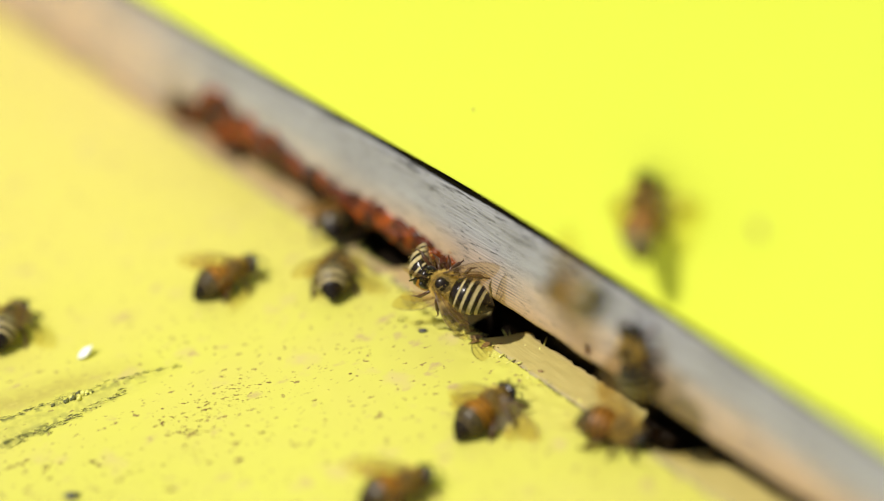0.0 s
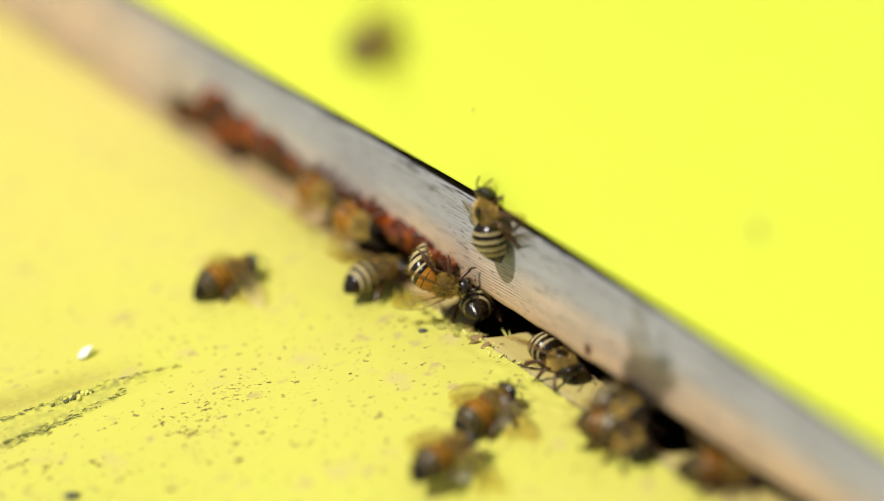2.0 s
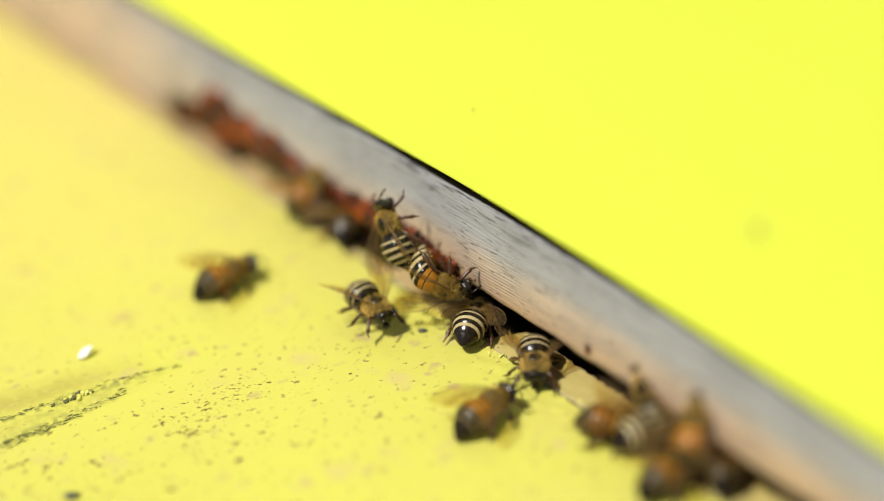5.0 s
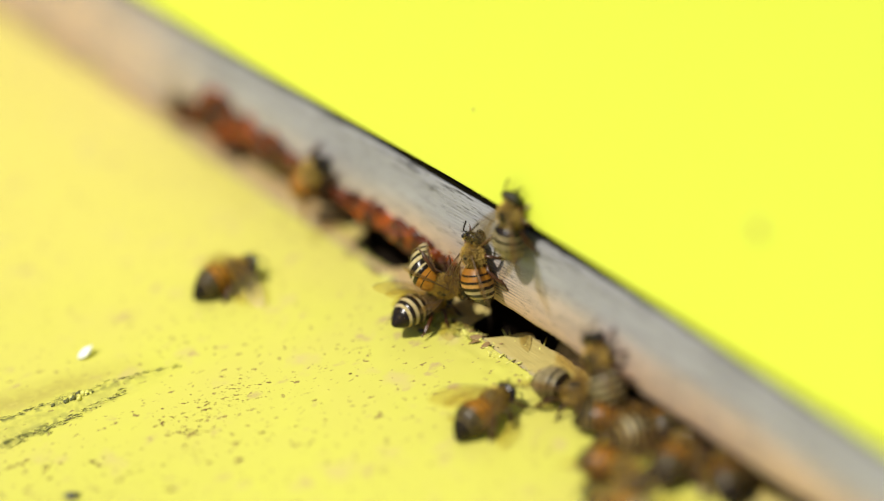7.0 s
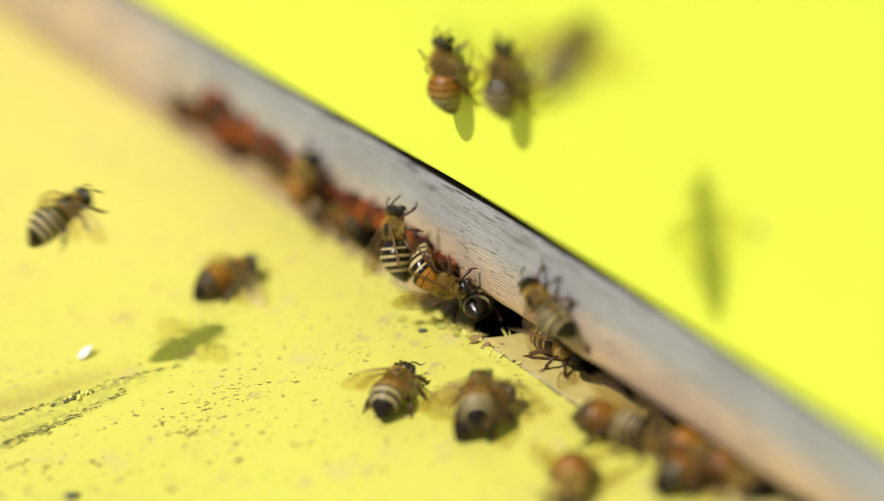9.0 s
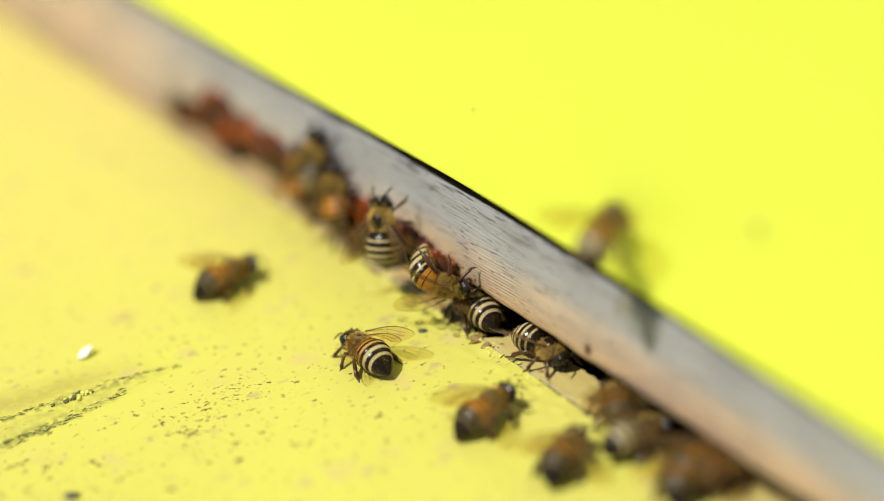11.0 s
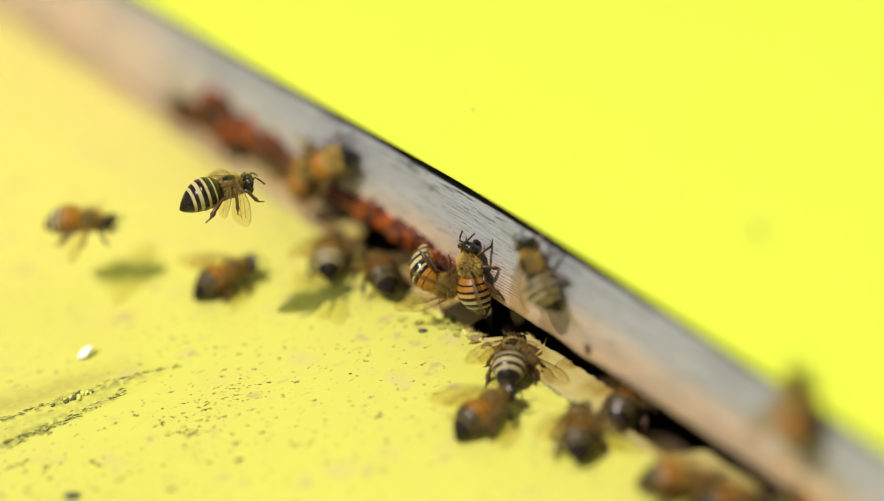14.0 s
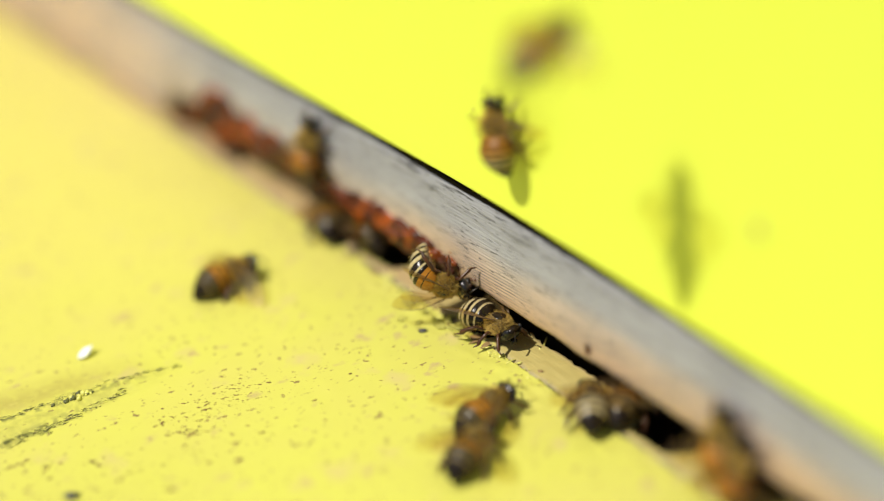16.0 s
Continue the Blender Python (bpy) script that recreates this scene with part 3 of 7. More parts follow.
ground()
landing_board()
hive_floor()
entrance_bar()
hive_box()
propolis()
def notch_slivers():
    """Yellow slivers added where the strip is cut back, for lit gaps between leg shadows."""
    rnd = random.Random(5)
    bm = bmesh.new()
    for i in range(16):
        a = Vector((15.2 + 0.42 * i + rnd.gauss(0, 0.3), 1.6 + 0.16 * i, -0.15)) * MM
        d = Vector((-1, rnd.gauss(0.7, 0.3), rnd.uniform(-0.12, 0.08)))
        ln, w = rnd.uniform(0.5, 2.2) * MM, rnd.uniform(0.08, 0.22) * MM
        tube(bm, [a - d * MM, a + d * ln * 0.5, a + d * ln], [w, w * 0.8, w * 0.25], 5)
    for x0, x1, y in ((-26.0, -12.0, -0.7), (8.0, 14.0, -1.7)):
        for i in range(18):
            x = rnd.uniform(x0, x1)
            a = Vector((x, y, -0.15)) * MM
            d = Vector((rnd.gauss(0.4, 0.35), 1, rnd.uniform(-0.25, 0.05)))
            ln, w = rnd.uniform(0.3, 1.3) * MM, rnd.uniform(0.06, 0.16) * MM
            tube(bm, [a - d * 0.8 * MM, a + d * ln * 0.5, a + d * ln], [w, w * 0.8, w * 0.25], 5)
    tagged(part("wood_slivers", bm, CHIP), "yellow slivers added at the cut edge of the entrance strip, for lit gaps in shade", "slivers", kind="stuff")


crumbs()
split_edge()
notch_slivers()
paint_crust()
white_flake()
dirt_chip(2.6, -69.0, 1.3, 3)
dirt_chip(5.4, -7.6, 0.8, 8)
wall_specks()
for cx, cy, cs, ct in ((1.5, -4.2, 2.6, 40), (4.5, -3.6, 3.2, 70), (6.5, -5.0, 2.4, 15), (3.0, -6.8, 1.8, 100), (8.5, -3.4, 2.8, 30),
                       (0.2, -8.0, 1.6, 60), (10.5, -4.4, 2.2, 75), (-2.5, -4.6, 2.4, 25), (5.6, -2.0, 2.0, 50), (12.5, -3.8, 2.0, 20)):
    paint_chip(cx, cy, cs, ct, int(cx * 10 + 40))


# ---- honey bees ----
def bee_abdomen(parent, dark, plain=False, dusky=False):
    bm = bmesh.new()
    segs, per, sides = 6, 8, 20
    rings, kinds = [], []
    for i in range(segs * per + 1):
        s = i / (segs * per)
        seg, loc = min(segs - 1, i // per), (i % per) / per
        r = 2.62 * math.sin(math.pi * min(1, 0.19 + 0.81 * s ** 0.95)) ** 0.68
        r = max(r, 0.12) * (1 + 0.05 * loc if i < segs * per else 1)
        x, z = -1.5 - 6.9 * s, 3.0 + 0.45 * math.sin(math.pi * s) - 1.0 * s * s
        pale = (0.7, 0.62, 0.5, 0.42, 0.35, 0.0)[seg] if not dark else (0.0, 0.25, 0.36, 0.38, 0.3, 0.0)[seg]
        if plain and not dusky:
            pale = (0.85, 0.5, 0.25, 0.38, 0.38, 0.38)[seg]
            r *= 0.88
        rings.append([bm.verts.new((x * MM, r * math.cos(a) * MM * 1.04, (z + r * math.sin(a) * 0.92) * MM)) for a in
                      [2 * math.pi * k / sides for k in range(sides)]])
        if loc >= pale:
            kind = 0
        elif dark:
            kind = 2
        elif dusky:
            kind = (1, 1, 1, 3, 2, 2)[seg]
        else:
            kind = (1, 1, 2 if plain else 3, 2, 2, 2)[seg]
        kinds.append(kind)
    for i, (r0, r1) in enumerate(zip(rings, rings[1:])):
        for j in range(sides):
            under = math.sin(2 * math.pi * (j + 0.5) / sides) < -0.5 and i < segs * per * 0.85 and i % per < per - 2
            bm.faces.new((r0[j], r0[(j + 1) % sides], r1[(j + 1) % sides], r1[j])).material_index = 4 if under else kinds[i]
    bm.faces.new(rings[0])
    bm.faces.new(rings[-1][::-1])
    bmesh.ops.recalc_face_normals(bm, faces=bm.faces)
    return part("abdomen", bm, [BLACK, AMBER, DUSKY_BAND if dusky else BAND, DUSKY_BAND if dusky else GOLD_BAND, BELLY], parent, "black abdomen with pale hair bands" if dark else "amber and black banded abdomen")


def fuzz(parent, spots, seed, bald=2.0):
    """Short hairs standing on ellipsoids: centre, radii, count, length, lowest z of the direction."""
    rnd = random.Random(seed)
    verts, faces = [], []
    for c, rad, count, length, low in spots:
        for _ in range(count):
            while True:
                d = Vector((rnd.gauss(0, 1), rnd.gauss(0, 1), rnd.gauss(0, 1))).normalized()
                if low < d.z < bald or (d.z > low and rnd.random() < 0.05):
                    break
            p = Vector([c[k] + d[k] * rad[k] for k in range(3)])
            lean = (d + Vector((-0.35, 0, 0)) + Vector((rnd.gauss(0, 0.25), rnd.gauss(0, 0.25), rnd.gauss(0, 0.25)))).normalized()
            side = lean.cross(Vector((rnd.random(), rnd.random(), 0.5))).normalized() * 0.036
            tip = p + lean * length * rnd.uniform(0.6, 1.2)
            n = len(verts)
            verts += [(p - side) * MM, (p + side) * MM, tip * MM]
            faces.append((n, n + 1, n + 2))
    me = bpy.data.meshes.new("fuzz")
    me.from_pydata(verts, [], faces)
    me.materials.append(HAIR)
    ob = new("fuzz", me)
    ob.parent = parent
    return tagged(ob, "short golden tan body hair")


def bee_wing(name, parent, length, width):
    """A wing in its own space: hinge at the origin, blade along -x, veins raised."""
    bm = bmesh.new()
    n = 12
    top, bot = [], []
    for i in range(n + 1):
        s = i / n
        x = -length * s
        lead = width * (0.10 + 0.30 * math.sin(math.pi * s ** 1.2))
        trail = -width * (0.06 + 0.72 * math.sin(math.pi * min(1, s ** 1.5)) ** 0.8 * (0.35 + 0.65 * s))
        if i == n:
            lead, trail = 0.02 * width, -0.12 * width
        cz = 0.25 * math.sin(math.pi * s)
        top.append(bm.verts.new((x * MM, lead * MM, cz * MM)))
        bot.append(bm.verts.new((x * MM, trail * MM, (cz - 0.12) * MM)))
    for i in range(n):
        bm.faces.new((top[i], top[i + 1], bot[i + 1], bot[i])).material_index = 0
    up = Vector((0, 0, 0.02 * MM))
    tube(bm, [v.co + up for v in top], [0.10 * MM * (1 - 0.6 * i / n) for i in range(n + 1)], 5, 1)
    for k in (0.35, 0.65):
        tube(bm, [top[i].co.lerp(bot[i].co, k * (0.4 + 0.6 * i / n)) + up for i in range(0, n - 1)], [0.035 * MM] * (n - 1), 4, 1)
    for i in (5, 8):
        tube(bm, [top[i].co + up, bot[i + 1].co.lerp(top[i + 1].co, 0.3) + up], [0.03 * MM] * 2, 4, 1)
    return part(name, bm, [WING, VEIN], parent, "clear smoky veined wing")


# resting and flying places of the wings: side +1 is the bee's left
def wing_pose(side, which, state, lift=0.0):
    root = Vector(((0.6, 1.35 * side, 4.0) if which == "fore" else (-0.3, 1.45 * side, 3.8))) * MM
    if state == "folded":
        yaw, tilt, roll = (-33 if which == "fore" else -25) * side, 9 if which == "fore" else 7, 14 * side
    else:
        yaw, tilt, roll = (-80 if which == "fore" else -58) * side, lift, 12 * side
    flip = Matrix.Diagonal((1, side, 1, 1)) if side < 0 else Matrix.Identity(4)
    return Matrix.Translation(root) @ pose(0, 0, 0, 0, 0, yaw) @ pose(0, 0, 0, 0, tilt, 0) @ pose(0, 0, 0, roll, 0, 0), flip


def bee_leg(parent, pair, side, spread=0.98):
    """One jointed leg from the thorax to the ground."""
    a = {0: ((1.1, 0.9, 1.4), (2.0, 2.3, 2.2), (2.7, 3.0, 1.0), (3.2, 3.4, 0.25), (3.9, 3.6, 0.05)),
         1: ((0.0, 1.1, 1.3), (0.2, 2.8, 2.2), (-0.3, 3.8, 1.0), (-0.5, 4.2, 0.25), (-0.8, 4.8, 0.05)),
         2: ((-1.0, 1.1, 1.3), (-2.2, 2.6, 2.2), (-3.8, 3.4, 1.3), (-4.8, 3.7, 0.4), (-5.8, 3.9, 0.05))}[pair]
    pts = [Vector((x, y * side * spread, z)) * MM for x, y, z in a]
    bm = bmesh.new()
    fine = []
    for p, q in zip(pts, pts[1:]):
        fine += [p, p.lerp(q, 0.5)]
    fine.append(pts[-1])
    w = 1.3 if pair == 2 else 1.0
    radii = [0.34, 0.42, 0.30, 0.34 * w, 0.32 * w, 0.44 * w, 0.22, 0.16, 0.11]
    tube(bm, fine, [0.8 * r * MM for r in radii], 7)
    tube(bm, [pts[-1], pts[-1] + Vector((0.25, 0.25 * side, 0.05)) * MM], [0.08 * MM, 0.03 * MM], 4)
    return part("leg", bm, LEG, parent)


def curl(me, degrees):
    """Bends an abdomen towards the belly, more and more to its tip."""
    hinge = Vector((-1.6, 0, 2.6)) * MM
    for v in me.vertices:
        q = v.co - hinge
        s = max(0.0, min(1.0, -q.x / (6.5 * MM)))
        a = radians(degrees) * s ** 0.5
        v.co = hinge + Vector((q.x * math.cos(a) - q.z * math.sin(a), q.y, q.x * math.sin(a) + q.z * math.cos(a)))


def honey_bee(dark=False, seed=1, bend=0, dusky=False):
    bee = new("honey_bee")
    bm = bmesh.new()
    blob(bm, (0, 0, 3.0 * MM), (2.15 * MM, 2.0 * MM, 1.85 * MM), 3, 0.06, seed)
    blob(bm, (-1.6 * MM, 0, 3.5 * MM), (0.7 * MM, 1.3 * MM, 0.8 * MM), 2, 0.05, seed)
    th = part("thorax", bm, THORAX, bee, "tan hairy thorax")
    fuzz(th, [((0, 0, 3.0), (2.1, 1.95, 1.8), 2600, 0.62, -0.4), ((-1.9, 0, 3.0), (0.6, 1.9, 1.6), 240, 0.7, -0.2)], seed, 0.80 if dark else 0.93)
    bm = bmesh.new()
    bald = 1.25 if dark else 0.8
    blob(bm, (0.1 * MM, 0, 4.12 * MM), (bald * 1.1 * MM, bald * MM, 0.76 * MM), 3, 0.03, seed)
    part("back_plate", bm, BLACK, th, "bald shiny black back plate")
    ab = bee_abdomen(bee, dark, bend > 0 or dusky, dusky)
    fuzz(ab, [((-2.6, 0, 3.2), (1.0, 2.0, 1.8), 110, 0.4, -0.3), ((-4.6, 0, 2.9), (3.1, 2.6, 2.2), 130, 0.3, -0.95)], seed + 1)
    bm = bmesh.new()
    turn = pose(0, 0, 0, 0, 35, 0).to_3x3()
    blob(bm, (2.85 * MM, 0, 2.6 * MM), (0.95 * MM, 1.7 * MM, 1.6 * MM), 3, 0.04, seed, 0, turn)
    blob(bm, (3.3 * MM, 0, 1.2 * MM), (0.5 * MM, 0.6 * MM, 0.7 * MM), 2, 0.05, seed, 0, turn)
    hd = part("head", bm, BLACK, bee, "black head with short pale hair")
    fuzz(hd, [((2.85, 0, 2.7), (1.0, 1.2, 1.5), 160, 0.4, -0.1)], seed + 2)
    if bend:
        for o in (ab, *ab.children):
            curl(o.data, bend)
    DROP = Matrix.Translation((0, 0, -0.5 * MM))
    for side in (1, -1):
        bm = bmesh.new()
        blob(bm, (2.8 * MM, 1.4 * side * MM, 2.75 * MM), (0.65 * MM, 0.5 * MM, 1.25 * MM), 2, 0, 0, 0, turn)
        part("eye", bm, EYE_M, hd, "glossy black compound eye")
        bm = bmesh.new()
        tube(bm, [(3.6 * MM, 0.4 * side * MM, 2.8 * MM), (4.2 * MM, 0.9 * side * MM, 3.6 * MM), (4.7 * MM, 1.3 * side * MM, 3.1 * MM), (5.3 * MM, 1.7 * side * MM, 2.3 * MM)],
             [0.12 * MM, 0.13 * MM, 0.15 * MM, 0.13 * MM], 6)
        part("antenna", bm, BLACK, hd)
        for pair in range(3):
            bee_leg(bee, pair, side)
        for which, ln, wd in (("fore", 9.0, 3.0), ("hind", 6.4, 2.1)):
            m, flip = wing_pose(side, which, "folded")
            wg = bee_wing(which + "wing", bee, ln, wd)
            if side < 0:
                wg.data.transform(flip)
                wg.data.flip_normals()
            wg.matrix_basis = m
    for o in bee.children_recursive:
        if "leg" not in o.name and "wing" not in o.name:
            o.data.transform(DROP)
    kind = "dark" if dark else "amber"
    return tagged(bee, f"{kind}-banded honey bee with a golden hairy thorax and clear wings", "bee", "honey bees at the hive entrance")


def load_pollen(bee):
    for side in (1, -1):
        bm = bmesh.new()
        blob(bm, (-3.9 * MM, 3.4 * side * MM, 1.5 * MM), (1.25 * MM, 0.9 * MM, 1.0 * MM), 2, 0.25, side + 3)
        part("pollen_load", bm, POLLEN, bee, "orange ball of pollen on the hind leg")
    bee["label"] = "honey bee carrying orange pollen balls on its hind legs"


AMBER_BEE = honey_bee(False, 1)
DARK_BEE = honey_bee(True, 5)


def flap(bee, spells):
    """Wings: folded at rest, beating during the spells (start, end) of flight or fanning."""
    for wg in [c for c in bee.children if "wing" in c.name]:
        which = "fore" if "fore" in wg.name else "hind"
        side = 1 if wg.matrix_basis.translation.y > 0 else -1
        rest = wing_pose(side, which, "folded")[0]
        rows = []
        if not spells or spells[0][0] > 0:
            rows.append((0.0, rest))
        for a, b in spells:
            if a > 0.05:
                rows.append((a - 0.067, rest))
            k = round(a * 30)
            while k <= round(b * 30):
                rows.append((k / 30, wing_pose(side, which, "flying", 38 if k % 2 else -25)[0]))
                k += 1
            if b < 15.9:
                rows.append((b + 0.067, rest))
        if not spells or spells[-1][1] < 15.9:
            rows.append((16.0, rest))
        walk(wg, rows)


POLLEN_BEE = honey_bee(False, 9)
load_pollen(POLLEN_BEE)
DUSKY_BEE = honey_bee(False, 17, 0, True)
DUSKY_BEE["label"] = "worn brown honey bee with an orange ring and dark abdomen tip"
CURLED_BEE = honey_bee(False, 13, 54)
CURLED_BEE["label"] = "honey bee gripping the bar edge with its banded abdomen curled"
SPARE = {"amber": [AMBER_BEE], "dark": [DARK_BEE], "pollen": [POLLEN_BEE], "curled": [CURLED_BEE], "dusky": [DUSKY_BEE]}
FIRST = {"amber": AMBER_BEE, "dark": DARK_BEE, "pollen": POLLEN_BEE, "curled": CURLED_BEE, "dusky": DUSKY_BEE}


def one(kind):
    """The next bee of its kind: the first built, then copies of it."""
    return SPARE[kind].pop() if SPARE[kind] else COPIES[kind].pop()


COPIES = {kind: [copy_thing(bee, pose(0, 0.1, 0.0)) for _ in range(n)] for (kind, bee), n in zip(FIRST.items(), (13, 19, 0, 0, 11))}


# ---- what moves ----
def motions():
    # fanner left
    bee = one("dusky")
    walk(bee, [
        (0.00, pose(-0.02820, -0.02077, -0.00235, 0.3, -14.0, 87.6)), (16.00, pose(-0.02820, -0.02077, -0.00235, 0.3, -14.0, 87.6)),
    ])
    flap(bee, [(0.30, 1.00), (1.90, 2.30), (3.60, 4.10), (6.30, 9.20), (15.30, 16.00)])
    # fanner mid
    bee = one("dusky")
    walk(bee, [
        (0.00, pose(0.03130, -0.01270, -0.00113, -1.1, -15.9, 97.9)), (16.00, pose(0.03130, -0.01270, -0.00113, -1.1, -15.9, 97.9)),
    ])
    flap(bee, [(0.00, 0.60), (1.90, 2.20)])
    # striped at slot
    bee = one("curled")
    walk(bee, [
        (0.00, pose(0.00594, -0.00305, 0.00882, 119.1, 15.0, 45.9)), (3.90, pose(0.00594, -0.00305, 0.00882, 119.1, 15.0, 45.9)), (4.10, pose(0.00601, -0.00294, 0.00860, 116.2, 14.1, 46.4)),
        (7.60, pose(0.00597, -0.00304, 0.00878, 119.0, 15.9, 45.4)), (13.20, pose(0.00608, -0.00293, 0.00873, 116.8, 13.1, 44.6)), (16.00, pose(0.00594, -0.00305, 0.00882, 119.1, 15.0, 45.9)),
    ])
    # round rear
    bee = one("dark")
    walk(bee, [
        (0.00, pose(0.00913, -0.00581, 0.00857, -57.3, -17.8, -145.5)), (0.12, pose(0.00929, -0.00566, 0.00849, -56.3, -20.3, -147.3)), (0.23, pose(0.00775, -0.00195, 0.00398, -22.1, -9.1, 175.1)),
        (0.35, pose(0.00620, 0.00176, -0.00053, -0.0, 18.0, 148.2)), (4.20, pose(0.00672, 0.00184, -0.00053, 0.0, 18.0, 147.2)), (5.10, pose(0.00831, 0.01342, -0.00017, 5.4, 9.0, -150.6)),
        (6.00, pose(0.00991, 0.02500, 0.00020, -0.0, -0.0, -90.0)), (7.50, pose(0.00991, 0.02500, 0.00020, -0.0, -0.0, -90.0)), (7.65, pose(0.00842, 0.01357, -0.00017, 5.4, 9.0, -150.6)),
        (7.80, pose(0.00693, 0.00213, -0.00053, 0.0, 18.0, 147.2)), (9.20, pose(0.00591, 0.00198, -0.00053, -0.0, 18.0, 148.2)), (10.50, pose(0.00636, 0.00197, -0.00053, 0.0, 18.0, 148.2)),
        (10.70, pose(0.00812, 0.01349, -0.00017, 5.4, 9.0, -150.1)), (10.90, pose(0.00989, 0.02500, 0.00020, -0.0, -0.0, -90.0)), (15.50, pose(0.00990, 0.02500, 0.00020, -0.0, -0.0, -90.0)),
        (15.60, pose(0.01005, 0.01290, 0.00010, 0.0, -0.0, -36.5)), (15.70, pose(0.01020, 0.00080, 0.00000, 0.0, 0.0, 17.0)), (16.00, pose(0.01619, -0.00103, 0.00090, 0.0, -0.0, 10.3)),
    ])
    # right on board
    bee = one("dusky")
    walk(bee, [
        (0.00, pose(0.05018, -0.00353, -0.00016, 7.4, -3.0, 21.9)), (4.20, pose(0.05018, -0.00353, -0.00016, 7.4, -3.0, 21.9)), (6.30, pose(0.04833, -0.00117, 0.00017, 5.7, -5.7, 44.8)),
        (9.20, pose(0.04853, -0.00235, 0.00001, 7.0, -3.9, 29.0)), (10.25, pose(0.04535, -0.00060, 0.00000, 2.3, -4.1, 93.3)), (11.30, pose(0.04217, 0.00115, 0.00000, 0.0, -0.0, 157.4)),
        (13.20, pose(0.04313, 0.00351, -0.00010, 0.0, -0.0, 121.1)), (16.00, pose(0.04313, 0.00351, -0.00010, 0.0, -0.0, 121.1)),
    ])
    # bar corner
    bee = one("dark")
    walk(bee, [
        (0.00, pose(0.04975, -0.00030, 0.01469, -90.0, -71.8, 180.0)), (1.80, pose(0.05003, -0.00030, 0.01476, -90.0, -79.6, 180.0)), (1.95, pose(0.04980, -0.00131, 0.00738, 28.8, -44.4, 15.3)),
        (2.10, pose(0.04958, -0.00232, 0.00000, -0.0, -0.0, -22.6)), (2.35, pose(0.04899, 0.01134, 0.00010, 0.0, -0.0, -71.3)), (2.60, pose(0.04840, 0.02500, 0.00020, 0.0, -0.0, -120.0)),
        (4.60, pose(0.04840, 0.02500, 0.00020, 0.0, -0.0, -120.0)), (4.85, pose(0.04893, 0.01235, 0.00432, -47.5, -25.2, -162.0)), (5.10, pose(0.04947, -0.00030, 0.00844, -90.0, -71.8, 180.0)),
        (6.30, pose(0.04713, -0.00030, 0.00849, -90.0, -37.0, 180.0)), (7.00, pose(0.04240, -0.00030, 0.01023, -90.0, -54.6, 180.0)), (7.80, pose(0.04165, -0.00030, 0.01244, -90.0, -54.6, 180.0)),
        (8.30, pose(0.03356, -0.00030, 0.01611, -90.0, -72.3, 180.0)), (9.00, pose(0.02824, -0.00030, 0.01372, -90.0, -20.9, 180.0)), (9.20, pose(0.02824, -0.00030, 0.01372, -90.0, -20.9, 180.0)),
        (10.30, pose(0.02786, -0.00030, 0.01355, -90.0, -36.6, 180.0)), (10.60, pose(0.02672, 0.01235, 0.00687, -51.6, 0.8, -141.6)), (10.90, pose(0.02557, 0.02500, 0.00020, -0.0, -0.0, -90.0)),
        (14.10, pose(0.04180, 0.02500, 0.00020, -0.0, -0.0, -90.0)), (14.20, pose(0.04233, 0.01657, 0.00457, -38.8, -10.3, -128.8)), (14.30, pose(0.04286, 0.00813, 0.00893, -67.9, -40.9, -157.9)),
        (14.40, pose(0.04338, -0.00030, 0.01330, -90.0, -80.0, 180.0)), (15.20, pose(0.04047, -0.00030, 0.01042, -90.0, -75.6, 180.0)), (15.40, pose(0.04027, -0.00104, 0.00516, -23.7, -40.1, 135.3)),
        (15.60, pose(0.04007, -0.00178, -0.00010, 0.0, -0.0, 142.1)), (16.00, pose(0.04028, -0.00214, -0.00010, 0.0, -0.0, 142.9)),
    ])
    # left slot
    bee = one("dark")
    walk(bee, [
        (0.00, pose(-0.01746, -0.00854, -0.00096, -6.3, -4.9, 142.0)), (0.20, pose(-0.01730, -0.00840, -0.00094, -6.4, -4.8, 143.5)), (0.40, pose(-0.01344, -0.00797, -0.00088, -2.2, -7.7, 105.8)),
        (0.50, pose(-0.01344, -0.00797, -0.00088, -2.2, -7.7, 105.8)), (0.80, pose(-0.01182, -0.00411, 0.00000, 0.0, -0.0, 99.3)), (2.70, pose(-0.00839, -0.00461, 0.00000, 0.0, -0.0, 91.8)),
        (2.90, pose(-0.00514, -0.00687, 0.00000, 0.0, -0.0, 39.4)), (3.10, pose(-0.00188, -0.00914, 0.00000, -0.0, -0.0, -13.0)), (3.50, pose(-0.00115, -0.01127, 0.00000, -0.0, -0.0, -12.8)),
        (4.20, pose(0.00057, -0.01181, 0.00000, -0.0, -0.0, -5.0)), (4.90, pose(0.00046, -0.01396, 0.00000, -0.0, -0.0, -24.5)), (5.15, pose(-0.00368, -0.00906, 0.00000, 0.0, -0.0, 52.5)),
        (5.40, pose(-0.00782, -0.00417, 0.00000, 0.0, -0.0, 129.6)), (5.55, pose(-0.01050, 0.01041, 0.00010, 0.0, -0.0, -160.2)), (5.70, pose(-0.01319, 0.02500, 0.00020, -0.0, -0.0, -90.0)),
        (16.00, pose(-0.01319, 0.02500, 0.00020, -0.0, -0.0, -90.0)),
    ])
    # slot far
    bee = one("dusky")
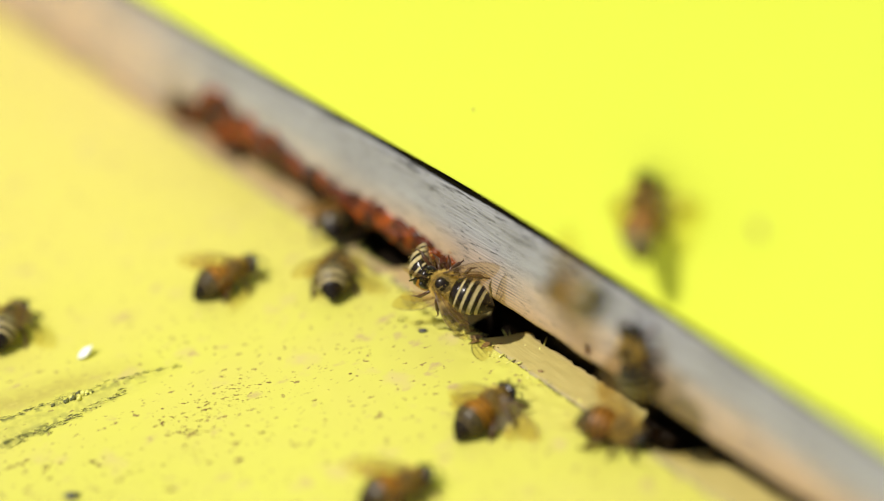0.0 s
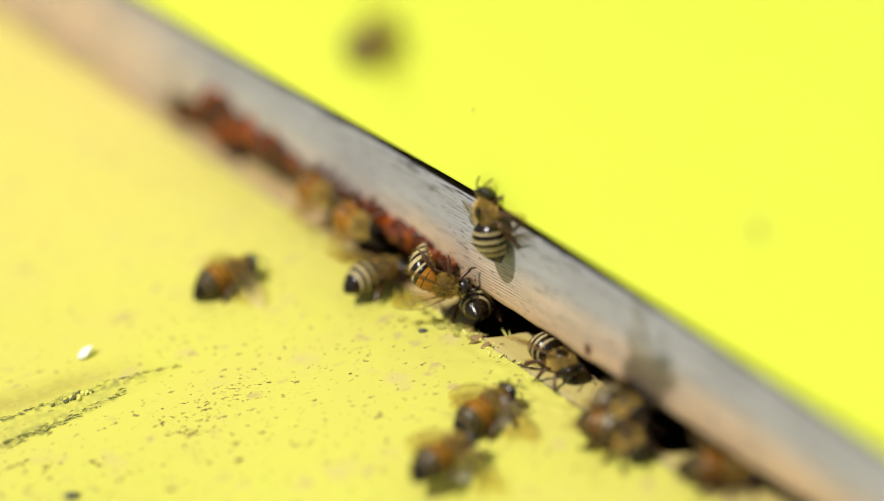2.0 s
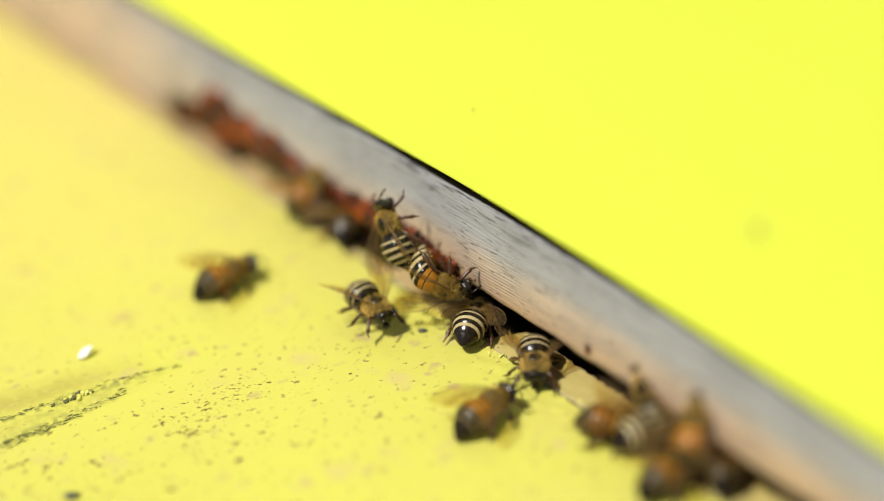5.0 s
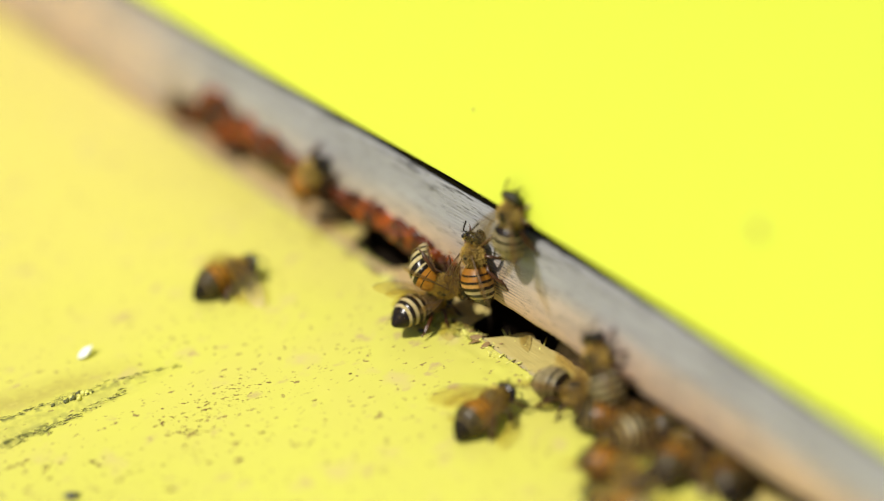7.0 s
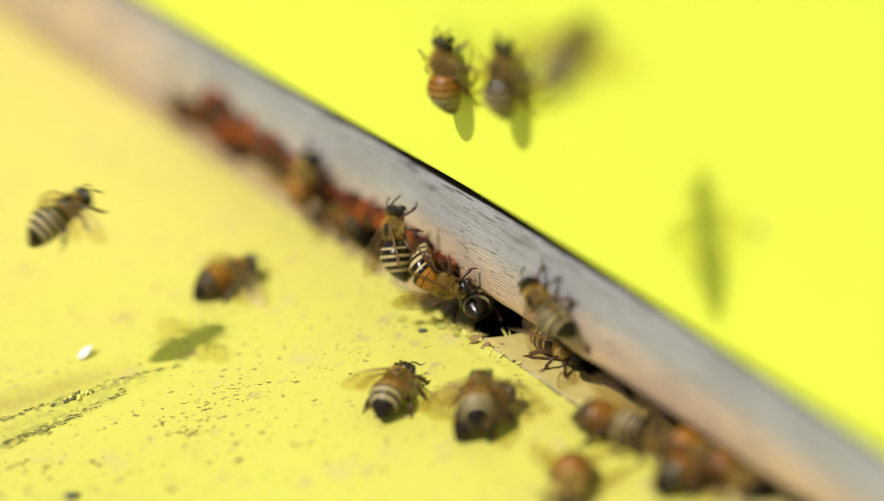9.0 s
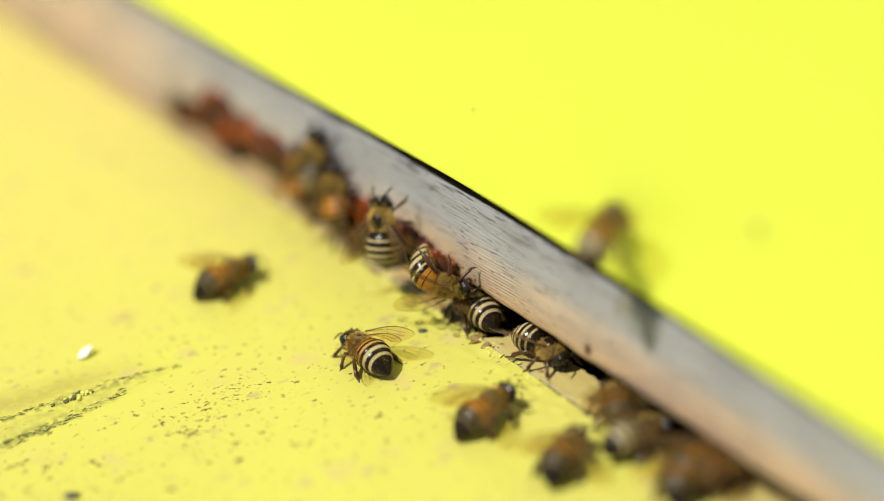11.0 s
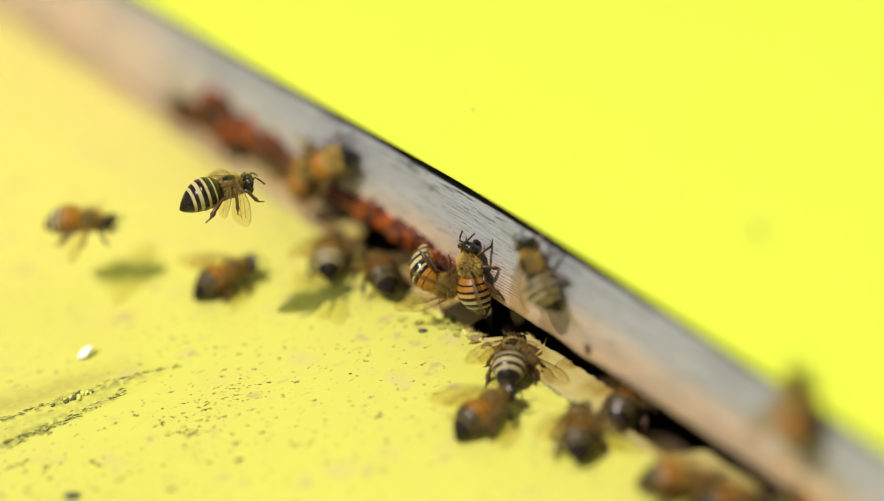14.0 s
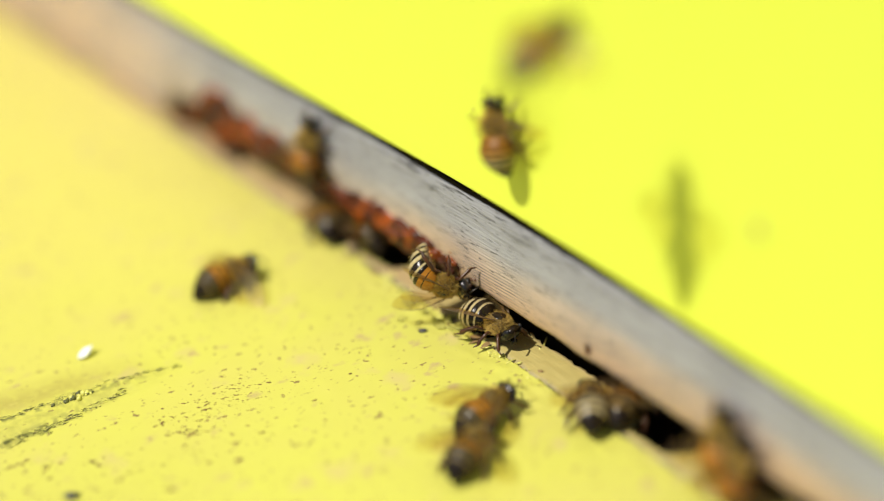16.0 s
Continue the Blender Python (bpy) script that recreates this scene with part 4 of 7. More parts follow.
    walk(bee, [
        (0.00, pose(-0.03600, 0.02500, 0.00020, 0.0, 0.0, -90.0)), (0.20, pose(-0.03600, 0.02500, 0.00020, 0.0, 0.0, -90.0)), (0.30, pose(-0.03268, 0.01235, 0.00394, 45.0, 19.5, -45.0)),
        (0.40, pose(-0.02937, -0.00030, 0.00767, 90.0, 0.1, 0.0)), (3.30, pose(-0.02937, -0.00030, 0.00767, 90.0, 0.1, 0.0)), (3.60, pose(-0.02740, -0.00030, 0.01080, 90.0, -29.6, 0.0)),
        (4.20, pose(-0.02762, -0.00030, 0.01053, 90.0, -30.2, 0.0)), (5.25, pose(-0.03608, 0.00101, 0.00592, 11.3, -45.1, 90.5)), (6.30, pose(-0.03184, -0.00030, 0.01184, 90.0, -62.7, 0.0)),
        (7.00, pose(-0.03300, -0.00030, 0.01049, 90.0, -54.3, 0.0)), (9.20, pose(-0.03505, -0.00030, 0.00980, 90.0, -73.3, 0.0)), (12.50, pose(-0.03721, -0.00030, 0.01048, -90.0, -74.7, 180.0)),
        (14.80, pose(-0.03351, -0.00030, 0.01060, 90.0, -54.3, 0.0)), (15.30, pose(-0.03415, -0.00030, 0.01444, 90.0, -87.4, 0.0)), (15.80, pose(-0.03517, -0.00030, 0.01373, -90.0, -84.1, 180.0)),
        (16.00, pose(-0.03408, -0.00030, 0.01593, 90.0, -87.4, 0.0)),
    ])
    # slot far two
    bee = one("dusky")
    walk(bee, [
        (0.00, pose(-0.03082, 0.00031, 0.00090, 0.0, -0.0, 142.3)), (0.20, pose(-0.03082, 0.00031, 0.00090, 0.0, -0.0, 142.3)), (0.30, pose(-0.02642, -0.00006, 0.00296, 24.3, -28.3, 99.5)),
        (0.40, pose(-0.02202, -0.00043, 0.00502, 66.0, -28.1, 42.6)), (0.50, pose(-0.01762, -0.00080, 0.00708, 90.0, 0.4, 0.0)), (3.20, pose(-0.01762, -0.00080, 0.00708, 90.0, 0.4, 0.0)),
        (3.33, pose(-0.02029, -0.00061, 0.00502, 70.8, -36.3, 49.9)), (3.47, pose(-0.02295, -0.00042, 0.00296, 19.6, -36.5, 125.2)), (3.60, pose(-0.02562, -0.00023, 0.00090, 0.0, -0.0, 175.3)),
        (4.20, pose(-0.02404, -0.00134, 0.00140, 0.0, -0.0, 173.5)), (5.00, pose(-0.02877, 0.00234, 0.00000, 0.0, -0.0, 131.0)), (5.30, pose(-0.02590, 0.00102, 0.00478, -31.2, -34.3, 138.6)),
        (5.60, pose(-0.02303, -0.00030, 0.00955, -90.0, -54.3, 180.0)), (6.30, pose(-0.03037, -0.00030, 0.01082, -90.0, -27.7, 180.0)), (6.50, pose(-0.03030, -0.00030, 0.01142, -90.0, -29.8, 180.0)),
        (6.60, pose(-0.02583, 0.01235, 0.00497, -49.1, 10.0, -139.1)), (6.70, pose(-0.02625, 0.02500, 0.00020, -0.0, -0.0, -90.0)), (7.60, pose(-0.02291, 0.02500, 0.00020, -0.0, -0.0, -90.0)),
        (7.80, pose(-0.02487, 0.00048, 0.00000, 0.0, -0.0, -163.8)), (9.00, pose(-0.03028, 0.00059, 0.00000, 0.0, -0.0, -176.5)), (9.20, pose(-0.03079, 0.00059, 0.00000, 0.0, -0.0, -176.5)),
        (10.25, pose(-0.02855, 0.00015, 0.00569, -34.1, -35.1, 162.6)), (11.30, pose(-0.02630, -0.00030, 0.01138, -90.0, -74.4, 180.0)), (12.00, pose(-0.02558, -0.00030, 0.01323, -90.0, -74.3, 180.0)),
        (12.80, pose(-0.02186, -0.00030, 0.01501, 90.0, -63.5, 0.0)), (13.30, pose(-0.02304, -0.00030, 0.01591, 90.0, -54.9, 0.0)), (13.80, pose(-0.01806, -0.00030, 0.02039, 90.0, -51.4, 0.0)),
        (14.00, pose(-0.02542, -0.00030, 0.01577, 90.0, -31.4, 0.0)), (14.50, pose(-0.02356, -0.00030, 0.01651, 90.0, -21.3, 0.0)), (14.80, pose(-0.02214, -0.00030, 0.01501, 90.0, -31.7, 0.0)),
        (15.30, pose(-0.02939, -0.00030, 0.00961, -90.0, -74.5, 180.0)), (15.65, pose(-0.03080, -0.00043, 0.00481, -26.4, -38.9, 141.6)), (16.00, pose(-0.03220, -0.00056, 0.00000, 0.0, -0.0, 150.9)),
    ])
    # slot near
    bee = one("dark")
    walk(bee, [
        (0.00, pose(0.02423, 0.02500, 0.00020, -0.0, -0.0, -90.0)), (0.50, pose(0.02423, 0.02500, 0.00020, -0.0, -0.0, -90.0)), (0.56, pose(0.02404, 0.01322, 0.00010, 0.0, -0.0, -36.4)),
        (0.62, pose(0.02385, 0.00145, 0.00000, 0.0, -0.0, 17.2)), (1.00, pose(0.02383, 0.00201, 0.00000, 0.0, -0.0, 17.2)), (1.50, pose(0.02986, 0.00085, 0.00000, -0.0, -0.0, -6.7)),
        (4.20, pose(0.02700, 0.00077, 0.00000, 0.0, -0.0, 3.8)), (5.20, pose(0.02862, -0.00359, 0.00000, -0.0, -0.0, -43.0)), (5.75, pose(0.02983, -0.00363, -0.00009, 3.6, -2.6, 9.3)),
        (6.30, pose(0.03103, -0.00368, -0.00018, 3.8, -7.0, 61.6)), (6.50, pose(0.03088, -0.00142, 0.00014, 3.8, -7.1, 61.6)), (6.80, pose(0.03707, -0.00411, -0.00024, 8.0, -0.5, 3.8)),
        (7.00, pose(0.03790, -0.00282, -0.00006, 7.7, -2.1, 15.0)), (7.25, pose(0.03501, 0.00033, -0.00003, 3.4, -2.8, 63.0)), (7.50, pose(0.03212, 0.00347, 0.00000, 0.0, -0.0, 110.8)),
        (8.00, pose(0.02299, 0.00221, 0.00000, 0.0, -0.0, -176.4)), (8.10, pose(0.02397, 0.00339, 0.00000, 0.0, -0.0, 128.1)), (8.20, pose(0.02494, 0.00458, 0.00000, 0.0, -0.0, 72.5)),
        (8.30, pose(0.02592, 0.00576, 0.00000, 0.0, -0.0, 17.0)), (9.20, pose(0.02718, 0.00335, 0.00000, 0.0, -0.0, 3.6)), (11.30, pose(0.02501, 0.00155, 0.00000, 0.0, -0.0, 3.7)),
        (11.53, pose(0.02144, 0.00175, 0.00000, 0.0, -0.0, 63.7)), (11.77, pose(0.01786, 0.00195, 0.00000, 0.0, -0.0, 123.6)), (12.00, pose(0.01429, 0.00215, 0.00000, 0.0, -0.0, -176.4)),
        (12.50, pose(0.02543, -0.00211, 0.00004, -7.7, 2.0, -165.3)), (12.80, pose(0.02406, -0.00266, -0.00004, -7.0, 3.8, -151.7)), (13.00, pose(0.02239, -0.00570, -0.00046, -7.7, 2.1, -165.1)),
        (13.30, pose(0.02065, -0.00488, -0.00035, -8.0, 0.5, -176.2)), (13.50, pose(0.01724, -0.00554, -0.00044, -8.0, 0.5, -176.1)), (13.80, pose(0.02564, -0.00253, -0.00002, -4.4, -6.7, 123.1)),
        (14.00, pose(0.02274, -0.00286, -0.00006, -5.8, -5.5, 136.8)), (14.30, pose(0.01836, -0.00040, 0.00000, 0.0, -0.0, 89.8)), (14.50, pose(0.02211, 0.00155, 0.00000, 0.0, -0.0, 25.3)),
        (14.80, pose(0.01762, 0.00183, 0.00000, 0.0, -0.0, 17.1)), (15.00, pose(0.01875, 0.00154, 0.00000, 0.0, -0.0, 10.0)), (15.10, pose(0.02080, 0.01327, 0.00010, 0.0, -0.0, -40.0)),
        (15.20, pose(0.02284, 0.02500, 0.00020, -0.0, -0.0, -90.0)), (16.00, pose(0.02284, 0.02500, 0.00020, -0.0, -0.0, -90.0)),
    ])
    # bar climber
    bee = one("dark")
    walk(bee, [
        (0.00, pose(0.01427, 0.02500, 0.00020, -0.0, -0.0, -90.0)), (1.00, pose(0.01427, 0.02500, 0.00020, -0.0, -0.0, -90.0)), (1.08, pose(0.01533, 0.01657, 0.00387, -38.9, -10.9, -128.9)),
        (1.17, pose(0.01640, 0.00813, 0.00755, -67.9, -41.9, -157.9)), (1.25, pose(0.01746, -0.00030, 0.01122, -90.0, -81.3, 180.0)), (1.50, pose(0.01814, -0.00030, 0.01299, -90.0, -81.3, -180.0)),
        (1.75, pose(0.01643, -0.00030, 0.01958, -90.0, -76.3, 180.0)), (2.00, pose(0.01539, -0.00030, 0.02299, -90.0, -76.3, 180.0)), (2.10, pose(0.01605, -0.00330, 0.02886, -90.0, -54.5, 180.0)),
        (2.25, pose(0.01182, -0.00950, 0.04909, -90.0, -54.5, 180.0)), (2.40, pose(-0.00008, -0.00650, 0.06919, -90.0, -73.2, -180.0)), (2.60, pose(-0.01312, -0.00150, 0.10278, 90.0, -88.6, 0.0)),
        (16.00, pose(-0.01312, -0.00150, 0.10278, 90.0, -88.6, 0.0)),
    ])
    flap(bee, [(2.00, 2.52)])
    # wall hoverer
    bee = one("amber")
    walk(bee, [
        (0.00, pose(0.05318, -0.00239, 0.03955, -43.2, -56.1, 135.1)), (0.20, pose(0.05283, -0.00233, 0.03998, -77.1, -51.3, 177.0)), (0.40, pose(0.05370, -0.00110, 0.03915, -58.5, -56.1, 152.9)),
        (0.50, pose(0.05380, -0.00103, 0.03932, -54.0, -56.4, 147.6)), (0.60, pose(0.04788, -0.00401, 0.03702, -9.3, -45.7, 98.6)), (0.80, pose(0.11278, -0.04150, 0.07013, 90.0, -62.9, 0.0)),
        (1.00, pose(0.16154, -0.06150, 0.09423, 90.0, -85.9, 0.0)), (1.60, pose(0.09068, -0.00150, 0.13090, -90.0, -83.2, -180.0)), (16.00, pose(0.09068, -0.00150, 0.13090, -90.0, -83.2, -180.0)),
    ])
    flap(bee, [(0.00, 1.12)])
    # board flier
    bee = one("amber")
    walk(bee, [
        (0.00, pose(0.05315, -0.01550, 0.03058, -90.0, 17.7, -180.0)), (0.05, pose(0.03392, -0.02309, 0.02138, -43.0, 28.6, -137.3)), (0.12, pose(0.02236, -0.03434, 0.01761, -39.1, -10.7, 163.2)),
        (0.20, pose(0.01081, -0.04558, 0.01384, 0.0, -23.7, 91.0)), (0.30, pose(-0.00726, -0.04249, 0.01591, 0.0, -27.2, 94.7)), (0.40, pose(-0.04148, -0.04523, 0.01922, 0.0, -20.1, 87.7)),
        (0.50, pose(-0.06699, -0.03489, 0.02841, 0.0, -30.4, 128.9)), (0.65, pose(-0.14563, -0.01281, 0.02883, -7.2, -3.6, 153.6)), (0.93, pose(-0.12537, -0.00716, 0.07044, -18.1, -47.9, 131.9)),
        (1.20, pose(-0.10511, -0.00150, 0.11205, 90.0, -81.5, 0.0)), (16.00, pose(-0.10511, -0.00150, 0.11205, 90.0, -81.5, 0.0)),
    ])
    flap(bee, [(0.00, 1.04)])
    # left edge
    bee = one("dark")
    walk(bee, [
        (0.00, pose(-0.04371, -0.05407, -0.00726, -5.5, -5.9, 133.1)), (0.30, pose(-0.03975, -0.05765, -0.00777, -3.1, -7.4, 112.8)), (1.30, pose(-0.03544, -0.06045, -0.00816, 3.8, -7.1, 61.9)),
        (1.42, pose(0.00187, -0.05391, 0.00420, 0.0, -22.3, 89.7)), (1.50, pose(0.00065, -0.04779, 0.00363, 0.0, -17.9, 85.8)), (1.60, pose(0.01860, -0.03411, 0.00989, 0.0, -22.3, 89.7)),
        (1.80, pose(0.04054, -0.00838, 0.00007, -3.5, -7.2, 115.6)), (1.90, pose(0.04649, -0.00653, -0.00013, 4.6, -6.5, 54.6)), (2.00, pose(0.05244, -0.00468, -0.00032, 8.0, 0.8, -5.6)),
        (2.60, pose(0.05616, -0.00079, 0.00000, -0.0, -0.0, -6.9)), (4.45, pose(0.05372, 0.00038, 0.00000, 0.0, -0.0, 58.1)), (6.30, pose(0.05128, 0.00156, 0.00000, 0.0, -0.0, 123.2)),
        (7.15, pose(0.05325, -0.00007, 0.00000, -0.0, -0.0, 63.7)), (8.00, pose(0.05522, -0.00169, 0.00000, 0.0, -0.0, 4.3)), (10.00, pose(0.05335, -0.00144, 0.00000, -0.0, -0.0, 56.6)),
        (12.00, pose(0.05149, -0.00118, 0.00000, 0.0, -0.0, 108.9)), (13.20, pose(0.05282, -0.00133, -0.00010, 0.0, -0.0, 58.1)), (13.35, pose(0.05341, 0.01184, 0.00005, 0.0, -0.0, -15.9)),
        (13.50, pose(0.05400, 0.02500, 0.00020, 0.0, 0.0, -90.0)), (16.00, pose(0.05400, 0.02500, 0.00020, 0.0, 0.0, -90.0)),
    ])
    flap(bee, [(1.30, 1.97)])
    # bottom
    bee = one("dusky")
    walk(bee, [
        (0.00, pose(0.03749, -0.03305, -0.00431, 0.7, -8.0, 85.2)), (0.40, pose(0.04286, -0.02816, -0.00362, 3.8, -7.0, 61.4)), (0.80, pose(0.03738, -0.02708, -0.00347, -2.7, -7.5, 109.9)),
        (1.00, pose(0.03548, -0.02918, -0.00376, -4.0, -7.0, 119.7)), (1.10, pose(0.03478, -0.03168, -0.00412, 2.1, -7.7, 74.8)), (1.20, pose(0.03408, -0.03419, -0.00447, 6.9, -4.1, 30.3)),
        (1.50, pose(0.03207, -0.03683, -0.00484, 3.8, -7.0, 61.5)), (1.85, pose(0.03554, -0.03350, -0.00437, 1.7, -7.8, 77.7)), (2.00, pose(0.03807, -0.02540, -0.00121, -1.2, -7.9, 98.8)),
        (2.20, pose(0.04676, -0.01724, 0.00094, -1.9, -7.8, 103.7)), (2.50, pose(0.05931, -0.00670, -0.00060, -0.1, -8.0, 90.5)), (4.20, pose(0.06289, -0.00456, -0.00030, -0.0, -8.0, 90.3)),
        (7.00, pose(0.05907, -0.00037, 0.00029, -3.9, -7.0, 119.6)), (9.20, pose(0.06317, -0.00066, 0.00024, -0.0, -8.0, 90.2)), (11.30, pose(0.06228, -0.00434, -0.00027, -6.6, -4.5, 145.7)),
        (12.50, pose(0.05331, -0.01120, -0.00124, -7.7, 2.2, -163.9)), (12.90, pose(0.06069, -0.00734, -0.00069, -5.8, -5.5, 136.7)), (13.30, pose(0.06139, -0.00631, -0.00065, -5.8, -5.5, 136.4)),
        (13.70, pose(0.07007, -0.00412, -0.00010, 0.0, -0.0, 64.1)), (14.00, pose(0.06572, -0.00379, -0.00030, 5.6, -5.7, 45.2)), (14.50, pose(0.06304, -0.00470, -0.00042, 1.5, -7.9, 79.3)),
        (14.90, pose(0.06875, -0.00308, -0.00010, 0.0, -0.0, 90.9)), (15.03, pose(0.06917, 0.00628, -0.00000, 0.0, -0.0, 150.6)), (15.17, pose(0.06958, 0.01564, 0.00010, 0.0, -0.0, -149.7)),
        (15.30, pose(0.07000, 0.02500, 0.00020, 0.0, 0.0, -90.0)), (16.00, pose(0.07000, 0.02500, 0.00020, 0.0, 0.0, -90.0)),
    ])
    flap(bee, [(1.88, 2.32)])
    # launched left
    bee = one("amber")
    walk(bee, [
        (0.00, pose(0.02148, 0.02500, 0.00020, -0.0, -0.0, -90.0)), (1.00, pose(0.02148, 0.02500, 0.00020, -0.0, -0.0, -90.0)), (1.10, pose(0.02165, -0.00265, 0.00000, 0.0, -0.0, -145.6)),
        (1.20, pose(0.02883, -0.01527, 0.00425, -7.7, 2.1, -164.8)), (1.25, pose(0.02874, -0.02664, 0.01162, -15.6, 25.2, -120.4)), (1.30, pose(0.02866, -0.03801, 0.01900, -0.0, 46.1, -64.9)),
        (1.40, pose(-0.00778, -0.07423, 0.00295, 0.0, 0.4, -106.0)), (1.45, pose(-0.06461, -0.07066, 0.00656, -8.0, 0.1, -179.2)), (1.83, pose(-0.10689, -0.03608, 0.05582, -26.3, -46.7, 150.4)),
        (2.20, pose(-0.14917, -0.00150, 0.10508, 90.0, -78.2, 0.0)), (16.00, pose(-0.14917, -0.00150, 0.10508, 90.0, -78.2, 0.0)),
    ])
    flap(bee, [(1.10, 1.95)])
    # banded flier
    bee = one("dark")
    walk(bee, [
        (0.00, pose(-0.04966, -0.00150, 0.12904, 90.0, -85.6, 0.0)), (1.70, pose(-0.04966, -0.00150, 0.12904, 90.0, -85.6, 0.0)), (2.00, pose(0.04742, -0.04150, 0.07213, 90.0, -29.5, 0.0)),
        (2.10, pose(0.02016, -0.03032, 0.04145, 25.0, -48.7, 88.9)), (2.20, pose(-0.00218, -0.02157, 0.01767, 0.0, -43.7, 130.8)), (2.40, pose(0.01995, -0.02135, 0.00773, 0.0, -40.8, 118.5)),
        (2.50, pose(0.01108, -0.02426, 0.00302, 0.0, -33.4, 103.0)), (2.60, pose(-0.00703, -0.02758, 0.01012, 0.0, -30.4, 98.7)), (2.70, pose(-0.03409, -0.03341, 0.01694, 0.0, -36.2, 107.8)),
        (2.85, pose(-0.08498, -0.03050, 0.02130, -7.3, -3.2, 156.7)), (3.08, pose(-0.08468, -0.01600, 0.07273, -20.3, -47.3, 135.2)), (3.30, pose(-0.08438, -0.00150, 0.12416, 90.0, -82.9, 0.0)),
        (16.00, pose(-0.08438, -0.00150, 0.12416, 90.0, -82.9, 0.0)),
    ])
    flap(bee, [(1.88, 3.20)])
    # grey flier
    bee = one("dark")
    walk(bee, [
        (0.00, pose(-0.12452, -0.00150, 0.11850, 90.0, -79.9, 0.0)), (2.60, pose(-0.12452, -0.00150, 0.11850, 90.0, -79.9, 0.0)), (2.73, pose(-0.10079, -0.00971, 0.07078, 24.5, -44.3, 47.3)),
        (2.80, pose(-0.05477, -0.03133, 0.02006, 0.0, -4.5, 76.4)), (2.90, pose(-0.04812, -0.02268, 0.01090, 0.0, -0.4, 74.0)), (3.00, pose(-0.04304, -0.01910, 0.01505, 0.0, -2.0, 75.0)),
        (3.10, pose(-0.03833, -0.01633, 0.01556, 0.0, 3.8, 71.7)), (3.20, pose(-0.03527, -0.01772, 0.01286, 0.0, -0.4, 74.0)), (3.23, pose(-0.03267, -0.02432, 0.01266, -8.9, 6.7, 123.5)),
        (3.27, pose(-0.03007, -0.03093, 0.01246, -9.3, 18.0, 173.4)), (3.30, pose(-0.02747, -0.03753, 0.01226, 0.0, 25.4, -133.2)), (3.40, pose(-0.01975, -0.05730, 0.01076, 0.0, 16.4, -95.4)),
        (3.50, pose(-0.02785, -0.07791, 0.00696, 0.0, 34.2, -129.0)), (3.60, pose(-0.10155, -0.07207, -0.00373, -5.8, 5.5, -137.0)), (3.95, pose(-0.14830, -0.03679, 0.05767, -40.0, -43.2, -180.0)),
        (4.30, pose(-0.19504, -0.00150, 0.11907, 90.0, -74.6, 0.0)), (16.00, pose(-0.19504, -0.00150, 0.11907, 90.0, -74.6, 0.0)),
    ])
    flap(bee, [(2.73, 4.07)])
    # orange lander
    bee = one("amber")
    walk(bee, [
        (0.00, pose(-0.19805, -0.00150, 0.10813, 90.0, -74.6, 0.0)), (2.50, pose(-0.19805, -0.00150, 0.10813, 90.0, -74.6, 0.0)), (2.85, pose(-0.00172, -0.08536, 0.02671, 1.1, -7.9, 82.0)),
        (3.00, pose(0.01759, -0.06307, 0.03291, 0.0, -23.7, 91.0)), (3.10, pose(0.01943, -0.04359, 0.02159, 0.0, -20.1, 87.7)), (3.20, pose(0.02171, -0.02723, 0.01511, 0.0, -16.4, 84.6)),
        (3.35, pose(0.02263, -0.01162, 0.00565, 0.0, -16.4, 84.6)), (3.50, pose(0.01998, -0.00437, -0.00028, -4.4, -6.7, 123.8)), (3.75, pose(0.02751, -0.00267, -0.00004, -5.1, -6.1, 130.0)),
        (3.77, pose(0.02733, -0.00148, 0.00521, 0.7, -50.0, 104.3)), (3.80, pose(0.02715, -0.00030, 0.01046, 90.0, -68.9, 0.0)), (4.00, pose(0.02872, -0.00030, 0.01217, 90.0, -73.5, 0.0)),
        (4.20, pose(0.02899, -0.00030, 0.01229, 90.0, -73.5, 0.0)), (4.25, pose(0.02799, 0.01235, 0.00625, 11.5, -43.9, 78.5)), (4.30, pose(0.02700, 0.02500, 0.00020, 0.0, -0.0, 90.0)),
        (16.00, pose(0.02700, 0.02500, 0.00020, 0.0, -0.0, 90.0)),
    ])
    flap(bee, [(2.73, 3.47)])
    # face bee
    bee = one("dark")
    walk(bee, [
        (0.00, pose(-0.00371, 0.02500, 0.00020, -0.0, -0.0, -90.0)), (2.30, pose(-0.00371, 0.02500, 0.00020, -0.0, -0.0, -90.0)), (2.50, pose(0.00188, -0.00972, 0.00000, 0.0, -0.0, -106.0)),
        (2.70, pose(0.00286, -0.01350, 0.00000, 0.0, -0.0, -97.1)), (3.00, pose(0.00784, -0.01632, -0.00196, 4.7, 6.5, -54.3)), (3.20, pose(0.01047, -0.01580, -0.00188, 7.0, 4.0, -29.5)),
        (3.50, pose(0.01345, -0.01300, -0.00149, 8.0, -0.6, 4.6)), (3.80, pose(0.01730, -0.01037, -0.00112, 7.4, -2.9, 21.5)), (4.20, pose(0.01779, -0.00812, -0.00080, 7.0, -3.8, 28.4)),
        (4.60, pose(0.01416, -0.00448, -0.00040, 2.6, -3.5, 78.1)), (5.00, pose(0.01053, -0.00084, 0.00000, 0.0, -0.0, 127.6)), (5.60, pose(0.00992, 0.02500, 0.00020, 0.0, -0.0, 90.0)),
        (16.00, pose(0.00992, 0.02500, 0.00020, 0.0, -0.0, 90.0)),
    ])
    # bar walker
    bee = one("dark")
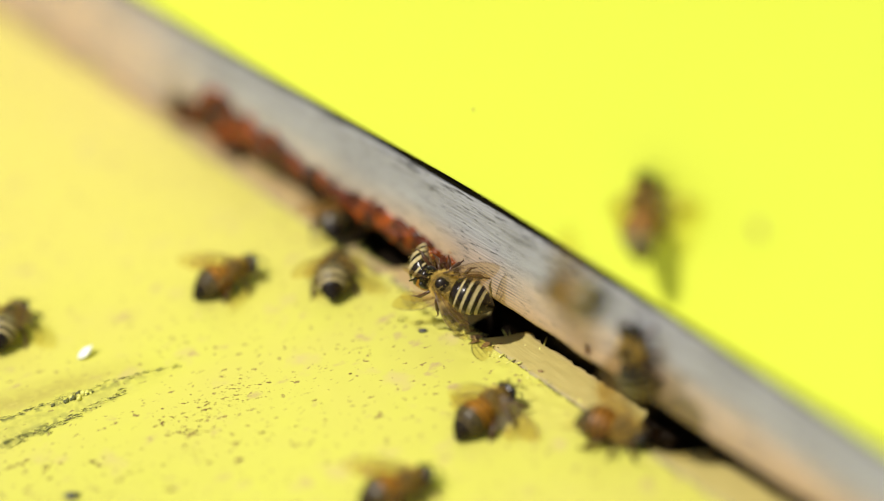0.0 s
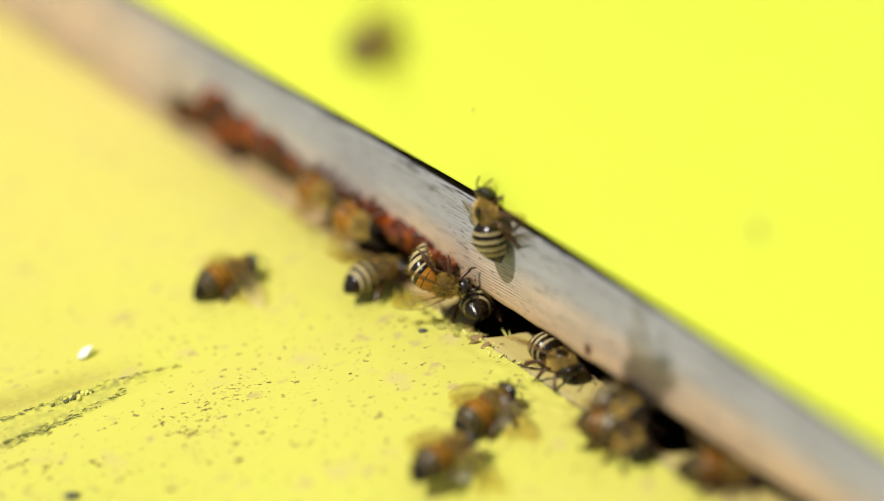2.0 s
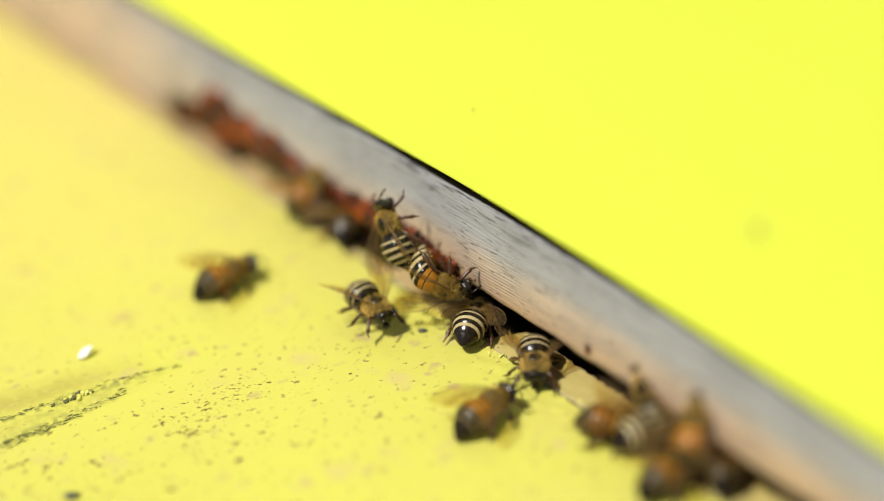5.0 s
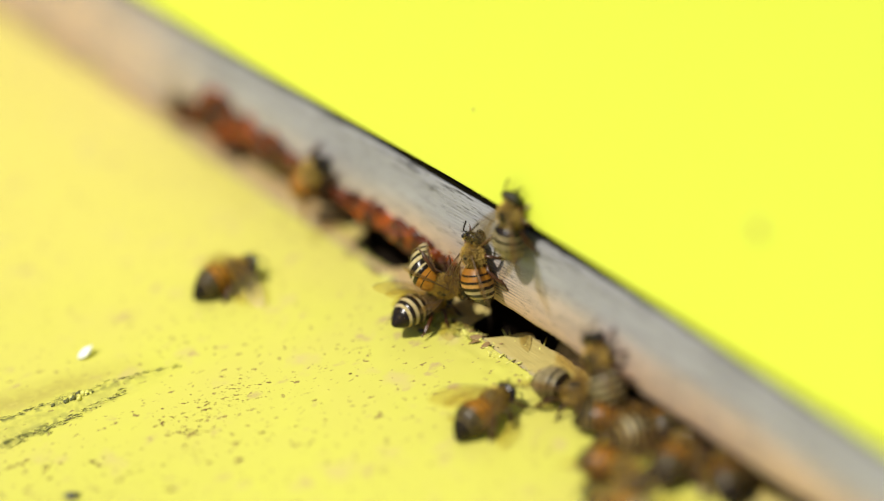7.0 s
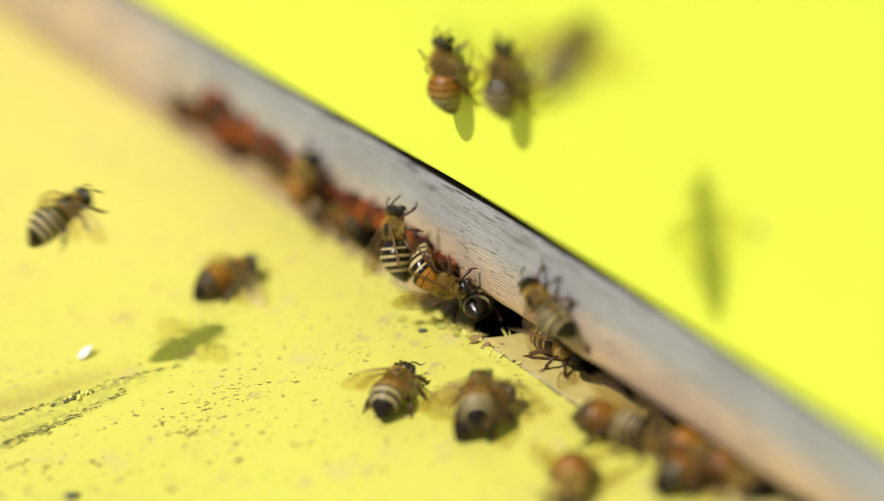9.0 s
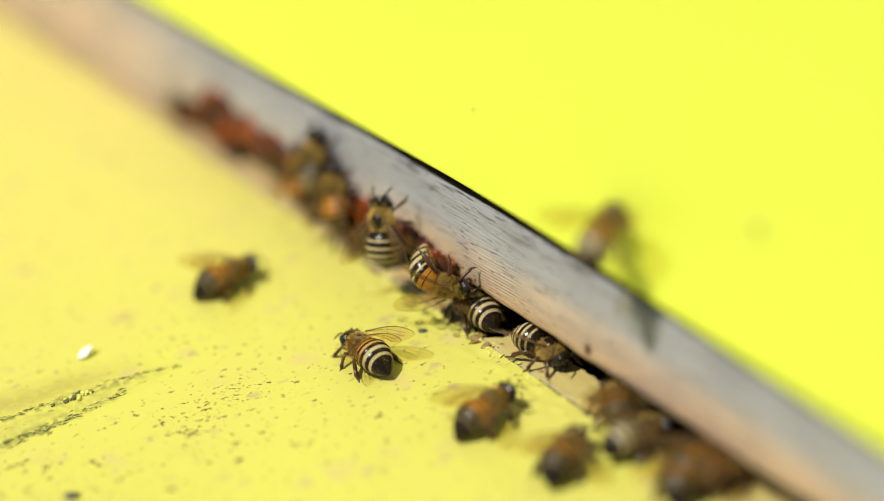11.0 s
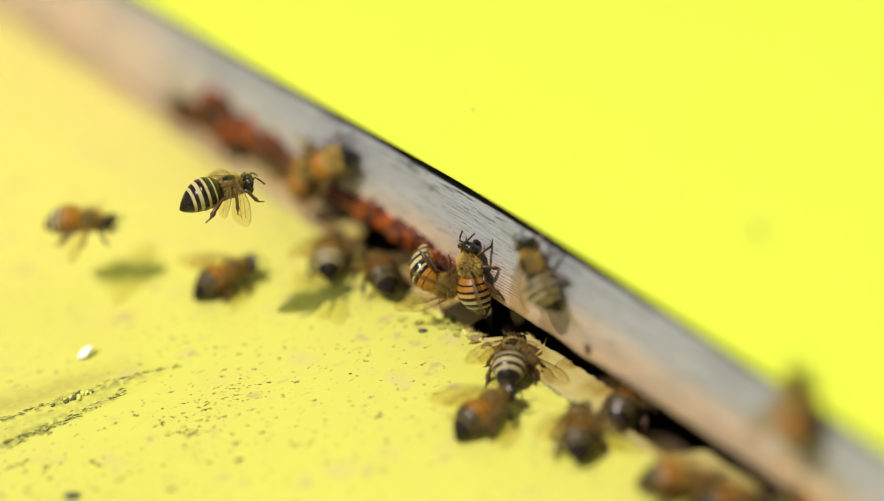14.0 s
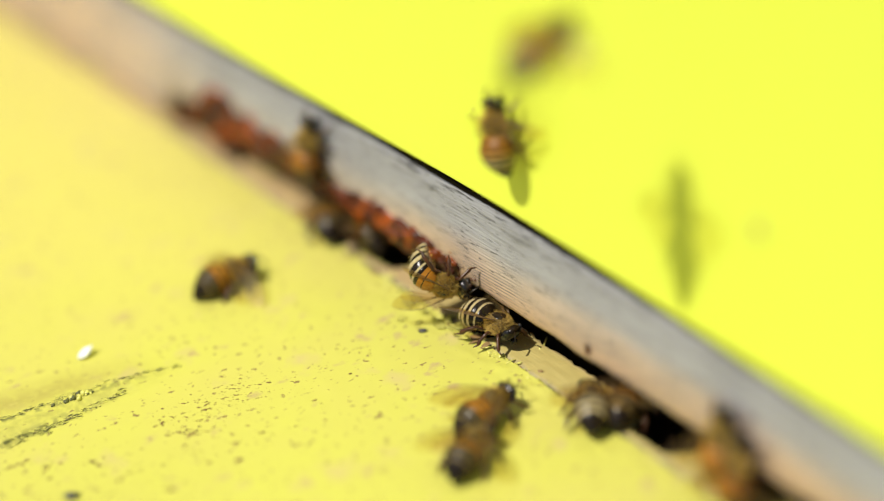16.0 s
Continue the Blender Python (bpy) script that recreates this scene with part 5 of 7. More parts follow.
    walk(bee, [
        (0.00, pose(-0.01320, 0.02500, 0.00020, -0.0, -0.0, -90.0)), (2.80, pose(-0.01320, 0.02500, 0.00020, -0.0, -0.0, -90.0)), (2.90, pose(-0.00868, 0.01235, 0.00578, 53.6, -10.4, -36.4)),
        (3.00, pose(-0.00415, -0.00030, 0.01136, 90.0, -56.9, 0.0)), (3.20, pose(-0.00289, -0.00370, 0.01214, -54.4, -61.8, 154.6)), (3.50, pose(-0.00270, -0.00453, 0.01414, -86.1, -58.7, 173.9)),
        (3.80, pose(-0.00320, -0.00501, 0.01436, -95.4, -55.1, -175.1)), (4.20, pose(-0.00368, -0.00533, 0.01474, -99.7, -52.6, -169.7)), (5.00, pose(-0.00450, -0.00465, 0.01425, -90.4, -55.1, -175.1)),
        (5.60, pose(-0.01256, -0.00030, 0.00692, -90.0, -35.3, 180.0)), (5.75, pose(-0.01286, 0.01235, 0.00356, -51.5, 1.5, -141.5)), (5.90, pose(-0.01316, 0.02500, 0.00020, -0.0, -0.0, -90.0)),
        (8.50, pose(-0.01316, 0.02500, 0.00020, -0.0, -0.0, -90.0)), (8.62, pose(-0.01304, 0.01235, 0.00308, -46.6, 16.2, -136.6)), (8.75, pose(-0.01293, -0.00030, 0.00596, -90.0, -6.7, 180.0)),
        (9.00, pose(-0.00235, -0.00475, 0.01336, -71.2, -61.6, 156.7)), (9.20, pose(-0.00235, -0.00475, 0.01336, -71.2, -61.6, 156.7)), (10.00, pose(-0.00553, -0.00473, 0.01290, -71.1, -58.7, 173.9)),
        (11.30, pose(-0.00853, -0.00353, 0.01253, 14.3, -74.2, 106.0)), (11.50, pose(-0.00708, -0.00287, 0.01208, 56.5, -54.2, 49.1)), (11.80, pose(-0.00267, -0.00407, 0.01035, 59.5, -19.3, 12.5)),
        (12.00, pose(-0.00127, -0.00405, 0.00822, 56.4, -16.0, 11.1)), (12.50, pose(-0.00226, -0.00373, 0.01010, 58.3, -17.9, 12.0)), (12.80, pose(-0.00137, -0.00231, 0.01467, 63.9, -29.5, 15.7)),
        (13.00, pose(0.00234, -0.00167, 0.01826, 60.7, -26.0, 14.8)), (13.30, pose(0.00782, -0.00113, 0.02177, 56.2, -28.4, 21.2)), (13.50, pose(0.01459, -0.00114, 0.02248, 51.6, -15.5, 22.2)),
        (13.65, pose(0.01753, -0.00072, 0.02238, 47.0, -59.8, 35.8)), (13.80, pose(0.02046, -0.00030, 0.02227, -90.0, -72.7, 180.0)), (14.00, pose(0.02656, -0.00030, 0.01904, -90.0, -45.5, 180.0)),
        (14.20, pose(0.03095, -0.00030, 0.01312, -90.0, 24.3, 180.0)), (14.27, pose(0.02779, 0.00263, 0.00656, -32.7, 40.4, -101.4)), (14.35, pose(0.02462, 0.00556, 0.00000, -0.0, -0.0, -43.5)),
        (14.47, pose(0.02853, 0.01528, 0.00010, 0.0, -0.0, 23.3)), (14.60, pose(0.03244, 0.02500, 0.00020, 0.0, -0.0, 90.0)), (16.00, pose(0.03244, 0.02500, 0.00020, 0.0, -0.0, 90.0)),
    ])
    # bar descender
    bee = one("amber")
    walk(bee, [
        (0.00, pose(0.05821, 0.02500, 0.00020, -0.0, -0.0, -90.0)), (2.00, pose(0.05821, 0.02500, 0.00020, -0.0, -0.0, -90.0)), (2.15, pose(0.05430, 0.01542, 0.00010, 0.0, -0.0, -155.4)),
        (2.30, pose(0.05039, 0.00584, 0.00000, 0.0, -0.0, 139.3)), (2.50, pose(0.05668, 0.00277, 0.00815, -17.0, -43.2, 127.4)), (2.70, pose(0.06296, -0.00030, 0.01630, -90.0, -85.9, 180.0)),
        (3.00, pose(0.05745, -0.00030, 0.01927, -90.0, -71.5, 180.0)), (3.20, pose(0.05369, -0.00030, 0.02385, -90.0, -54.7, 180.0)), (3.35, pose(0.04979, -0.00030, 0.01952, -90.0, -11.9, 180.0)),
        (3.50, pose(0.04590, -0.00030, 0.01519, -90.0, 30.8, 180.0)), (3.80, pose(0.04128, -0.00030, 0.01005, -90.0, 42.3, 180.0)), (4.10, pose(0.03923, -0.00030, 0.00481, -90.0, 54.5, 180.0)),
        (4.25, pose(0.03795, 0.01235, 0.00251, -53.4, 9.1, 143.4)), (4.40, pose(0.03667, 0.02500, 0.00020, 0.0, -0.0, 90.0)), (16.00, pose(0.03667, 0.02500, 0.00020, 0.0, -0.0, 90.0)),
    ])
    # near cluster
    bee = one("dusky")
    walk(bee, [
        (0.00, pose(0.06914, 0.02500, 0.00020, -0.0, -0.0, -90.0)), (1.10, pose(0.06914, 0.02500, 0.00020, -0.0, -0.0, -90.0)), (1.25, pose(0.06888, 0.01325, 0.00010, 0.0, -0.0, -43.0)),
        (1.40, pose(0.06862, 0.00149, 0.00000, 0.0, -0.0, 4.0)), (2.80, pose(0.06652, 0.00224, 0.00000, 0.0, -0.0, 62.8)), (4.20, pose(0.06441, 0.00298, 0.00000, 0.0, -0.0, 121.6)),
        (7.00, pose(0.06593, 0.00161, 0.00000, 0.0, -0.0, 143.7)), (8.10, pose(0.06778, 0.00163, 0.00000, 0.0, -0.0, 73.9)), (9.20, pose(0.06964, 0.00165, 0.00000, 0.0, -0.0, 4.0)),
        (10.60, pose(0.06754, 0.00239, 0.00000, 0.0, -0.0, 62.8)), (12.00, pose(0.06543, 0.00314, 0.00000, 0.0, -0.0, 121.5)), (12.75, pose(0.06671, 0.01407, 0.00010, 0.0, -0.0, -164.2)),
        (13.50, pose(0.06800, 0.02500, 0.00020, 0.0, 0.0, -90.0)), (16.00, pose(0.06800, 0.02500, 0.00020, 0.0, 0.0, -90.0)),
    ])
    # climber dark
    bee = one("dark")
    walk(bee, [
        (0.00, pose(0.01430, 0.02500, 0.00020, -0.0, -0.0, -90.0)), (5.00, pose(0.01430, 0.02500, 0.00020, -0.0, -0.0, -90.0)), (5.13, pose(0.01599, 0.01657, 0.00441, 39.0, -12.0, -51.0)),
        (5.27, pose(0.01769, 0.00813, 0.00862, 67.9, -44.1, -22.1)), (5.40, pose(0.01939, -0.00030, 0.01283, 90.0, -84.1, 0.0)), (5.90, pose(0.02064, -0.00030, 0.01810, 90.0, -78.0, 0.0)),
        (6.30, pose(0.02113, -0.00030, 0.02158, 90.0, -77.9, 0.0)), (6.50, pose(0.02048, -0.00030, 0.02212, 90.0, -72.3, 0.0)), (6.80, pose(0.02190, -0.00030, 0.02438, 90.0, -78.0, 0.0)),
        (7.00, pose(0.02124, -0.00030, 0.02478, 90.0, -88.3, 0.0)), (7.30, pose(0.02026, -0.00030, 0.02640, -90.0, -81.1, 180.0)), (7.50, pose(0.01922, -0.00030, 0.02789, -90.0, -76.1, 180.0)),
        (7.80, pose(0.01928, -0.00150, 0.03535, -90.0, -51.0, 180.0)), (8.00, pose(0.01787, -0.00150, 0.03756, -90.0, -51.0, 180.0)), (8.30, pose(0.01742, -0.00150, 0.03816, -90.0, -54.6, 180.0)),
        (8.50, pose(0.01851, -0.00150, 0.03858, -90.0, -54.6, 180.0)), (8.80, pose(0.01995, -0.00200, 0.04500, -90.0, -81.1, 180.0)), (9.00, pose(0.02110, -0.00230, 0.04908, -90.0, -88.9, 180.0)),
        (9.20, pose(0.02104, -0.00250, 0.05229, -90.0, -89.0, 180.0)), (9.60, pose(0.02223, -0.00450, 0.07532, -90.0, -89.0, 180.0)), (10.00, pose(0.01782, -0.00150, 0.10163, -90.0, -89.0, 180.0)),
        (16.00, pose(0.01782, -0.00150, 0.10163, -90.0, -89.0, 180.0)),
    ])
    flap(bee, [(8.68, 9.72)])
    # climber amber
    bee = one("amber")
    walk(bee, [
        (0.00, pose(0.00993, 0.02500, 0.00020, -0.0, -0.0, -90.0)), (5.30, pose(0.00993, 0.02500, 0.00020, -0.0, -0.0, -90.0)), (5.55, pose(0.01022, 0.01235, 0.00492, -53.4, -9.0, -143.4)),
        (5.80, pose(0.01051, -0.00030, 0.00964, -90.0, -54.5, 180.0)), (6.30, pose(0.01078, -0.00030, 0.01155, -90.0, -54.5, 180.0)), (6.50, pose(0.01339, -0.00030, 0.01215, -90.0, -63.9, 180.0)),
        (6.80, pose(0.01310, -0.00030, 0.01427, -90.0, -73.0, 180.0)), (7.50, pose(0.01064, -0.00030, 0.01370, -90.0, -73.1, 180.0)), (7.80, pose(0.01247, -0.00030, 0.01888, -90.0, -73.0, -180.0)),
        (8.00, pose(0.01360, -0.00030, 0.02033, -90.0, -72.9, 180.0)), (8.30, pose(0.01351, -0.00150, 0.03113, -90.0, -72.9, 180.0)), (8.50, pose(0.01033, -0.00150, 0.03616, -90.0, -63.8, 180.0)),
        (8.80, pose(0.00606, -0.00200, 0.04276, -90.0, -78.4, 180.0)), (9.00, pose(0.00661, -0.00210, 0.04480, -90.0, -81.8, 180.0)), (9.20, pose(0.00687, -0.00250, 0.04829, -90.0, -81.8, 180.0)),
        (9.60, pose(0.01002, -0.00550, 0.07196, -90.0, -81.7, 180.0)), (10.00, pose(0.00217, -0.00150, 0.10601, 90.0, -89.8, 0.0)), (16.00, pose(0.00217, -0.00150, 0.10601, 90.0, -89.8, 0.0)),
    ])
    flap(bee, [(8.68, 9.72)])
    # under striped
    bee = one("dark")
    walk(bee, [
        (0.00, pose(-0.00371, 0.02500, 0.00020, -0.0, -0.0, -90.0)), (4.90, pose(-0.00371, 0.02500, 0.00020, -0.0, -0.0, -90.0)), (5.07, pose(-0.00150, 0.01472, 0.00013, 0.0, -0.0, -35.3)),
        (5.23, pose(0.00072, 0.00445, 0.00007, 0.0, -0.0, 19.3)), (5.40, pose(0.00293, -0.00583, 0.00000, 0.0, -0.0, 74.0)), (6.30, pose(0.00223, -0.00473, 0.00000, 0.0, -0.0, 83.0)),
        (7.00, pose(0.00310, -0.00433, 0.00000, 0.0, -0.0, 98.0)), (7.50, pose(0.00176, -0.00151, 0.00000, 0.0, -0.0, 98.1)), (7.60, pose(0.00148, 0.00733, 0.00007, 0.0, -0.0, 155.4)),
        (7.70, pose(0.00120, 0.01616, 0.00013, 0.0, -0.0, -147.3)), (7.80, pose(0.00092, 0.02500, 0.00020, -0.0, -0.0, -90.0)), (16.00, pose(0.00092, 0.02500, 0.00020, -0.0, -0.0, -90.0)),
    ])
    # six right
    bee = one("dusky")
    walk(bee, [
        (0.00, pose(0.07888, -0.03738, -0.00492, -6.3, -5.0, 141.7)), (5.20, pose(0.07888, -0.03738, -0.00492, -6.3, -5.0, 141.7)), (6.10, pose(0.04686, -0.01625, -0.00195, -4.2, -6.8, 121.8)),
        (6.30, pose(0.04381, -0.01220, -0.00138, -3.2, -7.3, 113.5)), (6.50, pose(0.04257, -0.00948, -0.00100, -3.2, -7.3, 113.5)), (6.80, pose(0.05161, -0.00726, -0.00068, 1.8, -7.8, 77.2)),
        (7.00, pose(0.05763, -0.00976, -0.00103, 7.7, -2.2, 16.1)), (7.25, pose(0.05471, -0.00777, -0.00075, 3.0, -7.4, 68.1)), (7.50, pose(0.05180, -0.00578, -0.00048, -4.1, -6.9, 120.7)),
        (7.75, pose(0.05031, -0.00870, -0.00089, -7.9, -1.0, 172.9)), (8.00, pose(0.04881, -0.01162, -0.00130, -5.6, 5.7, -135.0)), (8.50, pose(0.04736, -0.01298, -0.00149, -1.7, 7.8, -102.6)),
        (8.80, pose(0.05351, -0.01649, -0.00198, 5.0, 6.3, -51.4)), (9.20, pose(0.05560, -0.01875, -0.00230, 5.7, 5.6, -44.7)), (9.80, pose(0.06396, -0.02783, -0.00357, 5.7, 5.6, -44.6)),
        (10.07, pose(0.06141, -0.02496, -0.00317, 7.7, -2.1, 14.9)), (10.33, pose(0.05886, -0.02209, -0.00277, 2.1, -7.7, 74.9)), (10.60, pose(0.05631, -0.01922, -0.00236, -5.7, -5.6, 135.3)),
        (11.30, pose(0.03997, -0.00560, -0.00045, -1.9, -7.8, 103.8)), (12.00, pose(0.03407, -0.00099, 0.00020, -0.3, -8.0, 92.4)), (12.80, pose(0.03639, -0.00393, -0.00022, -4.2, -6.8, 122.1)),
        (13.30, pose(0.04275, -0.00417, -0.00035, -7.2, -3.6, 153.5)), (13.60, pose(0.04275, -0.00417, -0.00035, -7.2, -3.6, 153.5)), (14.10, pose(0.03941, 0.02500, 0.00020, 0.0, 0.0, 90.0)),
        (14.70, pose(0.03941, 0.02500, 0.00020, 0.0, 0.0, 90.0)), (14.85, pose(0.04329, -0.00342, -0.00010, 0.0, -0.0, 143.9)), (15.00, pose(0.04852, -0.00756, -0.00083, -6.5, -4.6, 145.0)),
        (15.15, pose(0.04852, -0.00756, -0.00083, -6.5, -4.6, 145.0)), (15.35, pose(0.04302, -0.00251, -0.00010, 0.0, -0.0, 140.8)), (15.60, pose(0.03941, 0.02500, 0.00020, 0.0, 0.0, 90.0)),
        (16.00, pose(0.03941, 0.02500, 0.00020, 0.0, -0.0, 90.0)),
    ])
    # wanderer
    bee = one("amber")
    walk(bee, [
        (0.00, pose(0.08013, -0.02130, -0.00266, -8.0, 0.9, -173.9)), (6.40, pose(0.08013, -0.02130, -0.00266, -8.0, 0.9, -173.9)), (7.10, pose(0.05826, -0.01525, -0.00181, -7.7, 2.3, -163.4)),
        (7.30, pose(0.05401, -0.01662, -0.00200, -7.4, 3.1, -157.0)), (7.50, pose(0.05197, -0.01776, -0.00216, -6.9, 4.0, -150.1)), (7.80, pose(0.04982, -0.01898, -0.00233, -8.0, 0.8, -174.5)),
        (8.00, pose(0.04567, -0.02076, -0.00258, -7.8, -1.6, 168.4)), (8.30, pose(0.03456, -0.02040, -0.00253, -7.6, -2.5, 161.8)), (8.50, pose(0.03848, -0.02920, 0.00171, 0.0, -8.5, 79.0)),
        (8.80, pose(0.02050, -0.02505, -0.00318, -5.7, -5.6, 135.8)), (9.00, pose(0.01626, -0.01978, -0.00244, -4.6, -6.6, 125.1)), (9.20, pose(0.01568, -0.01875, -0.00230, -4.6, -6.6, 125.1)),
        (10.00, pose(0.00906, -0.01684, -0.00203, -7.3, -3.2, 156.4)), (11.30, pose(-0.00073, -0.02025, -0.00251, -8.0, -0.5, 176.7)), (11.50, pose(-0.00851, -0.02416, -0.00104, -6.9, -4.0, 149.8)),
        (11.80, pose(-0.02191, -0.02660, -0.00340, -8.0, 0.8, -174.4)), (12.00, pose(-0.02633, -0.03462, -0.00453, -7.7, 2.2, -163.9)), (12.30, pose(-0.03615, -0.03547, -0.00465, -7.5, -2.7, 160.5)),
        (12.50, pose(-0.04309, -0.03522, -0.00461, -7.4, -3.0, 158.1)), (12.80, pose(-0.04801, -0.02725, -0.00248, -3.8, -7.1, 118.1)), (13.00, pose(-0.04970, -0.02003, 0.00156, -3.8, -7.1, 118.2)),
        (13.30, pose(-0.04946, -0.01984, 0.00462, -1.3, -7.9, 99.5)), (13.50, pose(-0.05195, -0.02469, 0.00495, 3.7, -7.1, 62.3)), (13.80, pose(-0.04730, -0.03173, 0.00396, 2.4, -7.6, 72.3)),
        (14.00, pose(-0.04437, -0.03827, 0.00506, 5.8, -5.5, 43.2)), (14.20, pose(-0.05506, -0.06176, 0.00983, 0.9, -7.9, 83.2)), (14.60, pose(-0.06068, -0.13456, 0.08593, 0.0, -0.0, 73.3)),
        (15.00, pose(-0.04737, -0.12449, 0.09638, 0.0, -0.0, 41.2)), (15.30, pose(-0.07096, -0.14038, 0.09446, 0.0, -10.8, 73.3)), (15.75, pose(-0.18447, -0.00150, 0.11005, 90.0, -75.6, 0.0)),
        (16.00, pose(-0.18447, -0.00150, 0.11005, 90.0, -75.6, 0.0)),
    ])
    flap(bee, [(11.38, 11.62), (12.68, 15.70)])
    # over fanner
    bee = one("amber")
    walk(bee, [
        (0.00, pose(0.06258, -0.00150, 0.13850, -90.0, -85.4, 180.0)), (7.90, pose(0.06258, -0.00150, 0.13850, -90.0, -85.4, 180.0)), (8.20, pose(0.06765, -0.01778, 0.07308, -30.8, -42.2, 150.1)),
        (8.50, pose(0.07272, -0.03406, 0.00767, -7.8, -1.6, 168.5)), (8.80, pose(0.03062, -0.01609, 0.00111, -6.6, -4.5, 146.3)), (9.00, pose(0.02938, -0.01407, 0.00038, -6.1, -5.1, 140.3)),
        (9.20, pose(0.02674, -0.01141, -0.00127, -5.9, -5.5, 137.2)), (9.90, pose(0.02615, -0.00714, 0.00000, 0.0, -0.0, 126.5)), (10.60, pose(0.02257, -0.00199, 0.00000, 0.0, -0.0, 132.2)),
        (11.00, pose(0.02007, 0.02500, 0.00020, 0.0, -0.0, 90.0)), (16.00, pose(0.02007, 0.02500, 0.00020, 0.0, -0.0, 90.0)),
    ])
    flap(bee, [(8.38, 9.12)])
    # left leaver
    bee = one("dark")
    walk(bee, [
        (0.00, pose(-0.06465, -0.08160, 0.02406, 0.0, -0.4, 74.0)), (8.60, pose(-0.06465, -0.08160, 0.02406, 0.0, -0.4, 74.0)), (8.80, pose(-0.05750, -0.06691, 0.01478, 0.0, -0.4, 74.0)),
        (8.90, pose(-0.04162, -0.05953, 0.01656, 0.0, -8.5, 79.0)), (9.00, pose(-0.02154, -0.05291, 0.02159, 0.0, -23.0, 94.9)), (9.10, pose(0.00546, -0.02752, -0.00041, 0.0, -23.7, 91.0)),
        (9.20, pose(0.00631, -0.02073, -0.00217, -1.8, -7.8, 102.8)), (9.60, pose(0.00535, -0.01571, -0.00197, 0.1, -8.0, 89.6)), (10.10, pose(0.00477, -0.00459, -0.00010, 0.0, -0.0, 76.4)),
        (10.40, pose(0.00800, 0.02500, 0.00020, 0.0, 0.0, 90.0)), (16.00, pose(0.00800, 0.02500, 0.00020, 0.0, 0.0, 90.0)),
    ])
    flap(bee, [(8.50, 9.22)])
    # wall flier
    bee = one("dark")
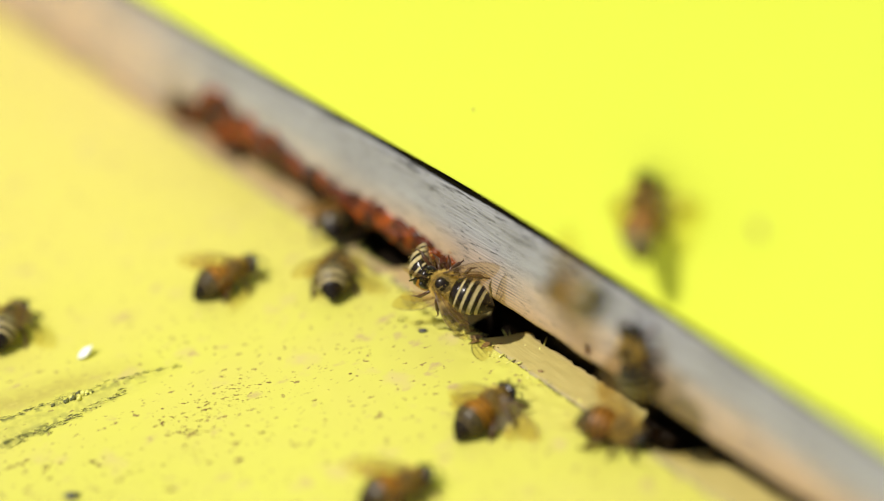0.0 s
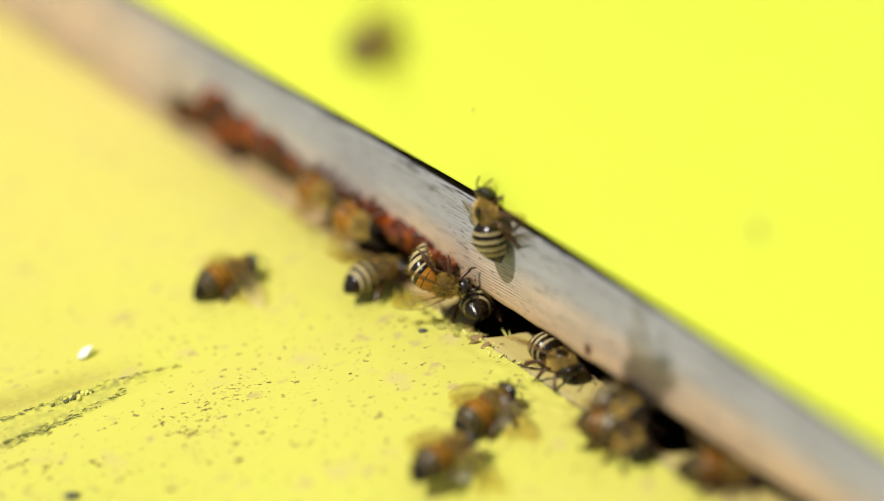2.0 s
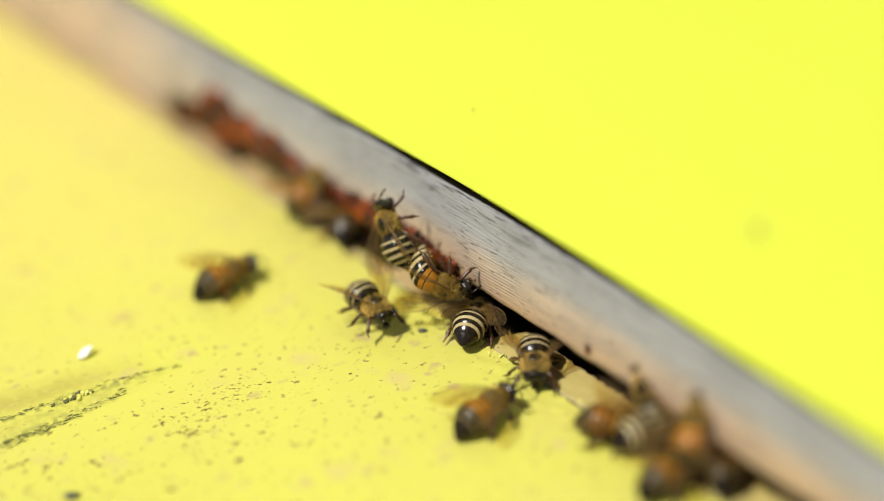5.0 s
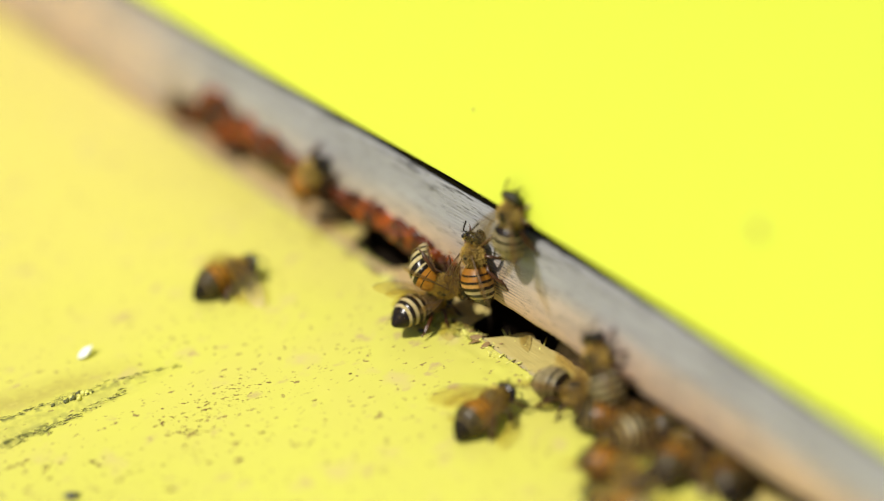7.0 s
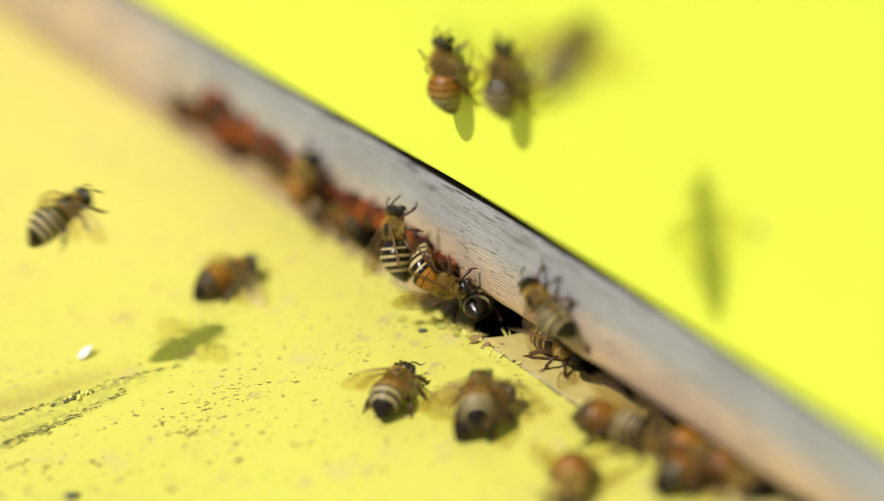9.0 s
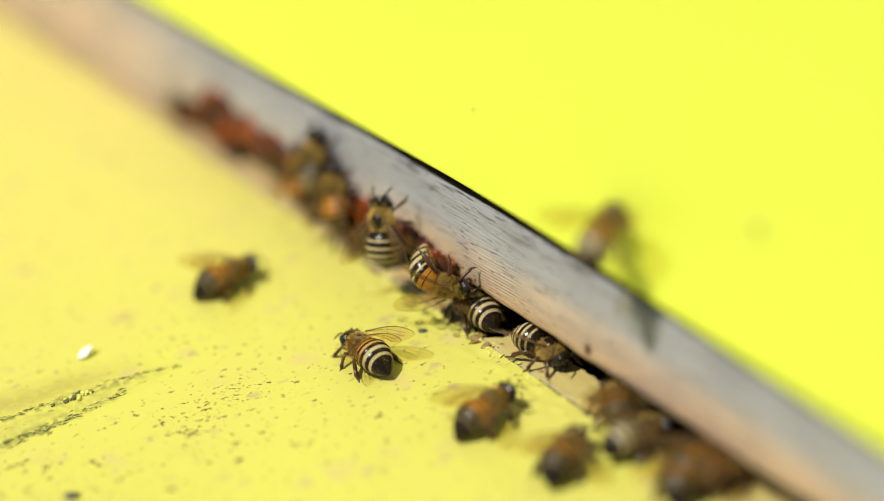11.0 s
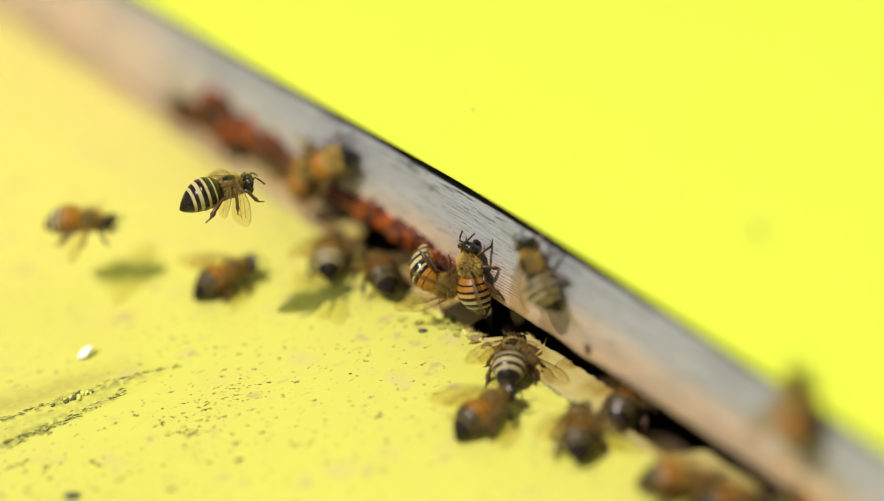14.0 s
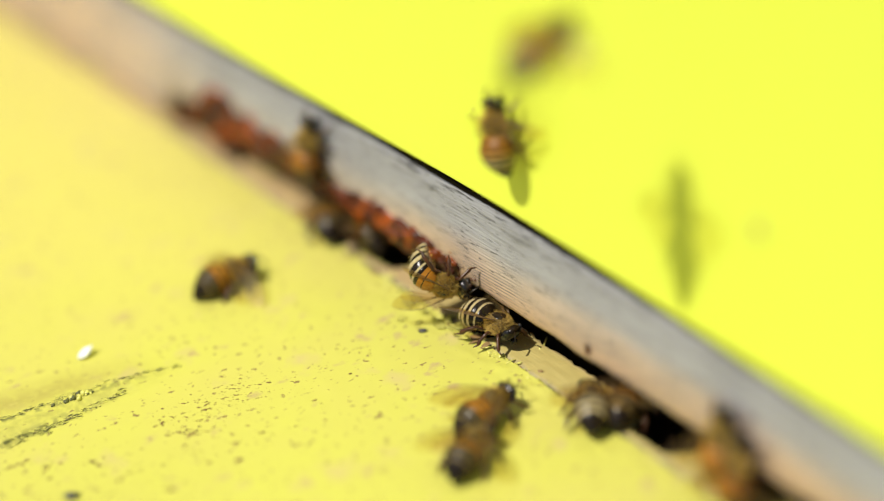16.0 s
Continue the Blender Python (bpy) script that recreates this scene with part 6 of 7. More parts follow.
    walk(bee, [
        (0.00, pose(0.01987, -0.00150, 0.12459, -90.0, -88.8, 180.0)), (0.75, pose(0.06045, -0.05690, 0.13320, 0.0, -5.7, 84.3)), (0.90, pose(0.04285, -0.05690, 0.10041, 0.0, -5.7, 84.3)),
        (1.00, pose(0.05545, -0.05690, 0.11005, 0.0, -5.7, 84.3)), (1.20, pose(0.02930, -0.05694, 0.11165, 0.0, -5.6, 101.3)), (1.30, pose(-0.03634, -0.05694, 0.09798, 0.0, -5.6, 101.3)),
        (1.40, pose(-0.02219, -0.05690, 0.09250, 0.0, -5.7, 84.3)), (1.50, pose(-0.00657, -0.05690, 0.10659, 0.0, -5.7, 84.3)), (1.60, pose(0.04474, -0.05690, 0.13970, 0.0, -5.7, 84.3)),
        (1.75, pose(0.07754, -0.05690, 0.16940, 0.0, -5.7, 84.3)), (2.40, pose(0.01987, -0.00150, 0.12459, -90.0, -88.8, 180.0)), (6.05, pose(0.01987, -0.00150, 0.12459, -90.0, -88.8, 180.0)),
        (6.12, pose(0.01994, -0.03075, 0.17230, -18.1, -45.9, 133.4)), (6.20, pose(0.02000, -0.06000, 0.22000, 0.0, -5.0, 150.0)), (6.30, pose(0.00723, -0.07051, 0.19403, 0.0, -0.0, 168.7)),
        (6.40, pose(-0.01413, -0.05258, 0.11952, 0.0, -0.0, 153.4)), (6.50, pose(-0.08393, -0.05661, 0.05239, 0.0, -0.0, 163.3)), (6.60, pose(-0.03334, -0.01635, 0.01235, 0.0, -29.1, -169.0)),
        (6.75, pose(-0.11536, -0.08615, 0.04823, 0.0, -0.0, 163.3)), (7.10, pose(-0.13326, -0.08810, 0.05674, 0.0, -0.0, 126.9)), (7.20, pose(-0.09534, -0.06037, 0.06059, 0.0, -0.0, 108.4)),
        (7.35, pose(-0.15135, -0.08651, 0.06597, 0.0, -0.0, 143.1)), (7.70, pose(0.00000, -0.06000, 0.22000, 0.0, -5.0, 120.0)), (7.80, pose(0.00993, -0.03075, 0.17230, -9.5, -47.0, 112.2)),
        (7.90, pose(0.01987, -0.00150, 0.12459, -90.0, -88.8, 180.0)), (8.00, pose(0.01072, -0.01050, 0.10118, 90.0, -27.1, 0.0)), (8.05, pose(0.02381, -0.03663, 0.12319, 38.9, -31.0, 44.6)),
        (8.10, pose(0.03690, -0.06276, 0.14519, 0.0, -5.5, 76.0)), (8.20, pose(0.04667, -0.06276, 0.10169, 0.0, -5.5, 76.0)), (8.30, pose(0.02728, -0.06276, 0.12652, 0.0, -5.5, 76.0)),
        (8.40, pose(0.04675, -0.06276, 0.13152, 0.0, -5.5, 76.0)), (8.50, pose(0.05902, -0.06276, 0.12758, 0.0, -5.5, 76.0)), (8.65, pose(0.07432, -0.01736, 0.08635, 0.0, -36.2, 107.8)),
        (8.80, pose(0.04948, -0.00551, 0.05656, 0.0, -8.5, 79.0)), (9.00, pose(0.05966, -0.02213, 0.06877, 0.0, -31.0, 111.7)), (9.20, pose(0.05593, -0.02895, 0.10070, 0.0, -31.0, 111.7)),
        (9.90, pose(-0.00568, -0.00150, 0.12775, 90.0, -89.1, 0.0)), (14.20, pose(-0.00568, -0.00150, 0.12775, 90.0, -89.1, 0.0)), (14.45, pose(-0.06000, -0.04500, 0.19000, 0.0, -5.7, 84.3)),
        (14.60, pose(-0.01873, -0.03954, 0.07955, 0.0, -5.7, 84.3)), (14.80, pose(-0.01743, -0.03954, 0.08201, 0.0, -5.7, 84.3)), (14.95, pose(0.01334, -0.03954, 0.13365, 0.0, -5.7, 84.3)),
        (15.20, pose(0.03627, -0.02455, 0.04754, 0.0, -19.9, 79.5)), (15.45, pose(0.11386, -0.05150, 0.10925, 90.0, -58.7, 0.0)), (16.00, pose(0.03161, -0.00150, 0.12664, -90.0, -87.9, 180.0)),
    ])
    flap(bee, [(0.63, 1.87), (6.20, 7.50), (8.00, 9.32), (14.38, 15.57)])
    # wall goer
    bee = one("amber")
    walk(bee, [
        (0.00, pose(-0.02609, 0.02500, 0.00020, -0.0, -0.0, -90.0)), (10.80, pose(-0.02609, 0.02500, 0.00020, -0.0, -0.0, -90.0)), (10.95, pose(-0.02310, 0.01235, 0.00925, -52.5, -3.5, -142.5)),
        (11.10, pose(-0.02011, -0.00030, 0.01830, -90.0, -44.6, 180.0)), (11.30, pose(-0.02005, -0.00150, 0.02529, -90.0, -39.2, 180.0)), (11.50, pose(-0.02086, -0.00150, 0.03341, -90.0, -54.4, 180.0)),
        (11.80, pose(-0.02388, -0.00230, 0.04032, -90.0, -88.8, 180.0)), (11.85, pose(-0.03744, -0.01435, 0.04018, -36.0, -40.8, 176.5)), (11.90, pose(-0.05100, -0.02640, 0.04005, 0.0, -4.5, -148.4)),
        (12.00, pose(-0.10929, -0.06314, 0.09389, 0.0, -11.1, 168.7)), (12.15, pose(-0.23910, -0.08050, 0.08872, 0.0, -11.1, 168.7)), (12.43, pose(-0.19955, -0.04100, 0.09936, -12.3, -52.5, 136.6)),
        (12.70, pose(-0.16000, -0.00150, 0.11000, 90.0, -75.6, 0.0)), (16.00, pose(-0.16000, -0.00150, 0.11000, 90.0, -75.6, 0.0)),
    ])
    flap(bee, [(11.40, 12.60)])
    # bar leaver
    bee = one("dark")
    walk(bee, [
        (0.00, pose(-0.03289, 0.02500, 0.00020, -0.0, -0.0, -90.0)), (9.50, pose(-0.03289, 0.02500, 0.00020, -0.0, -0.0, -90.0)), (9.67, pose(-0.03232, 0.01657, 0.00408, 39.1, -13.5, -50.9)),
        (9.83, pose(-0.03176, 0.00813, 0.00796, 67.8, -46.8, -22.2)), (10.00, pose(-0.03119, -0.00030, 0.01184, 90.0, -87.6, 0.0)), (11.30, pose(-0.03223, -0.00030, 0.01468, -90.0, -83.9, 180.0)),
        (11.80, pose(-0.02777, -0.00030, 0.01701, -90.0, -74.4, 180.0)), (12.30, pose(-0.02760, -0.00030, 0.02168, -90.0, -74.3, 180.0)), (12.50, pose(-0.02927, -0.00030, 0.02156, -90.0, -64.4, 180.0)),
        (12.80, pose(-0.03080, -0.00150, 0.02353, -90.0, -50.3, 180.0)), (13.00, pose(-0.03580, -0.00150, 0.02446, -90.0, -27.1, 180.0)), (13.30, pose(-0.03583, -0.00150, 0.02577, -90.0, -19.9, 180.0)),
        (13.50, pose(-0.03749, -0.00650, 0.02614, -90.0, 5.1, 180.0)), (13.62, pose(-0.04908, -0.00750, 0.03689, -90.0, -8.4, 180.0)), (13.75, pose(-0.06264, -0.00550, 0.05517, -90.0, -54.2, 180.0)),
        (14.10, pose(-0.06999, -0.00150, 0.09075, 90.0, -84.3, 0.0)), (16.00, pose(-0.06999, -0.00150, 0.09075, 90.0, -84.3, 0.0)),
    ])
    flap(bee, [(13.38, 13.87)])
    # slot low
    bee = one("dusky")
    walk(bee, [
        (0.00, pose(-0.02297, 0.02500, 0.00020, -0.0, -0.0, -90.0)), (9.60, pose(-0.02297, 0.02500, 0.00020, -0.0, -0.0, -90.0)), (9.85, pose(-0.02373, 0.01224, 0.00010, 0.0, -0.0, -133.2)),
        (10.10, pose(-0.02449, -0.00051, 0.00000, 0.0, -0.0, -176.4)), (11.50, pose(-0.02594, -0.00043, 0.00000, 0.0, -0.0, -176.4)), (12.30, pose(-0.02950, 0.00201, 0.00000, 0.0, -0.0, 173.9)),
        (13.00, pose(-0.02858, 0.00066, 0.00000, 0.0, -0.0, 166.6)), (13.30, pose(-0.00992, -0.00486, 0.00000, 0.0, -0.0, 174.4)), (13.50, pose(-0.00883, -0.00476, 0.00000, 0.0, -0.0, 166.7)),
        (14.00, pose(-0.01207, -0.00423, 0.00000, 0.0, -0.0, 160.5)), (14.50, pose(-0.01688, -0.00239, 0.00000, 0.0, -0.0, 166.7)), (15.00, pose(-0.02460, 0.00105, 0.00000, 0.0, -0.0, 160.4)),
        (16.00, pose(-0.02495, 0.00217, 0.00000, 0.0, -0.0, 166.4)),
    ])
    # amber explorer
    bee = one("amber")
    walk(bee, [
        (0.00, pose(0.02148, 0.02500, 0.00020, -0.0, -0.0, -90.0)), (11.20, pose(0.02148, 0.02500, 0.00020, -0.0, -0.0, -90.0)), (11.50, pose(0.01736, -0.00415, 0.00000, 0.0, -0.0, -145.6)),
        (11.80, pose(0.01740, -0.00998, -0.00106, -7.7, 2.1, -164.8)), (12.00, pose(0.01517, -0.01191, -0.00134, -7.9, 1.3, -170.4)), (12.30, pose(0.00950, -0.01581, -0.00188, -7.9, 1.4, -170.1)),
        (12.50, pose(0.00638, -0.01522, -0.00180, -7.9, -1.4, 170.1)), (12.80, pose(0.00032, -0.01210, -0.00136, -5.8, -5.5, 136.4)), (13.00, pose(-0.00438, -0.01063, -0.00116, -6.3, -4.9, 142.6)),
        (13.30, pose(-0.01237, -0.01270, -0.00145, -7.6, -2.4, 162.7)), (13.50, pose(-0.01767, -0.01564, -0.00186, -8.0, 0.0, -179.8)), (13.80, pose(-0.01685, -0.01100, -0.00020, -4.9, -6.3, 127.7)),
        (14.00, pose(-0.02258, -0.00554, -0.00044, -6.2, -5.1, 140.6)), (14.30, pose(-0.03071, -0.00673, -0.00061, -8.0, 0.5, -176.3)), (14.50, pose(-0.03124, -0.00874, -0.00089, -7.1, 3.7, -153.0)),
        (14.75, pose(-0.03085, -0.00672, -0.00061, -6.5, -4.7, 144.4)), (15.00, pose(-0.03046, -0.00469, -0.00032, 1.3, -7.9, 80.9)), (15.40, pose(-0.03662, 0.02500, 0.00020, 0.0, -0.0, 90.0)),
        (16.00, pose(-0.03662, 0.02500, 0.00020, 0.0, -0.0, 90.0)),
    ])
    flap(bee, [(13.68, 13.92)])
    # slot amber
    bee = one("amber")
    walk(bee, [
        (0.00, pose(0.01137, 0.02500, 0.00020, -0.0, -0.0, -90.0)), (11.00, pose(0.01137, 0.02500, 0.00020, -0.0, -0.0, -90.0)), (11.25, pose(0.01011, 0.01240, 0.00010, 0.0, -0.0, -142.2)),
        (11.50, pose(0.00885, -0.00020, 0.00000, 0.0, -0.0, 165.7)), (11.90, pose(0.01141, -0.00025, 0.00397, -41.2, -20.6, 164.5)), (12.30, pose(0.01397, -0.00030, 0.00795, -90.0, -36.1, 180.0)),
        (12.50, pose(0.01715, -0.00030, 0.00691, -90.0, -1.8, -180.0)), (12.80, pose(0.01526, -0.00030, 0.00578, -90.0, 18.3, 180.0)), (13.00, pose(0.01289, -0.00030, 0.00598, -90.0, 11.3, 180.0)),
        (13.10, pose(0.01214, 0.01235, 0.00309, -41.9, 24.6, -131.9)), (13.20, pose(0.01138, 0.02500, 0.00020, -0.0, -0.0, -90.0)), (16.00, pose(0.01138, 0.02500, 0.00020, -0.0, -0.0, -90.0)),
    ])
    # slot tail
    bee = one("dark")
    walk(bee, [
        (0.00, pose(0.01430, 0.02500, 0.00020, -0.0, -0.0, -90.0)), (9.90, pose(0.01430, 0.02500, 0.00020, -0.0, -0.0, -90.0)), (10.15, pose(0.01248, 0.01277, 0.00010, 0.0, -0.0, -138.2)),
        (10.40, pose(0.01066, 0.00054, 0.00000, 0.0, -0.0, 173.6)), (11.30, pose(0.00621, 0.00057, 0.00000, 0.0, -0.0, 173.6)), (12.00, pose(0.00881, -0.00319, 0.00000, 0.0, -0.0, 159.5)),
        (12.30, pose(0.01100, -0.00553, 0.00000, 0.0, -0.0, 153.9)), (12.50, pose(0.01005, -0.00591, 0.00000, 0.0, -0.0, 151.4)), (12.65, pose(0.00776, 0.00955, 0.00010, 0.0, -0.0, -149.3)),
        (12.80, pose(0.00547, 0.02500, 0.00020, -0.0, -0.0, -90.0)), (16.00, pose(0.00547, 0.02500, 0.00020, -0.0, -0.0, -90.0)),
    ])
    # late climber
    bee = one("amber")
    walk(bee, [
        (0.00, pose(0.00694, 0.02500, 0.00020, -0.0, -0.0, -90.0)), (13.10, pose(0.00694, 0.02500, 0.00020, -0.0, -0.0, -90.0)), (13.20, pose(0.00754, 0.01235, 0.00564, -53.4, -9.0, -143.4)),
        (13.30, pose(0.00815, -0.00030, 0.01109, -90.0, -54.5, 180.0)), (13.80, pose(0.00862, -0.00030, 0.00984, -90.0, -73.2, 180.0)), (14.00, pose(0.01139, -0.00030, 0.01204, -90.0, -73.1, 180.0)),
        (14.30, pose(0.01166, -0.00030, 0.01413, -90.0, -73.0, 180.0)), (14.80, pose(0.01339, -0.00030, 0.01580, -90.0, -81.5, 180.0)), (15.30, pose(0.01379, -0.00030, 0.01841, -90.0, -81.5, 180.0)),
        (15.50, pose(0.01563, -0.00030, 0.01920, -90.0, -81.4, 180.0)), (15.80, pose(0.01927, -0.00150, 0.02922, -90.0, -72.7, 180.0)), (16.00, pose(0.01998, -0.00250, 0.03993, -90.0, -76.1, 180.0)),
    ])
    flap(bee, [(15.88, 16.00)])
    # pollen carrier
    bee = one("pollen")
    walk(bee, [
        (0.00, pose(-0.08222, -0.00150, 0.14153, 90.0, -82.9, 0.0)), (13.70, pose(-0.08222, -0.00150, 0.14153, 90.0, -82.9, 0.0)), (14.00, pose(-0.11797, -0.03848, 0.16078, 22.1, -45.4, 50.5)),
        (14.30, pose(-0.03372, -0.07546, 0.02003, 5.8, -5.5, 43.2)), (14.40, pose(0.01193, -0.05327, 0.01847, 0.0, -20.1, 87.7)), (14.50, pose(0.01379, -0.02799, 0.02454, 0.0, -23.7, 91.0)),
        (14.60, pose(0.02347, -0.02975, 0.00121, -4.1, -6.8, 121.3)), (14.70, pose(0.00606, -0.02249, 0.00324, -0.7, -8.0, 95.1)), (14.80, pose(-0.00537, -0.00723, -0.00068, -4.3, -6.8, 122.4)),
        (15.00, pose(-0.00238, -0.00634, 0.00046, -2.4, -7.6, 107.8)), (15.15, pose(0.00888, -0.00227, 0.00000, 0.0, -0.0, 73.8)), (15.30, pose(0.00775, 0.00456, 0.00000, 0.0, -0.0, 127.4)),
        (15.50, pose(0.00886, 0.00469, 0.00000, 0.0, -0.0, 142.8)), (15.75, pose(0.01573, 0.02500, 0.00020, 0.0, -0.0, 90.0)), (16.00, pose(0.01573, 0.02500, 0.00020, 0.0, -0.0, 90.0)),
    ])
    flap(bee, [(14.18, 15.12)])
    # left facer
    bee = one("dark")
    walk(bee, [
        (0.00, pose(0.01432, 0.02500, 0.00020, -0.0, -0.0, -90.0)), (12.20, pose(0.01432, 0.02500, 0.00020, -0.0, -0.0, -90.0)), (12.50, pose(0.02008, -0.00805, 0.00000, -0.0, -0.0, -47.1)),
        (12.65, pose(0.01901, -0.01181, -0.00093, -1.7, 4.0, -91.2)), (12.80, pose(0.01795, -0.01557, -0.00185, -5.7, 5.6, -135.6)), (13.00, pose(0.01935, -0.03212, -0.00115, -3.8, 7.1, -118.4)),
        (13.30, pose(0.01548, -0.03435, -0.00146, -4.8, 6.4, -127.0)), (13.33, pose(0.00845, -0.04272, 0.00395, -6.0, 2.8, 179.9)), (13.37, pose(0.00142, -0.05108, 0.00937, -3.8, -0.3, 127.0)),
        (13.40, pose(-0.00561, -0.05945, 0.01478, 0.0, -0.4, 74.0)), (13.50, pose(-0.05945, -0.07601, 0.01167, 0.0, -0.4, 74.0)), (14.00, pose(-0.06465, -0.08160, 0.02406, 0.0, -0.4, 74.0)),
        (16.00, pose(-0.06465, -0.08160, 0.02406, 0.0, -0.4, 74.0)),
    ])
    flap(bee, [(12.88, 13.60)])
    # bottom roamer
    bee = one("dusky")
    walk(bee, [
        (0.00, pose(0.07018, -0.03050, -0.00395, -6.3, -5.0, 141.7)), (11.30, pose(0.07018, -0.03050, -0.00395, -6.3, -5.0, 141.7)), (12.50, pose(0.05368, -0.02204, -0.00276, -7.2, -3.4, 154.6)),
        (12.80, pose(0.04313, -0.01687, -0.00203, -7.6, -2.6, 161.0)), (13.00, pose(0.03914, -0.01370, -0.00159, -4.3, -6.8, 122.5)), (13.30, pose(0.03813, -0.00877, -0.00089, -1.9, -7.8, 104.1)),
        (13.50, pose(0.03993, -0.00696, -0.00064, -0.3, -8.0, 92.0)), (13.80, pose(0.04339, -0.00589, -0.00049, -4.2, -6.8, 121.5)), (14.00, pose(0.04403, -0.00689, -0.00063, -6.2, -5.0, 141.4)),
        (14.30, pose(0.04818, -0.01225, -0.00138, -5.6, 5.7, -135.0)), (14.50, pose(0.04887, -0.01646, -0.00198, -3.8, 7.0, -118.6)), (14.80, pose(0.04667, -0.01830, -0.00224, -3.8, 7.0, -118.6)),
        (15.00, pose(0.04870, -0.02699, -0.00053, -2.3, 7.6, -107.1)), (15.30, pose(0.03993, -0.02755, -0.00353, -5.6, 5.7, -134.9)), (15.50, pose(0.03620, -0.02426, -0.00307, -8.0, -0.4, 176.9)),
        (15.80, pose(0.03442, -0.02024, -0.00251, -5.2, -6.1, 130.8)), (16.00, pose(0.03698, -0.02061, -0.00256, -3.9, -7.0, 119.0)),
    ])
    flap(bee, [(14.88, 15.12)])
    # right climber
    bee = one("amber")
    walk(bee, [
        (0.00, pose(0.07933, 0.02500, 0.00020, -0.0, -0.0, -90.0)), (13.20, pose(0.07933, 0.02500, 0.00020, -0.0, -0.0, -90.0)), (13.30, pose(0.08040, 0.01657, 0.00466, -39.0, -12.2, -129.0)),
        (13.40, pose(0.08147, 0.00813, 0.00911, -67.9, -44.5, -157.9)), (13.50, pose(0.08254, -0.00030, 0.01357, -90.0, -84.6, 180.0)), (13.80, pose(0.08103, -0.00030, 0.01680, -90.0, -84.7, 180.0)),
        (14.00, pose(0.08305, -0.00030, 0.02310, -90.0, -84.5, 180.0)), (14.30, pose(0.08637, -0.00150, 0.03238, -90.0, -86.9, 180.0)), (14.50, pose(0.08734, -0.00150, 0.03446, 90.0, -89.5, -0.0)),
        (14.80, pose(0.08344, -0.00150, 0.03741, -90.0, -77.7, 180.0)), (15.00, pose(0.08154, -0.00150, 0.03862, -90.0, -77.8, 180.0)), (15.30, pose(0.07716, -0.00109, 0.04516, -63.5, -49.5, 159.2)),
        (15.50, pose(0.07601, -0.00147, 0.04953, -57.7, -50.3, 151.7)), (15.60, pose(0.07711, -0.00430, 0.05161, 0.0, -41.1, 103.5)), (15.70, pose(0.08024, -0.01485, 0.05789, 0.0, -19.9, 79.5)),
        (15.80, pose(0.05931, -0.01068, 0.03955, 0.0, -15.8, 76.6)), (16.00, pose(0.05495, -0.02194, 0.06788, 0.0, -27.2, 94.7)),
    ])
    flap(bee, [(15.18, 16.00)])
    # upper left flier
    bee = one("dark")
    walk(bee, [
        (0.00, pose(0.06275, 0.02500, 0.00020, -0.0, -0.0, -90.0)), (14.00, pose(0.06275, 0.02500, 0.00020, -0.0, -0.0, -90.0)), (14.07, pose(0.05648, 0.01797, 0.00010, 0.0, -0.0, -150.2)),
        (14.15, pose(0.05021, 0.01095, 0.00000, 0.0, -0.0, 149.5)), (14.30, pose(0.05390, -0.00113, 0.01643, -55.4, -34.6, -147.4)), (14.40, pose(0.03093, -0.00547, 0.02109, -57.2, -30.5, -144.1)),
        (14.50, pose(0.00663, -0.00984, 0.02778, -55.4, -34.6, -147.4)), (14.60, pose(-0.01774, -0.01751, 0.03946, 18.2, -60.6, 123.3)), (14.70, pose(-0.03447, -0.02830, 0.04482, 35.4, -34.6, 75.4)),
        (14.80, pose(-0.03667, -0.03536, 0.03643, 25.4, -34.6, 75.4)), (14.95, pose(-0.11333, -0.00742, 0.03161, -6.4, -4.9, 142.7)), (15.27, pose(-0.11069, -0.00446, 0.06207, -13.9, -48.5, 123.6)),
        (15.60, pose(-0.10804, -0.00150, 0.09253, 90.0, -81.5, 0.0)), (16.00, pose(-0.10804, -0.00150, 0.09253, 90.0, -81.5, 0.0)),
    ])
    flap(bee, [(14.18, 15.39)])
    # slot leaver
    bee = one("dark")
    walk(bee, [
        (0.00, pose(-0.03120, 0.02500, 0.00020, -0.0, -0.0, -90.0)), (13.70, pose(-0.03120, 0.02500, 0.00020, -0.0, -0.0, -90.0)), (13.82, pose(-0.04079, 0.00030, 0.00000, 0.0, -0.0, -126.0)),
        (13.86, pose(-0.03866, -0.00300, 0.00276, -4.2, -0.8, -169.5)), (13.90, pose(-0.03653, -0.00630, 0.00551, -6.7, -4.4, 147.1)), (14.00, pose(-0.01650, -0.02837, 0.01952, 0.0, -8.5, 79.0)),
        (14.15, pose(-0.07247, -0.01186, 0.01887, -6.9, -4.0, 149.8)), (14.38, pose(-0.07031, -0.00668, 0.06401, -18.6, -47.5, 130.9)), (14.60, pose(-0.06816, -0.00150, 0.10916, 90.0, -84.3, 0.0)),
        (16.00, pose(-0.06816, -0.00150, 0.10916, 90.0, -84.3, 0.0)),
    ])
    flap(bee, [(13.86, 14.49)])
    # late lander
    bee = one("amber")
